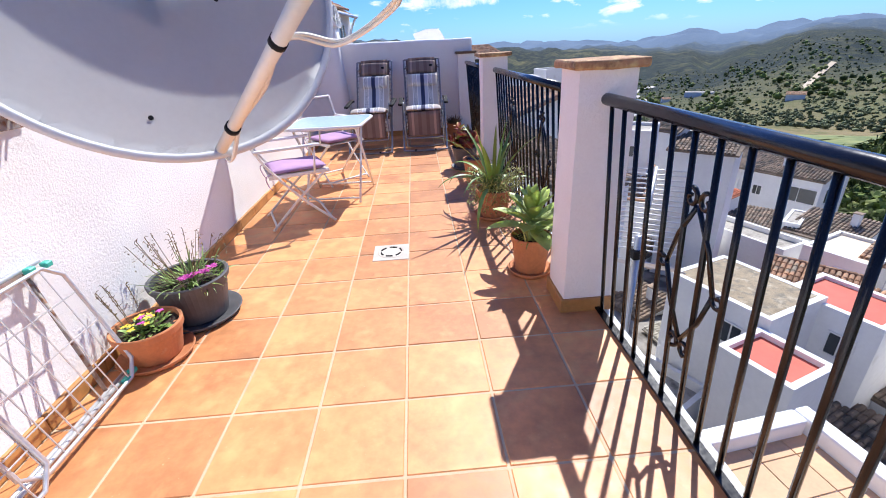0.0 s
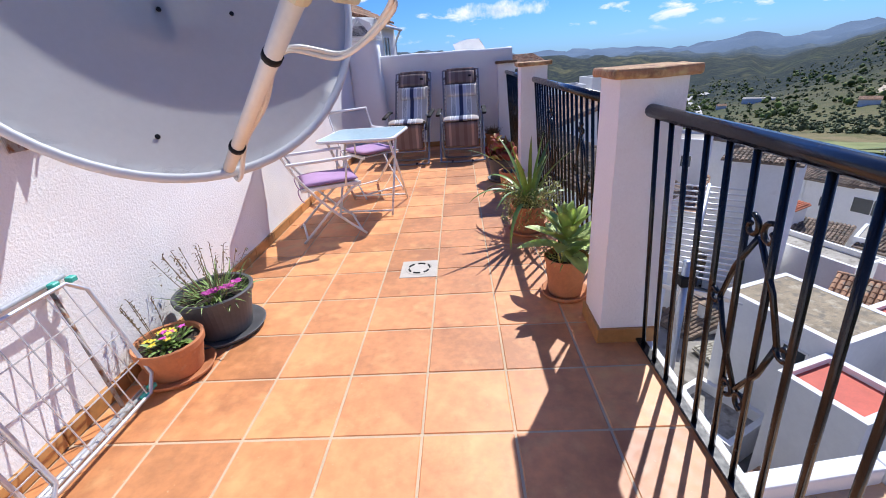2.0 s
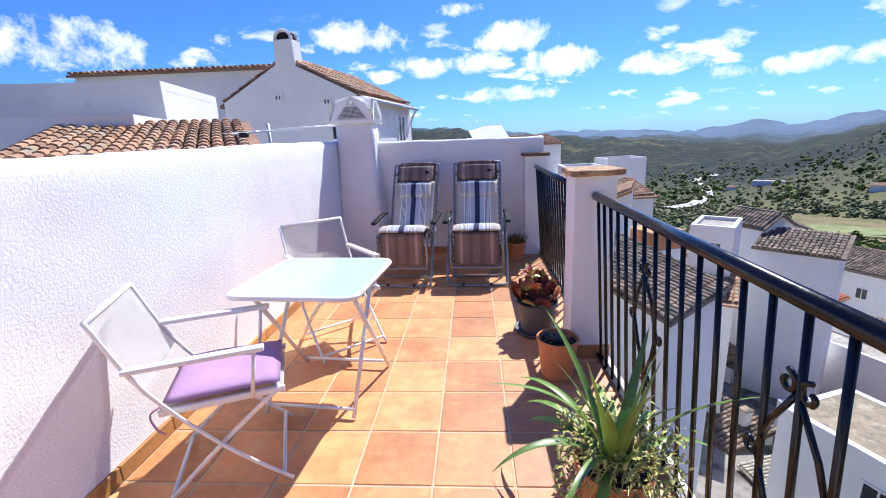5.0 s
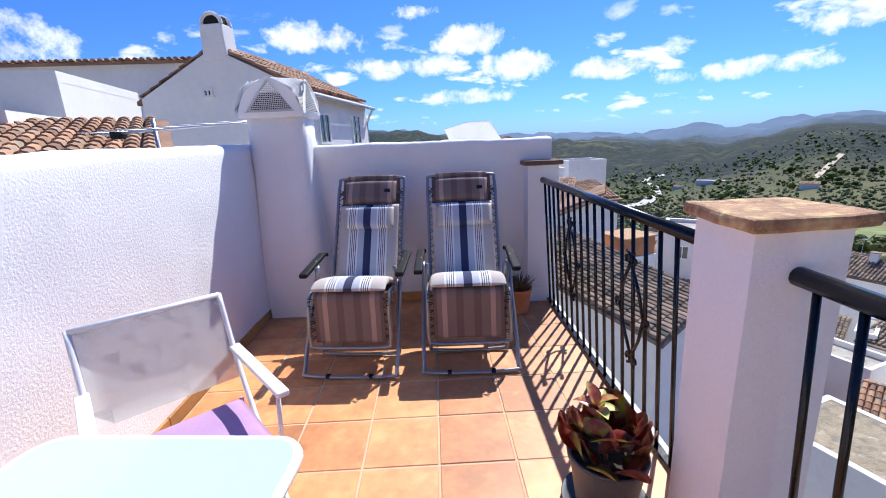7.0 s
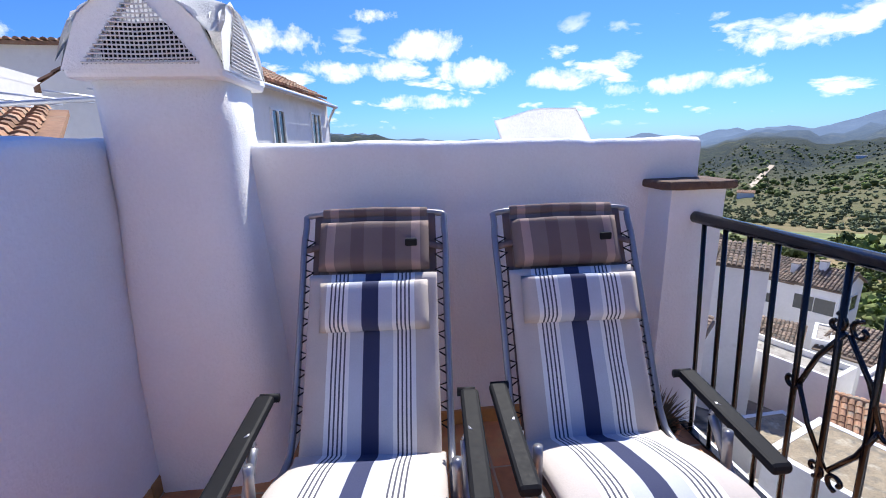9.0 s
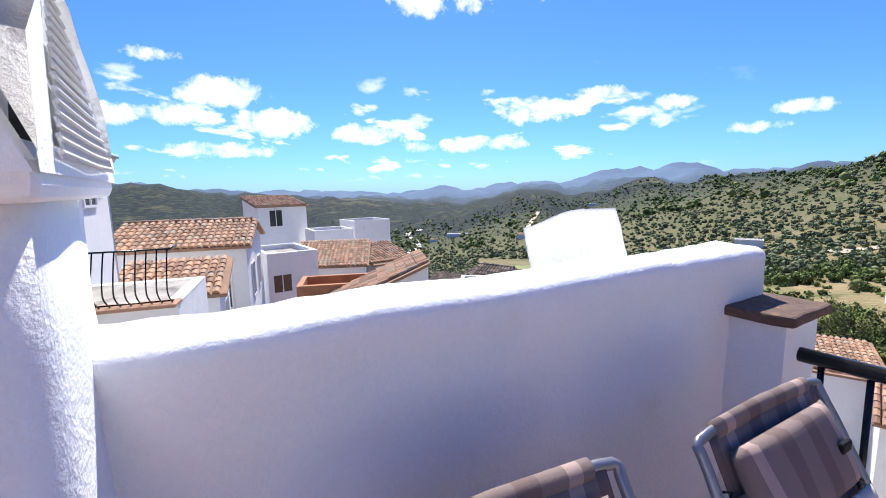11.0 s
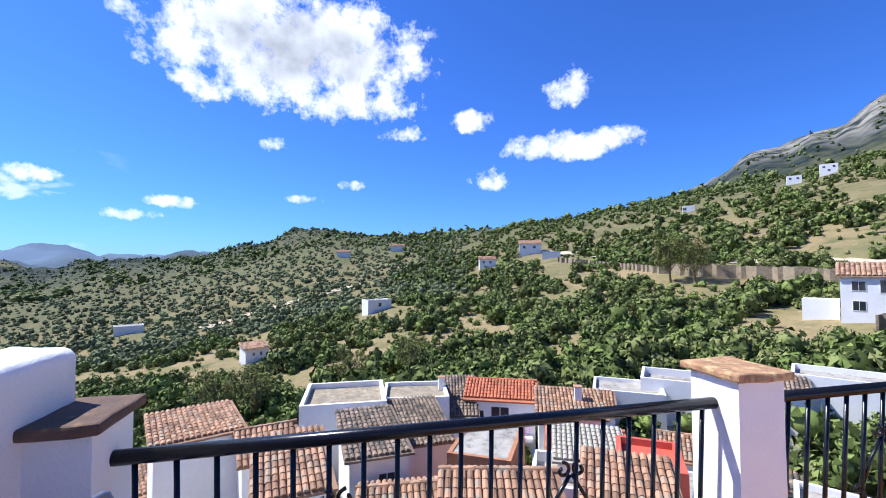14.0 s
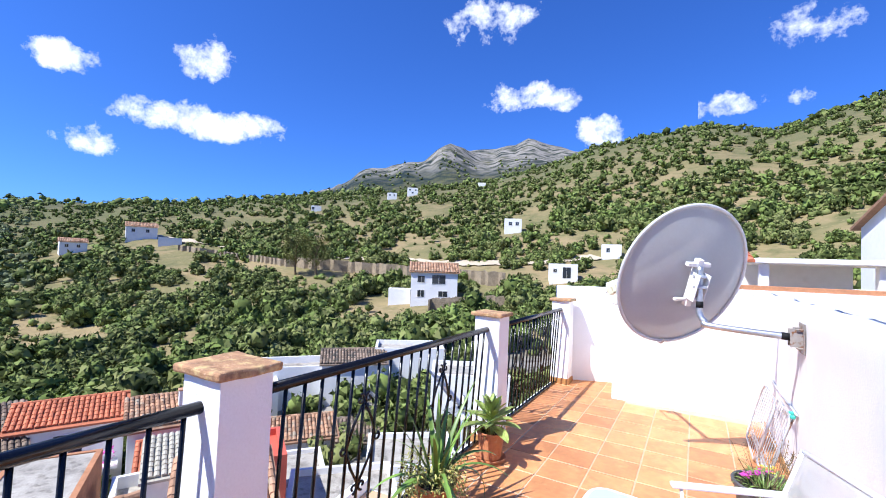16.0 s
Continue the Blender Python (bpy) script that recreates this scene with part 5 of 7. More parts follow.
flowers_in_grey_pot()
pansies_in_clay_pot()
agave_in_clay_pot()
strap_plant()
dark_plant_pot()
paddle_plant()
heather_pot()


# ---- pieces of the terrace floor ----
def build_tiles():
    def tile_mesh(w, d):
        bm = boxed(-w / 2, w / 2, -d / 2, d / 2, -0.01, 0.0, bevel=0.0035)
        me = bpy.data.meshes.new("floor_tile")
        bm.to_mesh(me)
        bm.free()
        me.materials.append(TILE)
        return me
    g = 0.0092
    meshes = {}

    def lay(x0, x1, y0, y1):
        key = (round(x1 - x0, 3), round(y1 - y0, 3))
        if key not in meshes:
            meshes[key] = tile_mesh(x1 - x0 - g, y1 - y0 - g)
        ob = new("floor_tile", meshes[key])
        ob.parent = floor
        ob.location = ((x0 + x1) / 2, (y0 + y1) / 2, random.uniform(-0.0008, 0.0008))
        ob.rotation_euler = (random.uniform(-0.0015, 0.0015), random.uniform(-0.0015, 0.0015), 0)

    for j in range(-7, 18):
        y0, y1 = j * T, (j + 1) * T
        for i in range(-4, 3):
            x0, x1 = i * T, (i + 1) * T
            if i == 2:
                x1 = 0.984
            if j < -4 and i < 0:
                continue
            lay(max(x0, WX + 0.002), x1, y0, y1)

    def row(name, mat, parent, cells):
        store = {}
        for (x0, x1, y0, y1, z0, z1) in cells:
            key = (round(x1 - x0, 3), round(y1 - y0, 3))
            if key not in store:
                bm = boxed(-(x1 - x0) / 2, (x1 - x0) / 2, -(y1 - y0) / 2, (y1 - y0) / 2, 0, z1 - z0, bevel=0.0025)
                me = bpy.data.meshes.new(name)
                bm.to_mesh(me)
                bm.free()
                me.materials.append(mat)
                store[key] = me
            ob = new(name, store[key])
            ob.parent = parent
            ob.location = ((x0 + x1) / 2, (y0 + y1) / 2, z0)

    row("skirting_tile", SKIRT, wall_west, [(WX - 0.03, WX + 0.012, y * T + 0.002, (y + 1) * T - 0.002, 0.0, 0.075) for y in range(-4, 17)])


build_tiles()


def skirting_far():
    bm = bmesh.new()
    a, b = Vector((-0.80, far_y(-0.80), 0)), Vector((0.76, far_y(0.76), 0))
    box(bm, 0, (b - a).length, -0.012, 0.01, 0.0, 0.075, bevel=0.002)
    bmesh.ops.transform(bm, matrix=pose(a.x, a.y, 0, 0, 0, math.degrees(math.atan2(b.y - a.y, b.x - a.x))), verts=bm.verts)
    tagged(part("baseboard", bm, SKIRT), "ochre glazed tile skirting along the end wall", "skirting", kind="structure")


skirting_far()


# ---- the village below ----
EYE = Vector((-0.8, 5.0, 1.65))


def polar(az, r):
    return EYE.x + r * math.sin(radians(az)), EYE.y + r * math.cos(radians(az))


def tile_field(bm, o, along, down, n_along, n_down, pitch, course):
    """Barrel tiles laid on a slope: o its upper corner, unit vectors along the ridge and down the slope."""
    nrm = along.cross(down)
    if nrm.z < 0:
        nrm = -nrm
    for i in range(n_along):
        for j in range(n_down):
            base = o + along * (pitch * (i + 0.5)) + down * (course * j)
            jit = random.uniform(-0.012, 0.012)
            rows = []
            for e, lift in ((0.0, 0.015), (course * 1.12, 0.05)):
                row = []
                for k in range(5):
                    a = math.pi * k / 4
                    row.append(bm.verts.new(base + down * e + along * (math.cos(a) * pitch * 0.43 + jit) + nrm * (math.sin(a) * pitch * 0.36 + lift)))
                rows.append(row)
            for k in range(4):
                bm.faces.new((rows[0][k], rows[0][k + 1], rows[1][k + 1], rows[1][k]))
            bm.faces.new(rows[1])


def window(parent, x, y, z, w, h, nx, ny, frame_mat=None, shutter=None):
    """A recessed window on the face whose outward normal is (nx, ny), centred at x, y, z."""
    m = pose(x, y, z, 0, 0, math.degrees(math.atan2(nx, -ny)))
    bm = boxed(-w / 2, w / 2, -0.012, 0.03, -h / 2, h / 2)
    bmesh.ops.transform(bm, matrix=m, verts=bm.verts)
    win = part("window", bm, GLASS_DARK, parent)
    bm = bmesh.new()
    t = 0.06
    for x0, x1, z0, z1 in ((-w / 2 - t, -w / 2, -h / 2, h / 2), (w / 2, w / 2 + t, -h / 2, h / 2), (-w / 2 - t, w / 2 + t, h / 2, h / 2 + t), (-w / 2 - t - 0.03, w / 2 + t + 0.03, -h / 2 - t, -h / 2), (-0.02, 0.02, -h / 2, h / 2)):
        box(bm, x0, x1, -0.05, 0.02, z0, z1)
    bmesh.ops.transform(bm, matrix=m, verts=bm.verts)
    part("frame", bm, frame_mat or WHITE_METAL, win)
    if shutter:
        bm = boxed(-w / 2, w / 2, -0.03, 0.0, h * 0.05, h / 2)
        bmesh.ops.transform(bm, matrix=m, verts=bm.verts)
        part("shutter", bm, shutter, win, "half-lowered ochre shutter")


def house(x, y, rot, w, d, z_eave, label, rise=0.9, roof="gable", tiles=None, z_base=None, wins=(), name="house", chimney_at=None, wall_mat=None, flat_mat=None, course=0.36, pitch=0.24, over=0.22, parapet=0.0, verge=None):
    """A house: w along its ridge (local x), d across. roof: gable, mono (falls to -y) or flat."""
    e = thing(name, label, "house", pose(x, y, z_eave, 0, 0, rot), group="village houses")
    wm = wall_mat or WHITE_FAR
    g = min(ground_z(*(Vector((x, y)) + Vector(q))) for q in ((0, 0), (w / 2, d / 2), (-w / 2, -d / 2))) - 0.5
    zb = (g if z_base is None else z_base) - z_eave
    zb = min(zb, -2.6)
    hw, hd = w / 2, d / 2
    bm = bmesh.new()
    if roof == "gable":
        prof = [(-hd, zb), (hd, zb), (hd, 0), (0, rise), (-hd, 0)]
    elif roof == "mono":
        prof = [(-hd, zb), (hd, zb), (hd, rise), (-hd, 0)]
    else:
        prof = [(-hd, zb), (hd, zb), (hd, parapet), (hd - 0.2, parapet), (hd - 0.2, 0), (-hd + 0.2, 0), (-hd + 0.2, parapet), (-hd, parapet)]
    a = [bm.verts.new((-hw, p, q)) for p, q in prof]
    b = [bm.verts.new((hw, p, q)) for p, q in prof]
    n = len(prof)
    for k in range(n):
        bm.faces.new((a[k], b[k], b[(k + 1) % n], a[(k + 1) % n]))
    bm.faces.new(a[::-1]), bm.faces.new(b)
    bmesh.ops.recalc_face_normals(bm, faces=bm.faces)
    if roof == "flat" and parapet:
        for s in (-1, 1):
            box(bm, s * hw - (0.2 if s > 0 else 0), s * hw + (0.2 if s < 0 else 0), -hd + 0.2, hd - 0.2, -0.02, parapet)
    part("wall", bm, wm, e)
    tm = tiles or ROOF
    if roof in ("gable", "mono"):
        bm = bmesh.new()
        slopes = []
        ends = over if verge is None else verge
        if roof == "gable":
            slopes = [(Vector((-hw - ends, 0, rise + 0.03)), Vector((0, -hd, -rise)).normalized(), hd), (Vector((-hw - ends, 0, rise + 0.03)), Vector((0, hd, -rise)).normalized(), hd)]
        else:
            slopes = [(Vector((-hw - ends, hd + 0.05, rise + 0.03)), Vector((0, -d, -rise)).normalized(), d)]
        for o, dn, run in slopes:
            ln = math.hypot(run, rise) + over
            al = Vector((1, 0, 0))
            q = [o, o + al * (w + 2 * ends), o + al * (w + 2 * ends) + dn * ln, o + dn * ln]
            vs = [bm.verts.new(p) for p in q] + [bm.verts.new(p - Vector((0, 0, 0.1))) for p in q]
            for f in ((0, 1, 2, 3), (7, 6, 5, 4), (0, 4, 5, 1), (1, 5, 6, 2), (2, 6, 7, 3), (3, 7, 4, 0)):
                bm.faces.new([vs[k] for k in f])
            tile_field(bm, o, al, dn, int((w + 2 * ends) / pitch), max(2, int(ln / course)), pitch, course)
        if roof == "gable":
            for k in range(int((w + 2 * ends) / 0.4)):
                x0 = -hw - ends + 0.4 * k
                tube(bm, [(x0, 0, rise + 0.05), (x0 + 0.43, 0, rise + 0.075)], 0.11, 8)
        tagged(part("roof", bm, tm, e), kind="stuff")
    else:
        part("roof", boxed(-hw + 0.2, hw - 0.2, -hd + 0.2, hd - 0.2, -0.05, 0.015), flat_mat or CONCRETE, e)
    for side, u, z, ww, hh in wins:
        nx, ny = {"f": (0, -1), "b": (0, 1), "l": (-1, 0), "r": (1, 0)}[side]
        px, py = (u, -hd - 0.002) if side == "f" else (u, hd + 0.002) if side == "b" else (-hw - 0.002, u) if side == "l" else (hw + 0.002, u)
        window(e, px, py, z, ww, hh, nx, ny)
    if chimney_at:
        cx, cy, cz0, cz1, s = chimney_at
        bm = boxed(cx - s / 2, cx + s / 2, cy - s / 2, cy + s / 2, cz0, cz1, bevel=0.02)
        part("chimney", bm, wm, e)
        bm = boxed(cx - s / 2 - 0.05, cx + s / 2 + 0.05, cy - s / 2 - 0.05, cy + s / 2 + 0.05, cz1 + 0.002, cz1 + 0.06, bevel=0.015)
        part("chimney_cap", bm, tm, e)
    return e


def big_neighbour():
    """The gabled house beyond the end of the terrace."""
    e = house(-5.05, 17.0, 82, 5.7, 4.5, 2.72, "white gabled house with an old tiled roof and a tall chimney", rise=1.12, tiles=ROOF, z_base=-9, over=0.2, verge=-0.02,
              wins=(("l", -1.55, -1.0, 0.3, 0.5), ("l", 0.3, 0.05, 0.16, 0.12), ("l", -1.3, -0.15, 0.16, 0.12), ("f", -1.6, -0.95, 0.7, 0.75), ("f", 1.4, -0.95, 0.8, 0.9)))
    bm = bmesh.new()
    tube(bm, [(-3.0, -2.5, -0.12), (3.1, -2.5, -0.16)], 0.06, 10)
    tube(bm, [(2.95, -2.5, -0.17), (2.95, -2.3, -0.5), (2.95, -2.22, -0.7), (2.95, -2.22, -6)], 0.045, 8)
    part("gutter", bm, STEEL, e, "zinc gutter and downpipe")
    c = thing("chimney_pot", "tall white chimney with a dark-mouthed arched cowl", "chimney", pose(-5.35, 14.4, 3.55, 0, 0, -8))
    bm = boxed(-0.33, 0.33, -0.27, 0.27, 0, 0.85, bevel=0.03, seg=2)
    for v in bm.verts:
        v.co.x *= 1 - 0.12 * v.co.z
    part("shaft", bm, WHITE_FAR, c)
    bm = bmesh.new()
    for s in (-1, 1):
        tube(bm, [(0.27 * math.cos(a), s * 0.2, 0.85 + 0.26 * math.sin(a)) for a in (0, 0.4, 0.8, 1.2, 1.57, 1.97, 2.37, 2.77, 3.14)], 0.05, 6)
    part("cowl", bm, WHITE_FAR, c)
    # solid near-black block fills the cowl opening
    part("opening_block", boxed(-0.2, 0.2, -0.2, 0.2, 0.852, 1.05), HOLE, c, "near-black block in the cowl opening")


random.seed(20)
big_neighbour()

# far left, beyond the long wall
house(-12.2, 15.2, 14, 5.5, 5, 3.1, "plain white village house with a flat roof", roof="flat", z_base=-6, parapet=0.25)
house(-12.5, 22.5, 6, 9, 6, 4.6, "ochre-edged white house with rooftop machinery", roof="mono", rise=0.5, z_base=-6)
house(-6.6, 9.6, 30, 3.6, 4.2, 1.25, "low white house with an old tiled roof", roof="mono", rise=0.75, tiles=ROOF, z_base=-8)
house(-9.5, 11.3, 20, 3.0, 3.0, 1.9, "small white rooftop house", roof="flat", z_base=-8, parapet=0.3)
house(-4.2, 1.0, 0, 4.8, 7.5, 0.55, "white neighbouring roof terrace behind the long wall", roof="flat", z_base=-8, parapet=0.35, flat_mat=WHITE_FAR)

# straight on, down the street (azimuth, radius, turn, length, depth, eave, rise, roof, ...)
def village(az, r, rot, w, d, z, label, **k):
    x, y = polar(az, r)
    return house(x, y, rot, w, d, z, label, **k)


village(10, 40, 8, 4.0, 4.2, 0.35, "tall white corner house with a small tiled roof", roof="mono", rise=0.75, wins=(("f", -0.6, -1.0, 1.0, 1.3), ("f", -1.0, -4.0, 0.9, 1.2), ("f", 1.0, -4.0, 0.9, 1.2)))
village(1.2, 21, -14, 4.6, 5.2, -0.45, "white house with a broad tiled roof and a street front", rise=0.75, wins=(("r", -1.2, -1.6, 0.8, 1.3), ("r", 1.0, -1.6, 0.8, 1.3), ("f", 1.2, -1.8, 0.9, 1.2)))
village(-1.2, 15, -10, 2.6, 2.6, -1.25, "white house with a tiled lean-to roof and an iron balcony", roof="mono", rise=0.6, wins=(("r", 0, -1.3, 0.9, 1.6),))
village(10.6, 25.5, 4, 2.6, 4, -1.9, "white street house with grilled windows", roof="flat", parapet=0.3, wins=(("f", -0.6, -1.3, 0.9, 0.9), ("f", -0.9, -3.5, 0.7, 1.5), ("f", 0.5, -3.4, 0.8, 1.2)))
village(16.8, 28, -24, 4.2, 4.0, -2.9, "white house with an orange tiled roof", roof="mono", rise=1.0, wins=(("f", 0.9, -0.8, 0.6, 0.5),))
village(16.4, 37, 0, 3.2, 3, -1.9, "plain white flat-roofed house", roof="flat", parapet=0.3)
village(21, 44, 5, 3.8, 3.6, -1.7, "plain white flat-roofed house", roof="flat", parapet=0.3)
village(23, 29, 10, 3.0, 3.2, -3.1, "white house with a pale tiled roof", roof="mono", rise=0.9)
village(17, 17.5, -20, 2.8, 2.0, -2.75, "orange brick roof terrace", roof="flat", parapet=0.75, wall_mat=BRICK, flat_mat=BRICK)
village(21.8, 15.2, -111.7, 2.4, 3.7, -2.5, "white house with a steep gable edge of old tiles", roof="mono", rise=1.6, tiles=ROOF)
village(13, 10.6, 42, 3.4, 3.0, -2.75, "white house with a dark lichened tile roof", roof="mono", rise=0.9, tiles=ROOF_OLD)
house(4.56, 14.3, 42, 3.4, 5.4, -3.4, "white house with a long dark lichened tile roof", roof="mono", rise=1.6, tiles=ROOF_OLD)
village(31.2, 17.5, 20, 1.7, 1.6, -3.9, "white roof turret with a stained floor", roof="flat", parapet=0.08)
_bx, _by = polar(31.2, 17.5)
_turret = thing("brick_turret", "orange brick rooftop turret on a white house", "turret", pose(_bx, _by, -3.82, 0, 0, 20))
part("brick_body", boxed(-0.8, 0.8, -0.75, 0.75, 0.002, 0.75, bevel=0.02), BRICK, _turret)
part("coping", boxed(-0.86, 0.86, -0.81, 0.81, 0.752, 0.83, bevel=0.02), CAP, _turret)
village(58, 20, -50, 2.4, 2.6, -10.9, "small white house with an orange tiled roof", roof="gable", rise=0.6, tiles=ROOF)
village(60, 24, -50, 3.8, 4.2, -10.9, "white house with an old tiled roof", tiles=ROOF, wins=(("f", 0.5, -1.2, 0.7, 0.9),))
village(64, 20, -60, 3.6, 3.2, -10.9, "white house with an orange tiled roof", tiles=ROOF, rise=0.7, wins=(("f", 0.4, -1.1, 0.7, 0.8),))
village(66, 31, -62, 5.0, 4.0, -10.9, "white house with an orange tiled roof", tiles=ROOF, roof="mono", rise=0.8)
village(73.8, 26, -66, 3.8, 4.0, -6.6, "long white house with a tiled wall edge", roof="mono", rise=0.4, tiles=ROOF)
village(81.4, 23, -74, 2.4, 3.6, -7.0, "white house with a golden tiled hip roof", tiles=ROOF, rise=0.8)
village(84.4, 17.5, -80, 2.4, 3.4, -6.1, "white house with a broad pale tiled roof", tiles=ROOF, roof="mono", rise=0.9)
village(90.6, 27, -92, 4.7, 4.6, -6.3, "tall white house with a tile-edged parapet and balcony", roof="flat", parapet=0.35, flat_mat=LICHEN, wins=(("f", -1.3, -2.2, 0.7, 1.4), ("f", 0.2, -1.2, 0.7, 0.8)))
village(94.0, 21.5, -84, 2.6, 4.6, -6.6, "long white house with a slate lean-to roof", roof="mono", rise=0.6, tiles=ROOF_OLD, wins=(("f", 0.3, -1.2, 0.7, 0.9),))
village(99.6, 31, -98, 4.4, 4.0, -7.4, "white house with a tile-edged flat roof and chimney", roof="flat", parapet=0.3, flat_mat=LICHEN, chimney_at=(1.9, 0.6, 0.0, 0.9, 0.45), wins=(("f", 0.4, -1.4, 0.8, 0.8),))
village(100.2, 25, -86, 2.6, 4.4, -7.6, "white house with a grey lean-to roof", roof="mono", rise=1.0, tiles=ROOF_OLD)
village(105.2, 32, -103, 2.3, 4.8, -8.6, "white house with a steep dark tiled roof", roof="mono", rise=1.5, tiles=ROOF_OLD)
village(109.2, 21.8, -121, 2.9, 4.6, -6.9, "unplastered brick house with a grey slab roof", roof="flat", parapet=0.06, wall_mat=BRICK, wins=(("l", 0.8, -1.2, 0.6, 0.7), ("f", -0.6, -1.2, 0.6, 0.7)))
village(119.2, 29.5, -114, 3.9, 3.6, -7.6, "white house with a tan tiled roof and chimney", roof="mono", rise=0.7, tiles=ROOF, chimney_at=(0.6, 0.2, 0.3, 1.3, 0.45), wins=(("f", 0.8, -1.2, 0.7, 0.8),))
village(121.5, 22.5, -117, 3.0, 3.2, -7.3, "white house with a grey sheet roof", roof="mono", rise=0.5, tiles=SHEET, wins=(("f", 0.2, -1.2, 0.7, 0.8),))
village(128.2, 19.5, -124, 2.4, 3.0, -6.2, "white house with a red painted terrace", roof="flat", parapet=0.3, flat_mat=EARTH_RED, wall_mat=EARTH_RED)
village(126.0, 15.2, -122, 2.5, 3.0, -5.6, "white house with an old orange tiled roof", tiles=ROOF, roof="mono", rise=0.6)
village(36, 24, -36, 2.0, 3.0, -3.9, "plain white house with a low parapet", roof="flat", parapet=0.2, wins=(("f", 0.2, -1.0, 0.5, 0.6),))
village(38.7, 30, -70, 2.6, 2.4, -4.7, "white gabled house with a brown roof", rise=0.7, tiles=ROOF_OLD, wins=(("l", 0, -0.8, 0.5, 0.6),))
village(43.6, 28, -44, 3.6, 3.0, -5.5, "low house with a grey tiled roof", roof="mono", rise=0.6, tiles=ROOF_OLD)
village(-7.2, 8.7, -12, 2.4, 2.2, -0.08, "white house front with a sliding window", roof="flat", parapet=0.02, wins=(("f", -0.1, -0.95, 0.85, 0.85),))


def low_row(az, r, rot, w, d, h, label, **k):
    x, y = polar(az, r)
    return house(x, y, rot, w, d, ground_z(x, y) + h, label, **k)


low_row(120, 34, -118, 5, 4, 3.2, "white house with an orange tiled roof", tiles=ROOF, rise=0.8, wins=(("f", 0.6, -1.3, 0.8, 0.9), ("f", -1.2, -1.3, 0.8, 0.9)))
low_row(126, 37, -124, 5, 4, 3.0, "pale flat-roofed house below the slope", roof="flat", parapet=0.3, wins=(("f", 0.6, -1.3, 0.8, 0.9),))
low_row(132, 39, -130, 6, 4, 2.6, "long pale walled yard below the slope", roof="flat", parapet=0.6)
low_row(139, 38, -136, 5, 4, 3.0, "white house with an old tiled roof", tiles=ROOF_OLD, rise=0.7)
low_row(146, 40, -143, 6, 4, 2.8, "long white walled yard below the slope", roof="flat", parapet=0.4)
low_row(154, 30, -150, 5, 4, 3.0, "white house with a flat concrete roof", roof="flat", parapet=0.3, wins=(("f", 0.6, -1.3, 0.8, 0.9),))


def red_roof_house():
    e = village(110.8, 33, -114, 4.8, 4.2, -7.8, "white house with a bright red roof and a flowered balcony", tiles=ROOF_RED, rise=0.8, wins=(("f", 0.0, -1.3, 1.2, 1.6), ("f", -1.5, -1.3, 0.7, 1.0)))
    bm = boxed(-2.0, 2.2, -3.1, -2.0, -2.4, -2.25)
    part("balcony", bm, WHITE_FAR, e)
    bm = bmesh.new()
    for k in range(160):
        leaf(bm, (random.uniform(-1.9, 2.1), random.uniform(-3.2, -2.9), random.uniform(-2.3, -1.3)), random.uniform(0, 360), random.uniform(-40, 60), 0.2, 0.1, 30, 0.2, 2)
    tagged(part("balcony_flowers", bm, PURPLE, e, "trailing balcony flowers"), kind="stuff")
red_roof_house()
village(99, 17, -95, 3.6, 3.0, -7.4, "white house with an orange tiled roof", tiles=ROOF, rise=0.6)
village(110.5, 15, -105, 3.6, 3.2, -6.0, "white house with an orange tiled roof", tiles=ROOF, rise=0.7)
village(119, 21, -116, 3.2, 3.6, -8.2, "white house with a flat roof", roof="flat", parapet=0.5, wins=(("f", 0.3, -1.2, 0.7, 0.8),))
village(121, 27, -118, 4.0, 4.0, -8.7, "white house with an orange tiled roof", tiles=ROOF_RED, rise=0.7)
village(131, 22, -128, 4.2, 4.0, -8.4, "white house with a grey concrete roof", roof="flat", parapet=0.2)
village(139, 19, -135, 4.4, 4.2, -8.1, "white house with a grey concrete roof", roof="flat", parapet=0.3, wins=(("f", 0.3, -1.2, 0.7, 0.8),))
village(147, 24, -142, 4.6, 4.2, -8.6, "white house with a grey concrete roof", roof="flat", parapet=0.3)
village(136, 13.5, -130, 3.2, 3.0, -8.0, "white house with a flat concrete roof", roof="flat", parapet=0.3)
village(145, 15, -140, 3.6, 3.4, -8.6, "white walled yard with a flat roof", roof="flat", parapet=0.6)
village(133, 30, -128, 4.0, 4.0, -9.3, "white house with an orange tiled roof", tiles=ROOF, rise=0.7, wins=(("f", 0.3, -1.2, 0.7, 0.8),))
village(141, 30, -136, 4.0, 4.0, -9.6, "white house with a lichened tile roof", tiles=ROOF_OLD, rise=0.7)
village(152, 33, -150, 4.4, 4.0, -9.2, "pale walled yard on the slope", roof="flat", parapet=0.4)
village(155, 18, -150, 4.0, 4.0, -8.4, "white house with a flat concrete roof", roof="flat", parapet=0.3)
house(11.7, 11.8, -70, 3.8, 3.0, -7.3, "white house with a broad lichened tan roof", roof="flat", parapet=0.03, flat_mat=LICHEN, wins=(("f", 0.8, -1.2, 0.7, 0.8),))
house(10.2, 8.3, -70, 2.2, 2.0, -7.8, "small white house with a red painted roof", roof="flat", parapet=0.2, flat_mat=EARTH_RED)
house(14.7, 10.6, -70, 3.0, 2.4, -7.6, "white house with a red painted roof terrace", roof="flat", parapet=0.15, flat_mat=EARTH_RED, wins=(("f", 0.6, -1.1, 0.7, 0.8),))

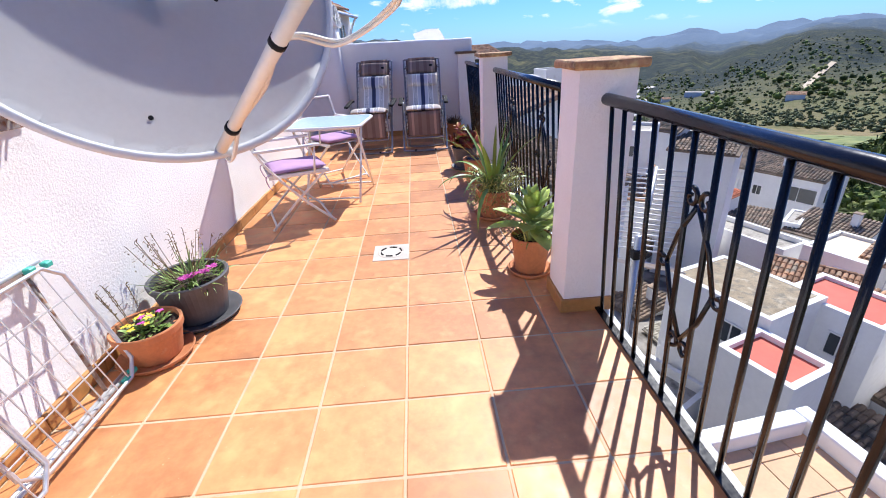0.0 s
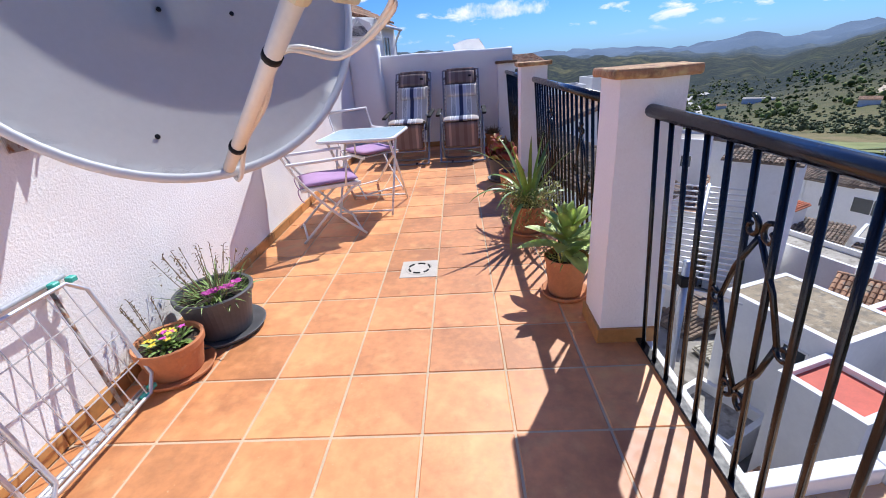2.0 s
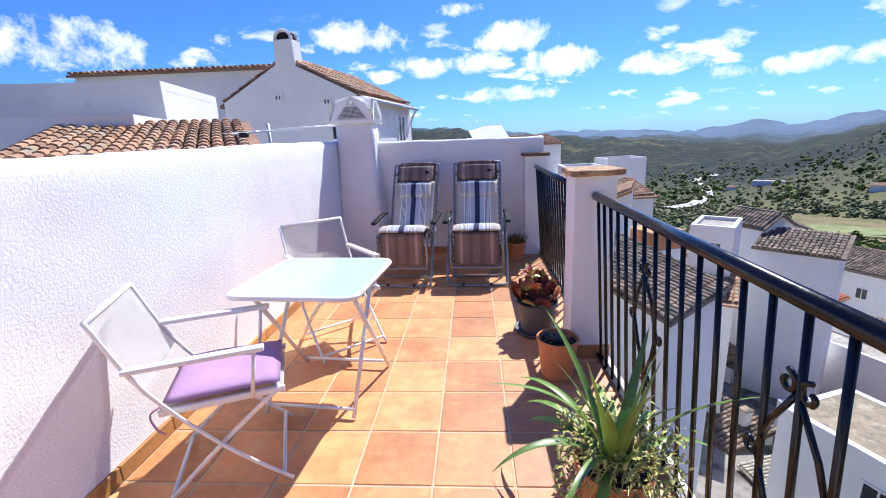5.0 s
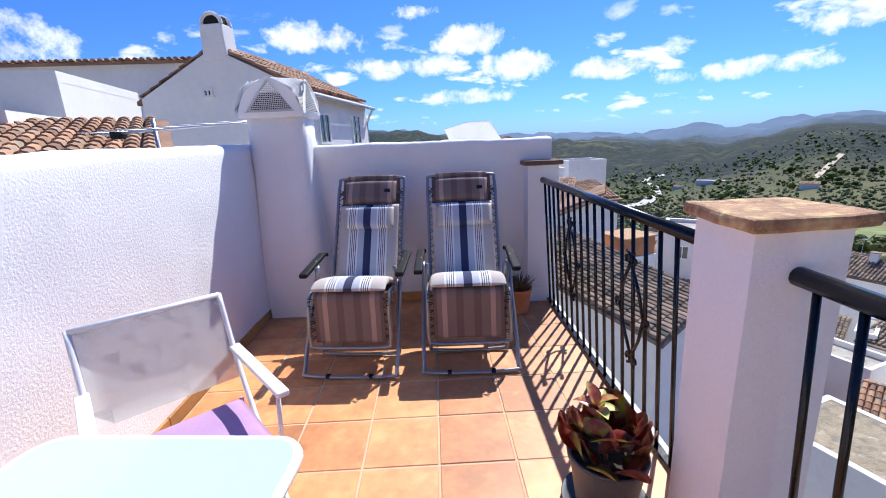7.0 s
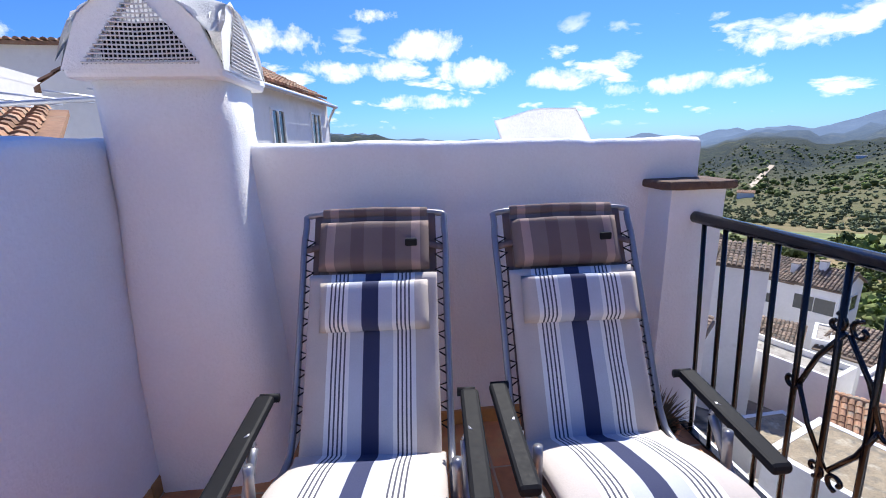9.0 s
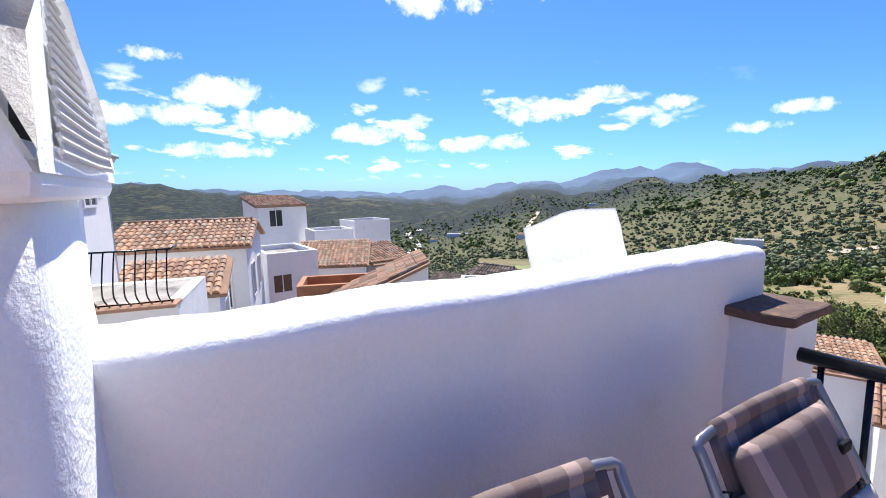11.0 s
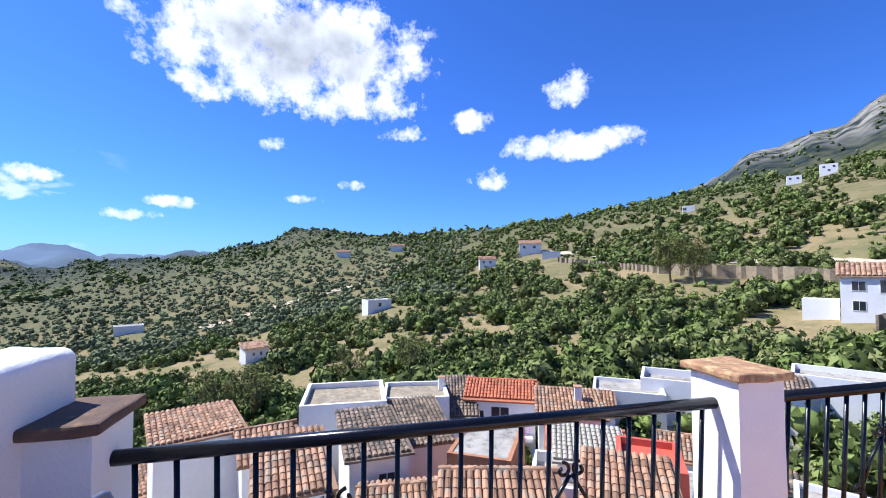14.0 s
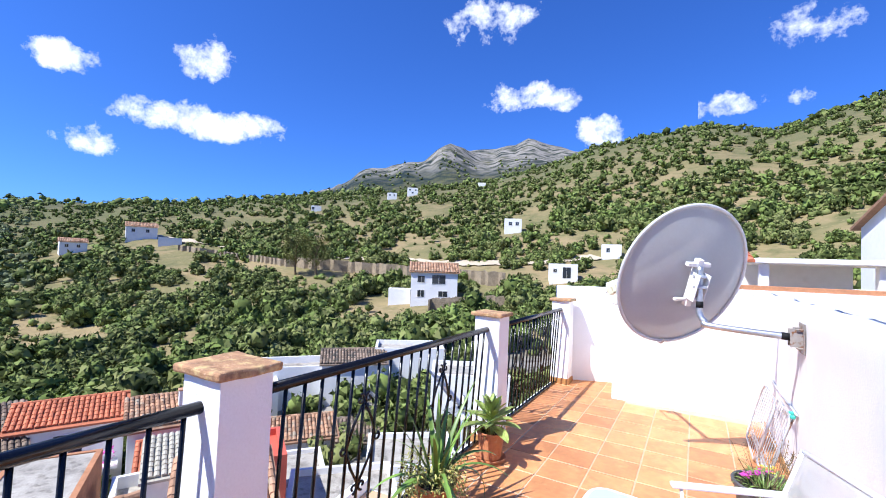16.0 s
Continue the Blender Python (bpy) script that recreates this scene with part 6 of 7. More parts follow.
# the cluster of houses below the railing
house(31.6, 46.4, -106, 6, 5, -9.3, "white gabled house with a lichened tile roof", rise=1.1, tiles=ROOF_OLD, wins=(("r", 1.6, -1.7, 0.8, 0.7),))
house(26.5, 48, -60, 4, 4, -9.6, "white house with a dark hipped tile roof", tiles=ROOF_OLD)
# a dark glass pane paints the shade of the open loggia
house(31.0, 38.4, -66, 3.0, 4.0, -10.4, "white row house with a brown tiled roof and an open loggia", roof="mono", rise=0.95, tiles=ROOF_OLD, wins=(("f", 0, -1.3, 2.0, 1.1),))
house(32.5, 35.7, -66, 3.4, 4.2, -10.45, "white row house with a brown tiled roof and grilled window", roof="mono", rise=0.95, tiles=ROOF_OLD, wins=(("f", 0.1, -1.7, 0.7, 0.8),), chimney_at=(1.2, -0.4, 0.2, 1.25, 0.5))
# wide dark panes stand in for the shade under the porch
house(33.9, 32.8, -66, 3.2, 4.4, -10.3, "white row house with a tiled roof and shaded porch", tiles=ROOF_OLD, rise=1.0, wins=(("f", 0.1, -1.5, 2.6, 1.2), ("r", 0, -1.5, 2.6, 1.2)), chimney_at=(-0.3, -0.2, 0.5, 1.6, 0.5))
house(23.3, 32.2, -75, 4.2, 4.8, -11.8, "white house with a neat orange-red tiled roof", roof="mono", rise=1.0, chimney_at=(-1.3, 1.2, 0.3, 1.5, 0.5), tiles=ROOF_RED, wins=(("r", 0.6, -0.8, 0.9, 0.7), ("r", -1.2, -0.9, 0.7, 0.7)))
house(26.0, 29.2, -50, 3.2, 3.6, -12.8, "white house with a sunken dark tile roof", roof="mono", rise=0.7, tiles=ROOF_OLD)
house(28.3, 27.6, -50, 1.1, 3.4, -12.0, "crumbling plastered wall with a stained top", roof="flat", parapet=0.1)
house(22.7, 25.4, -70, 6.6, 2.6, -11.9, "long blank white house wall with a tiled coping", roof="flat", parapet=0.35)
house(29.3, 25.5, -65, 4, 4, -12.4, "white house with a brown tiled roof and chimney", roof="mono", rise=0.8, tiles=ROOF_OLD, chimney_at=(0.9, 0.8, 0.3, 1.5, 0.45))
house(25.2, 20.0, -68, 3.4, 4.0, -10.9, "white house with a pale flat roof and shaded window", roof="flat", parapet=0.2, flat_mat=KERB, wins=(("f", 0.6, -0.9, 1.0, 0.7),))
house(22.0, 18.4, -68, 3.2, 2.0, -12.3, "red painted roof terrace with a red parapet", roof="flat", parapet=0.5, flat_mat=EARTH_RED, wall_mat=EARTH_RED)
house(16.4, 17.6, -88, 5.0, 3.2, -11.8, "white house with a broad lichened tan roof", roof="flat", parapet=0.05, flat_mat=LICHEN, wins=(("f", 0.8, -1.2, 0.8, 0.9),))
house(16.8, 12.2, -70, 1.8, 2.0, -11.3, "small shed with a corrugated sheet roof", roof="mono", rise=0.35, tiles=SHEET, pitch=0.16)
house(14.0, 10.8, -60, 2.4, 2.8, -11.5, "white house with a red painted roof terrace", roof="flat", parapet=0.25, flat_mat=EARTH_RED)
house(13.4, 8.4, -70, 2.6, 2.4, -11.2, "white house with a lichened tile roof", roof="mono", rise=0.5, tiles=ROOF_OLD)
# added house; its dark roof stands in for the courtyard's shadow
house(16.4, 27.8, -60, 3.2, 3.0, -13.2, "low dark-roofed house added for a shadowed courtyard", roof="mono", rise=0.6, tiles=ROOF_OLD)
house(12.8, 15.8, -80, 2.4, 2.4, -12.9, "low shed with a corrugated sheet roof", roof="mono", rise=0.4, tiles=SHEET, pitch=0.16)
house(12.2, 20.2, -70, 3.4, 2.8, -13.2, "low white house with an old tiled roof", roof="mono", rise=0.5, tiles=ROOF_OLD, chimney_at=(0.9, 0.5, 0.2, 1.2, 0.4))
house(8.9, 11.2, -60, 2.6, 2.4, -11.6, "white walled yard with a stained floor", roof="flat", parapet=0.45)
house(9.8, 7.2, -75, 2.8, 3.0, -11.3, "white house with an old tiled roof", roof="mono", rise=0.6, tiles=ROOF)
house(17.6, 8.2, -75, 3.4, 3.4, -10.8, "white house with an old tiled roof", roof="mono", rise=0.7, tiles=ROOF_OLD, chimney_at=(-0.9, 0.7, 0.3, 1.3, 0.45), wins=(("f", 0.5, -1.0, 0.7, 0.8),))
house(20.6, 13.6, -70, 3.2, 3.4, -11.4, "white house with an orange tiled roof", roof="mono", rise=0.8, tiles=ROOF, wins=(("f", -0.4, -1.0, 0.8, 0.8),))
house(22.5, 6.8, -80, 3.6, 3.6, -10.6, "white house with a grey tiled roof", rise=0.8, tiles=ROOF_OLD, wins=(("f", 0.6, -1.1, 0.8, 0.9),), chimney_at=(0.5, -0.2, 0.4, 1.3, 0.45))
house(11.9, 22.9, -30, 3.2, 4.0, -6.9, "white house with a tan tiled roof", roof="mono", rise=0.8, tiles=ROOF)
house(16.5, 31.5, -40, 3.4, 3.6, -7.4, "white house with a plain gable wall", rise=0.7, tiles=ROOF)


def iron_balcony():
    """Bowed iron balcony guard on a tiled ledge of the near house front."""
    x, y = polar(-7.2, 8.7)
    e = thing("balcony_guard", "bowed black iron balcony guard on a tiled ledge", "balcony", pose(x, y, -0.05, 0, 0, -12))
    part("ledge", boxed(-1.22, 1.22, -1.3, -0.9, -0.02, 0.03, bevel=0.01), ROOF, e, "worn clay tile ledge")
    for k in range(19):
        u = -1.15 + 2.3 * k / 18
        part("bar", tubed(smooth_line([(u, -1.16, 0.03), (u, -1.36, 0.22), (u, -1.30, 0.5), (u, -1.16, 0.82)], 4), 0.011, 6), IRON, e, smooth=True)
    for z in (0.06, 0.82):
        part("rail", tubed([(-1.17, -1.16, z), (1.17, -1.16, z)], 0.014, 6), IRON, e, smooth=True)
    for s in (-1, 1):
        part("rail", tubed([(s * 1.17, -1.16, 0.82), (s * 1.17, -0.7, 0.82)], 0.014, 6), IRON, e, smooth=True)


iron_balcony()


def lower_terrace():
    e = thing("lower_terrace", "lower tiled terrace with a white parapet and a drain", "terrace", pose(2.75, 0.1, -2.6, 0, 0, 8))
    part("slab", boxed(-1.4, 1.5, -2.4, 1.6, -8, -0.02), WHITE_FAR, e)
    me = None
    for i in range(7):
        for j in range(10):
            if me is None:
                bm = boxed(-0.195, 0.195, -0.195, 0.195, -0.015, 0.0, bevel=0.003)
                me = bpy.data.meshes.new("terrace_tile")
                bm.to_mesh(me)
                bm.free()
                me.materials.append(PAVING)
            ob = new("terrace_tile", me)
            ob.parent = e
            ob.location = (-1.15 + 0.4 * i, -2.15 + 0.4 * j, 0.0)
    part("parapet", boxed(1.33, 1.5, -2.4, 1.6, -0.02, 0.2, bevel=0.03, seg=2), WHITE, e)
    part("parapet", boxed(-1.4, 1.32, 1.42, 1.6, -0.02, 0.2, bevel=0.03, seg=2), WHITE, e)


lower_terrace()


def yagi(name, m, n, length, label, mast):
    e = thing(name, label, "antenna", m)
    part("boom", tubed([(0, 0, 0), (length, 0, 0)], 0.012, 8), ALU, e, smooth=True)
    for k in range(n):
        x = 0.06 + (length - 0.12) * k / (n - 1)
        h = 0.20 + 0.10 * (1 - k / n)
        part("element", tubed([(x, -h, 0.012), (x, h, 0.012)], 0.005, 6), ALU, e, smooth=True)
    part("mast", tubed([(length * 0.35, 0, -mast), (length * 0.35, 0, 0.1)], 0.018, 8), STEEL, e, smooth=True)
    part("dipole_box", boxed(0.1, 0.2, -0.04, 0.04, -0.05, 0.03, bevel=0.008), PLASTIC, e)


yagi("television_antenna", pose(-2.95, 6.25, 1.53, 0, -1.5, -8), 9, 1.5, "long aluminium television antenna behind the wall", 1.2)
yagi("roof_antenna", pose(20.9, 14.6, -9.2, 0, 4, 30), 9, 1.3, "aluminium television antenna on a village roof", 1.6)
yagi("roof_antenna", pose(23.0, 33.4, -9.0, 0, -3, -40), 9, 1.4, "aluminium television antenna on a village roof", 1.9)
yagi("roof_antenna", pose(33.2, 34.0, -7.9, 0, 3, 15), 9, 1.4, "aluminium television antenna on a village roof", 1.8)


def near_antenna():
    """The upright television antenna on a mast just outside the railing."""
    lo, hi = Vector((1.19, 0.62, 0.24)), Vector((1.36, 0.875, 0.60))
    e = thing("mast_antenna", "upright aluminium television antenna on a grey mast beside the railing", "antenna", pose(*lo))
    up = hi - lo
    across = Vector((0.83, -0.56, 0.0))
    part("boom", tubed([(0, 0, 0), up], 0.011, 8), ALU, e, smooth=True)
    for k in range(17):
        c = up * (0.03 + 0.94 * k / 16)
        h = 0.19 - 0.03 * k / 16
        part("element", tubed([c - across * h, c + across * h], 0.0045, 6), ALU, e, smooth=True)
    for k in range(8):
        c = up * -0.1 + Vector((0.02, 0.02, -0.02)) + Vector((0.10, 0.0, -0.05)) * (k / 7 - 0.3)
        part("reflector_rod", tubed([c - across * 0.16, c + across * 0.16], 0.004, 6), ALU, e, smooth=True)
    part("reflector_frame", tubed([up * -0.1 + Vector((-0.01, 0.02, 0.0)), up * -0.1 + Vector((0.09, 0.02, -0.06))], 0.008, 6), ALU, e, smooth=True)
    part("mast", tubed([(-0.02, -0.02, -1.5), (-0.02, -0.02, 0.1)], 0.019, 10), STEEL, e, smooth=True)
    part("clamp", boxed(-0.05, 0.02, -0.05, 0.02, -0.02, 0.03, bevel=0.004), PLASTIC, e)
    for z in (-0.75, -1.2):
        part("wall_bracket", boxed(-0.255, -0.0, -0.035, -0.005, z - 0.02, z + 0.02, bevel=0.003), STEEL, e)
    part("cable", tubed(smooth_line([(-0.03, -0.03, 0.02), (-0.06, -0.04, -0.15), (-0.045, -0.03, -0.5), (-0.045, -0.03, -1.3)], 5), 0.004, 6), CABLE, e, smooth=True)


near_antenna()


# neighbouring terrace beyond the foot of the long wall
def neighbour_terrace():
    house(-3.2, -10.5, 6, 9.5, 6, 0.9, "white roof terrace with an orange tiled parapet", roof="flat", parapet=0.35, z_base=-8, flat_mat=KERB)
    e = thing("rooftop_kitchen", "low rooftop shelter with a red tiled awning", "outbuilding", pose(-2.6, -9.0, 0.9, 0, 0, 6))
    part("back_wall", boxed(-1.6, 3.4, -1.2, -1.0, 0, 0.95), WHITE_FAR, e)
    part("parapet", boxed(-2.4, 2.4, 1.35, 1.5, 0, 0.45, bevel=0.01), BRICK, e, "orange tiled parapet")
    for x in (-1.5, 0.6):
        part("pillar", boxed(x - 0.09, x + 0.09, 0.6, 0.8, 0, 0.95, bevel=0.01), WHITE_FAR, e)
    part("slab_roof", boxed(-3.2, 0.8, -1.3, 1.0, 0.955, 1.08, bevel=0.02), WHITE_FAR, e)
    bm = bmesh.new()
    tile_field(bm, Vector((0.75, -0.2, 1.25)), Vector((1, 0, 0)), Vector((0, 1, -0.3)).normalized(), 6, 3, 0.24, 0.36)
    part("awning", bm, ROOF_RED, e)
    house(-8.1, -13.5, 6, 4.5, 5, 3.4, "tall white house wall with a pitched roof edge", rise=0.9, z_base=-6)
    b = thing("covered_pile", "blue tarpaulin heap behind a white lattice fence", "tarpaulin", pose(-1.1, -7.9, 1.25))
    bm = cushion_mesh(0.9, 0.5, 0.45)
    part("tarpaulin", bm, BLUE, b, smooth=True)
    bm = bmesh.new()
    for k in range(9):
        box(bm, -0.5 + k * 0.12, -0.47 + k * 0.12, 0.35, 0.37, -0.3, 0.32)
    box(bm, -0.55, 0.55, 0.345, 0.375, 0.3, 0.34)
    part("lattice", bm, WHITE_METAL, b)


BLUE = material("blue_tarpaulin", (0.03, 0.13, 0.55), 0.5, var=0.2, scale=5, fine=40, bump=0.3)
neighbour_terrace()


# ---- hillside: villas, retaining wall, road, trees ----
def on_slope(az, el, r0=42, r1=1400):
    prof = ground_profile(az)
    r = r0
    while r < r1:
        x, y = polar(az, r)
        z = ground_z(x, y, prof)
        if math.degrees(math.atan2(z - EYE.z, r)) >= el:
            return x, y, z, r
        r *= 1.015
    return x, y, z, r


def villa(az, el, w, d, h, rot, label, roof="gable", tiles=None, wins=(), parts=()):
    x, y, z, r = on_slope(az, el)
    return house(x, y, rot, w, d, z + h, label, rise=0.22 * d, roof=roof, tiles=tiles or ROOF, z_base=z - 3, wins=wins, over=0.4, course=0.8, pitch=0.5, parapet=0.2), (x, y, z, r)


random.seed(31)
KEEP = []
for a in (
    (148.6, -5.2, 8.4, 7.0, 5.6, -146, "two-storey white villa with a tiled roof", "gable", None, (("f", -2.4, -1.4, 1.3, 1.2), ("f", 0.8, -1.4, 2.4, 1.6), ("f", -2.4, -4.0, 1.2, 1.2), ("f", 1.6, -4.0, 1.6, 1.0))),
    (144.2, -5.4, 4.0, 3.5, 2.4, -146, "small white flat-roofed outbuilding", "flat"),
    (165.2, -1.9, 5.5, 4.5, 3.4, -160, "white garage with a green door", "flat", None, (("f", 0.6, -1.6, 1.6, 2.2), ("f", -1.7, -1.2, 0.7, 0.7))),
    (170.9, 1.5, 4.5, 4, 2.8, -168, "low white hillside house", "flat", None, (("f", -0.8, -1.2, 0.8, 1.0),)),
    (108.9, -0.3, 8, 6, 4.0, -104, "white hillside house with an orange tiled roof", "gable", None, (("f", -2, -1.6, 1.0, 1.1), ("f", 1.4, -1.6, 1.0, 1.1))),
    (114.5, 1.5, 11, 8, 4.6, -112, "white farmhouse with an orange tiled roof", "gable", None, (("f", -3, -1.8, 1.2, 1.3), ("f", 2, -1.8, 1.2, 1.3))),
    (117.2, 1.0, 8, 5, 2.4, -117, "low grey flat-roofed outbuilding", "flat"),
    (142.5, 8.2, 7, 5, 4.4, -140, "white hillside house among trees", "flat", None, (("f", -1.8, -1.5, 1.1, 1.1), ("f", 1.6, -1.5, 1.1, 1.1))),
    (145.2, 8.8, 8, 5, 5.6, -143, "white hillside house among trees", "flat", None, (("f", -2.2, -1.5, 1.1, 1.1), ("f", 2.2, -1.5, 1.1, 1.1), ("f", 0, -3.6, 1.2, 1.2))),
    (132.9, 6.0, 6, 4, 3.2, -131, "white hillside house with a flat roof", "flat", None, (("f", -2, -1.6, 1.5, 1.5),)),
    (158.7, 4.3, 6, 5, 4.5, -156, "white hillside house with a flat roof", "flat", None, (("f", -1, -1.6, 1.2, 1.2), ("f", 1.4, -1.6, 1.2, 1.2))),
    (154.4, 10.3, 7, 4, 3.0, -150, "pale hillside house on the ridge", "flat"),
    (94.3, -6.0, 8, 5, 3.6, -70, "white cottage on the slope", "flat", None, (("f", 0, -1.4, 1.0, 1.2),)),
    (79.5, -11.3, 5.0, 4.0, 3.0, -60, "small white cottage with two windows", "mono", None, (("f", -0.8, -1.2, 0.5, 0.7), ("f", 0.8, -1.2, 0.5, 0.7))),
    (67, -7.0, 10, 7, 3.0, -66, "long low white farm building", "flat"),
    (50.5, -2.6, 12, 8, 4.0, -50, "far white farm building", "flat"),
    (90, 1.2, 11, 8, 4.0, -90, "far white farmhouse on the slope", "gable"),
    (97, 2.0, 12, 8, 4.0, -97, "far white farmhouse on the slope", "gable"),
    (33.2, -6.5, 34, 14, 5.0, -37, "long white farm shed in the valley", "flat"),
    (30, -7.2, 10, 8, 4.0, -20, "white house beside the valley road", "gable"),
    (42, -6.8, 12, 8, 4.0, -42, "white house in the valley", "gable"),
):
    _, q = villa(*a)
    KEEP.append(q)

STONE = material("dry_stone_wall", (0.28, 0.22, 0.145), 0.95, var=0.4, scale=0.9, fine=4.0, bump=1.0, depth=0.15, second=(0.17, 0.14, 0.10), patch=0.42)
ROAD = material("pale_gravel_track", (0.46, 0.38, 0.27), 0.95, var=0.15, scale=0.3, fine=3, bump=0.3)
ASPHALT = material("pale_valley_road", (0.44, 0.42, 0.38), 0.9, var=0.1, scale=0.1, fine=2, bump=0.1)


def slope_wall(az0, az1, el0, el1, height, label):
    bm = bmesh.new()
    rows = []
    n = 60
    for k in range(n + 1):
        f = k / n
        x, y, z, r = on_slope(az0 + (az1 - az0) * f, el0 + (el1 - el0) * f, 60)
        o = (Vector((EYE.x, EYE.y, 0)) - Vector((x, y, 0))).normalized()
        j = Vector((0, 0, 0.35 * noise.noise(Vector((k * 0.7, 3, 0)))))
        base = Vector((x, y, z - 2.0))
        rows.append([bm.verts.new(base), bm.verts.new(base + Vector((0, 0, height + 2)) + j), bm.verts.new(base + Vector((0, 0, height + 2)) - o * 0.6 + j), bm.verts.new(base - o * 0.6)])
    for a, b in zip(rows, rows[1:]):
        for k in range(3):
            bm.faces.new((a[k], b[k], b[k + 1], a[k + 1]))
    bmesh.ops.recalc_face_normals(bm, faces=bm.faces)
    tagged(part("wall_retaining", bm, STONE), label, "retaining wall", kind="structure")


slope_wall(131, 158, -1.3, -2.9, 3.0, "dry-stone retaining wall across the hillside")
slope_wall(118, 131, 0.3, -1.3, 2.0, "dry-stone retaining wall along the hillside track")
slope_wall(148, 160, -6.6, -5.6, 2.2, "low dry-stone terrace wall")


def ribbon(name, pts, width, mat, label, lift=0.35, category="road"):
    """A track draped on the ground through (azimuth, elevation) points."""
    line = []
    for a, b in zip(pts, pts[1:]):
        for k in range(14):
            f = k / 14
            x, y, z, r = on_slope(a[0] + (b[0] - a[0]) * f, a[1] + (b[1] - a[1]) * f, 60, 2500)
            line.append(Vector((x, y, z + 0.25)))
    bm = bmesh.new()
    rows = []
    n = 3 if width < 20 else 12
    for i, p in enumerate(line):
        d = line[min(i + 1, len(line) - 1)] - line[max(i - 1, 0)]
        s = Vector((-d.y, d.x, 0)).normalized() * width / 2
        row = []
        for k in range(n + 1):
            q = p + s * (1 - 2 * k / n)
            row.append(bm.verts.new((q.x, q.y, ground_z(q.x, q.y) + lift)))
        rows.append(row)
    for a, b in zip(rows, rows[1:]):
        for k in range(n):
            bm.faces.new((a[k], b[k], b[k + 1], a[k + 1]))
    bmesh.ops.recalc_face_normals(bm, faces=bm.faces)
    tagged(part(name, bm, mat), label, category, kind="structure")


ribbon("road_valley", [(24.5, -9.6), (26.6, -9.1), (27.9, -7.9), (27.5, -7.0), (26.4, -6.3), (26.8, -5.9), (28.6, -5.5)], 11, ASPHALT, "pale winding road in the valley", 1.3)
ribbon("road_farm", [(42.3, -5.9), (42.5, -5.5), (43.2, -4.4), (43.9, -3.4)], 6, ROAD, "pale farm track up the far slope", 1.5)
ribbon("ground_field", [(36.5, -11.4), (40, -11.1), (45, -10.9), (50, -10.5), (57, -10.2)], 34, FIELD, "mown yellow-green field below the groves", 0.5, "field")
ribbon("road_track", [(74, -7.2), (80, -5.6), (87, -3.8), (93, -2.2)], 6, ROAD, "dirt track across the far slope")
ribbon("road_hill", [(115, 1.8), (121, 1.2), (127, 0.6), (133, 0.2), (142, 0.0), (150, -0.2), (160, 0.2), (170, 1.4)], 4.5, ROAD, "earth road along the hillside")


def mesh_from_arrays(name, verts, quads, mat, label, category):
    me = bpy.data.meshes.new(name)
    me.vertices.add(len(verts))
    me.vertices.foreach_set("co", verts.astype(np.float32).ravel())
    me.loops.add(quads.size)
    me.loops.foreach_set("vertex_index", quads.astype(np.int32).ravel())
    me.polygons.add(len(quads))
    me.polygons.foreach_set("loop_start", np.arange(0, quads.size, quads.shape[1], dtype=np.int32))
    me.update(calc_edges=True)
    me.validate()
    me.materials.append(mat)
    return tagged(new(name, me), label, category, kind="stuff")


def crown_template(rng, lumps, leaves, size):
    """Verts and triangles of one crown of unit radius: lumpy cores with loose leaf sprays outside."""
    ico = bmesh.new()
    bmesh.ops.create_icosphere(ico, subdivisions=1, radius=1.0)
    iv = np.array([v.co[:] for v in ico.verts])
    it = np.array([[v.index for v in f.verts] for f in ico.faces])
    ico.free()
    V, F, off = [], [], 0
    for k in range(lumps):
        a = rng.uniform(0, 2 * np.pi)
        q = rng.uniform(0.2, 0.62) if lumps > 1 else 0
        c = np.array([q * np.cos(a), q * np.sin(a), rng.uniform(0.35, 1.15)])
        rad = rng.uniform(0.34, 0.52) if lumps > 1 else 0.72
        core = c + iv * rad * rng.uniform(0.72, 1.12, (len(iv), 1)) * np.array([1, 1, 0.85])
        V.append(core), F.append(it + off)
        off += len(core)
        d = rng.normal(size=(leaves, 3))
        d /= np.linalg.norm(d, axis=1)[:, None]
        p = c + d * rad * rng.uniform(0.85, 1.25, (leaves, 1)) * np.array([1, 1, 0.9])
        u = rng.normal(size=(leaves, 3))
        u /= np.linalg.norm(u, axis=1)[:, None]
        w = np.cross(d, u)
        s = size * rng.uniform(0.6, 1.4, (leaves, 1))
        tri = np.stack([p + u * s, p - u * s * 0.6 + w * s * 0.8, p - u * s * 0.6 - w * s * 0.8], 1).reshape(-1, 3)
        V.append(tri), F.append(np.arange(off, off + len(tri)).reshape(-1, 3))
        off += len(tri)
    return np.concatenate(V), np.concatenate(F)


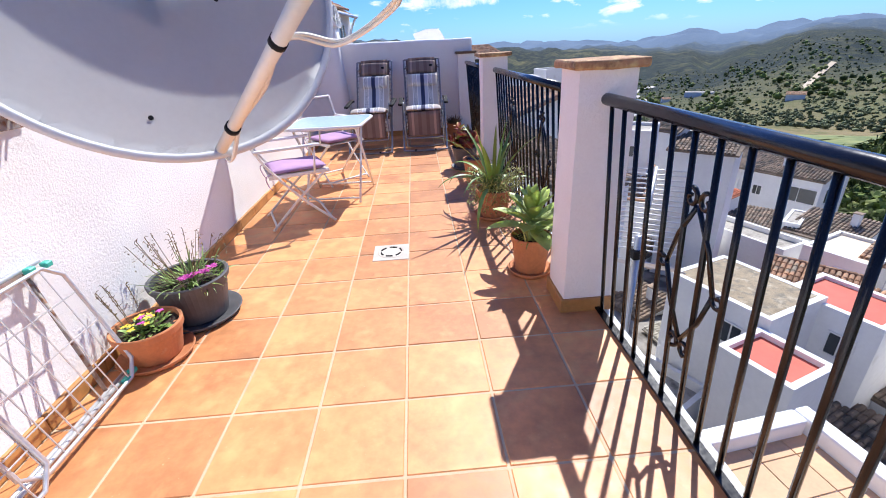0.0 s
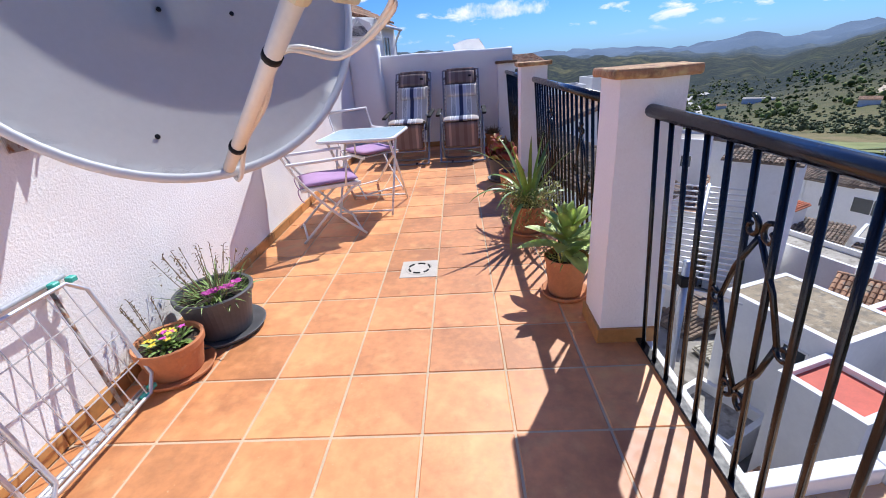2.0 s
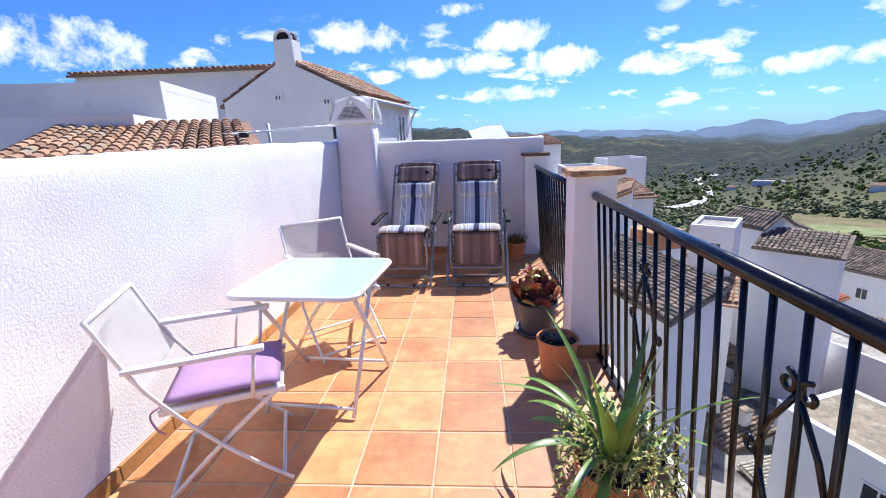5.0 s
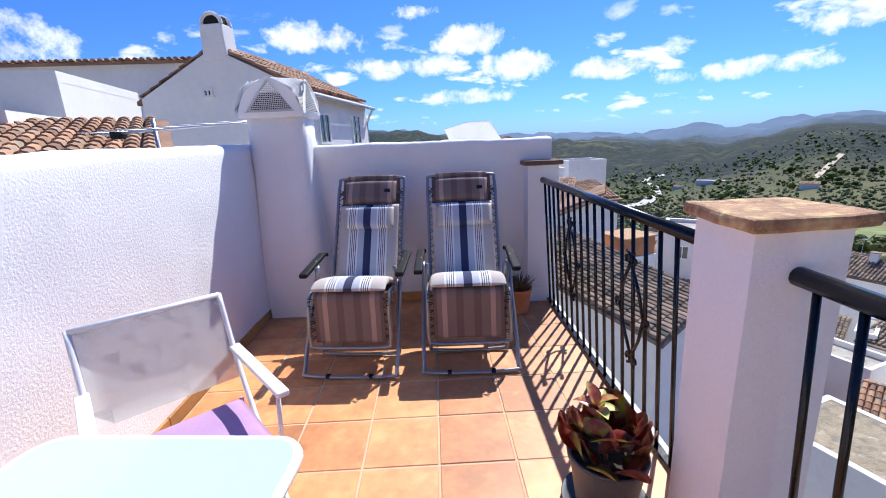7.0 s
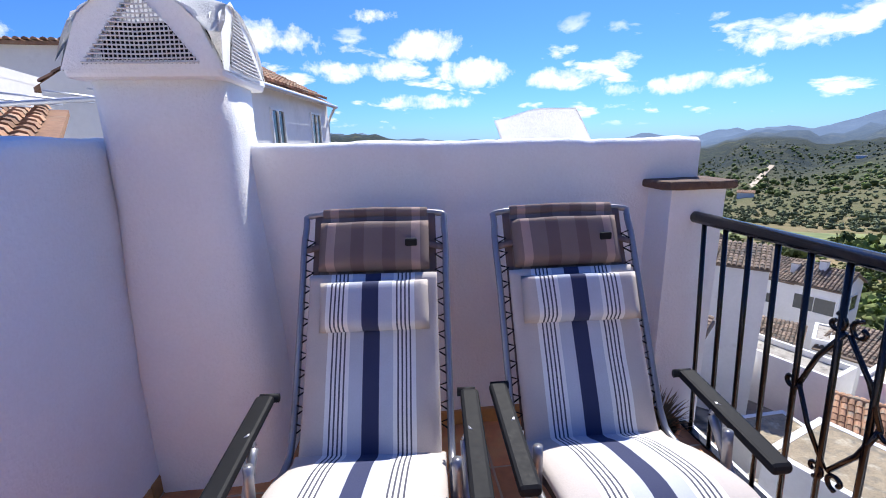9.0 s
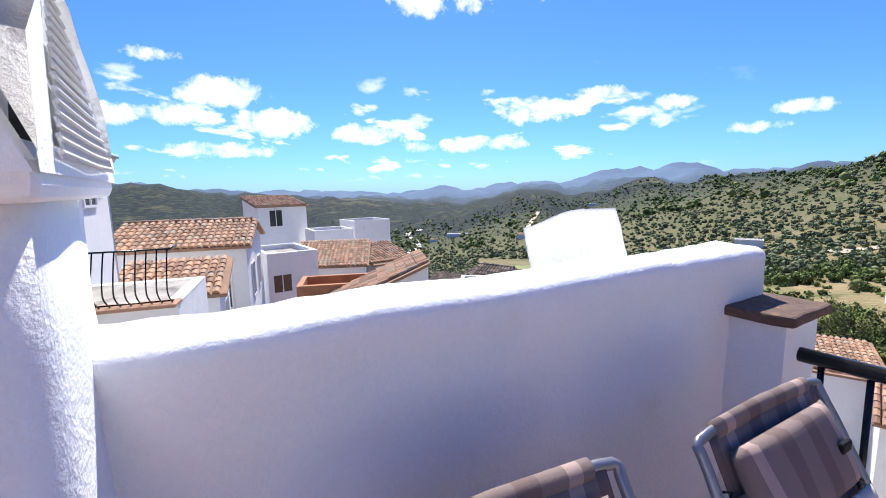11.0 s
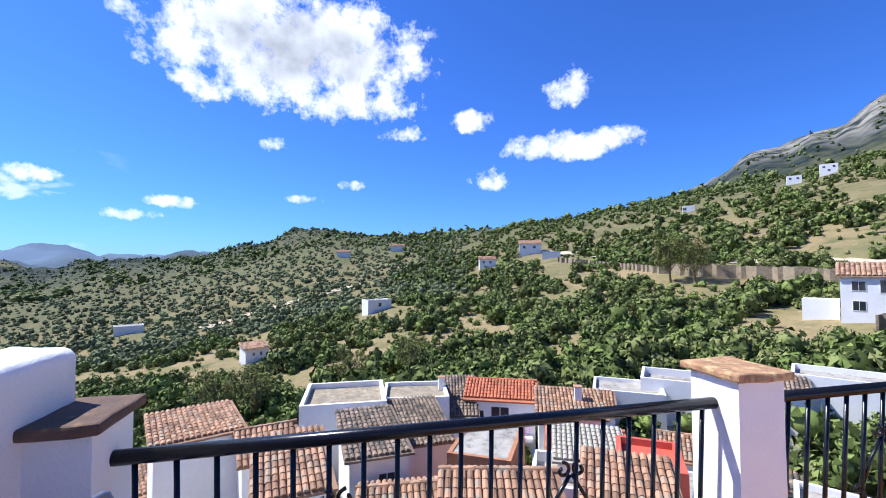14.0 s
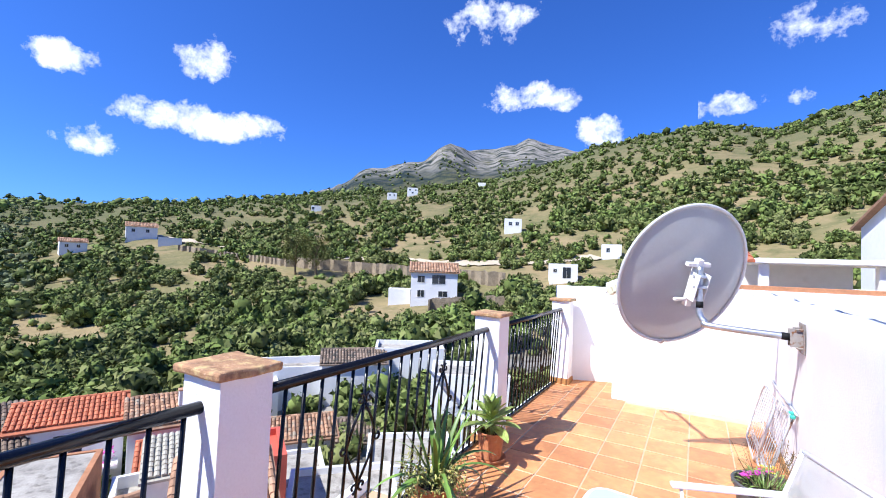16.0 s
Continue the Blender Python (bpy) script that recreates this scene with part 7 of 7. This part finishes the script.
def scatter(name, n, az0, az1, r0, r1, lumps, leaves, size, mat, label, hmin, hmax, seed, thin=0.0, keep_field=True):
    rng = np.random.default_rng(seed)
    temps = [crown_template(rng, lumps, leaves, size) for _ in range(7)]
    V, F, off, made, tries = [], [], 0, 0, 0
    while made < n and tries < n * 6:
        tries += 1
        az = rng.uniform(az0, az1)
        r = math.exp(rng.uniform(math.log(r0), math.log(r1)))
        x, y = polar(az, r)
        q = noise.noise(Vector((x, y, 0)) / (14 + r * 0.05)) + 0.5 * noise.noise(Vector((x, y, 7)) / 6)
        if q < thin:
            continue
        if any((x - k[0]) ** 2 + (y - k[1]) ** 2 < 55 or (abs(math.degrees(math.atan2(x - EYE.x, y - EYE.y) - math.atan2(k[0] - EYE.x, k[1] - EYE.y))) < 300 / k[3] and k[3] * 0.86 < r < k[3]) for k in KEEP):
            continue
        if 115 < az < 172 and 0.93 < r / ROAD_R[int(az) - 115] < 1.06:
            continue
        z = ground_z(x, y)
        el = math.degrees(math.atan2(z - EYE.z, r))
        if keep_field and 36 < az < 58 and -12.3 < el < -9.6:
            continue
        s = rng.uniform(hmin, hmax) * (1.35 if rng.random() < 0.12 else 1.0)
        tv, tf = temps[rng.integers(7)]
        a = rng.uniform(0, 2 * np.pi)
        c, sn = math.cos(a), math.sin(a)
        rot = np.array([[c, -sn, 0], [sn, c, 0], [0, 0, rng.uniform(0.8, 1.25)]])
        V.append(tv @ rot.T * s + np.array([x, y, z - 0.25 * s]))
        F.append(tf + off)
        off += len(tv)
        made += 1
    mesh_from_arrays(name, np.concatenate(V), np.concatenate(F), mat, label, "trees")


ROAD_R = [on_slope(a + 0.5, -1.5)[3] for a in range(115, 173)]
BUSH = material("dusty_green_foliage", (0.125, 0.165, 0.042), 0.85, var=0.6, scale=0.05, fine=0.7, bump=0, island=0.8, second=(0.20, 0.21, 0.075), patch=0.48, spec=0.15)
OLIVE = material("grey_olive_foliage", (0.135, 0.155, 0.075), 0.85, var=0.45, scale=0.03, fine=0.5, bump=0, island=0.7, spec=0.15)
scatter("hillside_trees", 2300, 55, 212, 46, 160, 5, 58, 0.15, BUSH, "dense green bushes and small trees on the near slope", 1.2, 2.5, 1, -0.07)
scatter("lower_scrub", 260, 100, 175, 27, 46, 5, 26, 0.2, BUSH, "bushes between the lowest houses", 0.7, 1.5, 12, -0.3)
scatter("hillside_scrub", 3600, 40, 212, 44, 200, 1, 16, 0.34, BUSH, "low scrub between the trees", 0.45, 1.1, 2, -0.6)
scatter("upper_woods", 4300, 97, 215, 140, 520, 3, 16, 0.27, BUSH, "woods and groves on the upper slopes", 1.5, 3.0, 3, -0.22)
scatter("olive_groves", 13500, -6, 106, 150, 1200, 1, 16, 0.34, OLIVE, "olive groves on the far slopes", 1.1, 2.0, 4, -0.8)
scatter("field_hedge", 70, 41, 54, 140, 156, 3, 16, 0.3, BUSH, "hedge of bushy trees across the field", 1.5, 2.8, 9, -2, False)
scatter("lower_slope_scrub", 900, 18, 62, 55, 120, 3, 14, 0.3, BUSH, "bushes on the slope under the village", 0.8, 1.9, 10, -0.35)
scatter("far_woods", 3000, 20, 215, 450, 1100, 1, 6, 0.5, BUSH, "far woods along the skyline", 2.2, 4.5, 5, -0.2)


def tall_tree(az, el, height, label, seed):
    rng = np.random.default_rng(seed)
    x, y, z, r = on_slope(az, el)
    e = thing("tree", label, "tree", pose(x, y, z - 0.3))
    BARK = DRY
    part("trunk", tubed(smooth_line([(0, 0, 0), (0.2, 0.1, height * 0.3), (0.1, -0.1, height * 0.75)], 4), [0.32 - 0.022 * k for k in range(9)], 8), BARK, e, smooth=True)
    tips = []
    for k in range(12):
        a = k * 2.4
        h0 = height * (0.18 + 0.045 * k)
        tip = Vector((math.cos(a) * height * 0.3 * rng.uniform(0.7, 1.1), math.sin(a) * height * 0.3 * rng.uniform(0.7, 1.1), h0 + height * 0.28))
        bm = tubed([(0.1, 0, h0), tip * 0.5 + Vector((0, 0, h0 * 0.5)), tip], [0.12, 0.08, 0.03], 5)
        part("limb", bm, BARK, e)
        tips += [tip, tip * 0.7 + Vector((0, 0, h0 * 0.3))]
    bm = bmesh.new()
    tips += [Vector((0, 0, height * 0.9)), Vector((0.3, 0.3, height * 0.75))]
    for t in tips:
        rad = height * 0.13
        for k in range(70):
            d = Vector(rng.normal(size=3)).normalized() * rad * rng.uniform(0.3, 1.15)
            leaf(bm, t + d, rng.uniform(0, 360), rng.uniform(-70, 40), height * 0.045, height * 0.022, 40, 0.2, 2)
    tagged(part("crown", bm, TALL_LEAF, e), kind="stuff")


TALL_LEAF = material("yellow_green_foliage", (0.15, 0.155, 0.05), 0.85, var=0.4, scale=0.3, fine=2, bump=0, island=0.7, spec=0.15)
tall_tree(130.9, -2.2, 11.5, "tall loose yellow-green tree by the stone wall", 1)
tall_tree(133.4, -2.4, 11.0, "tall loose yellow-green tree by the stone wall", 2)
tall_tree(75.5, -18.5, 7.5, "tall bare-twigged tree below the slope", 3)
tall_tree(80, -18.0, 7.0, "tall bare-twigged tree below the slope", 4)
tall_tree(91, -16.0, 6.0, "tall yellow-green tree below the slope", 5)
tall_tree(99, -15.0, 6.5, "tall yellow-green tree below the slope", 6)


def radio_mast():
    x, y, z, r = on_slope(115.0, 5.6)
    bm = tubed([(0, 0, 0), (0, 0, 20)], 0.5, 8)
    ob = part("radio_mast", bm, STEEL)
    ob.matrix_world = pose(x, y, z)
    tagged(ob, "slim grey radio mast on the ridge", "mast")


radio_mast()
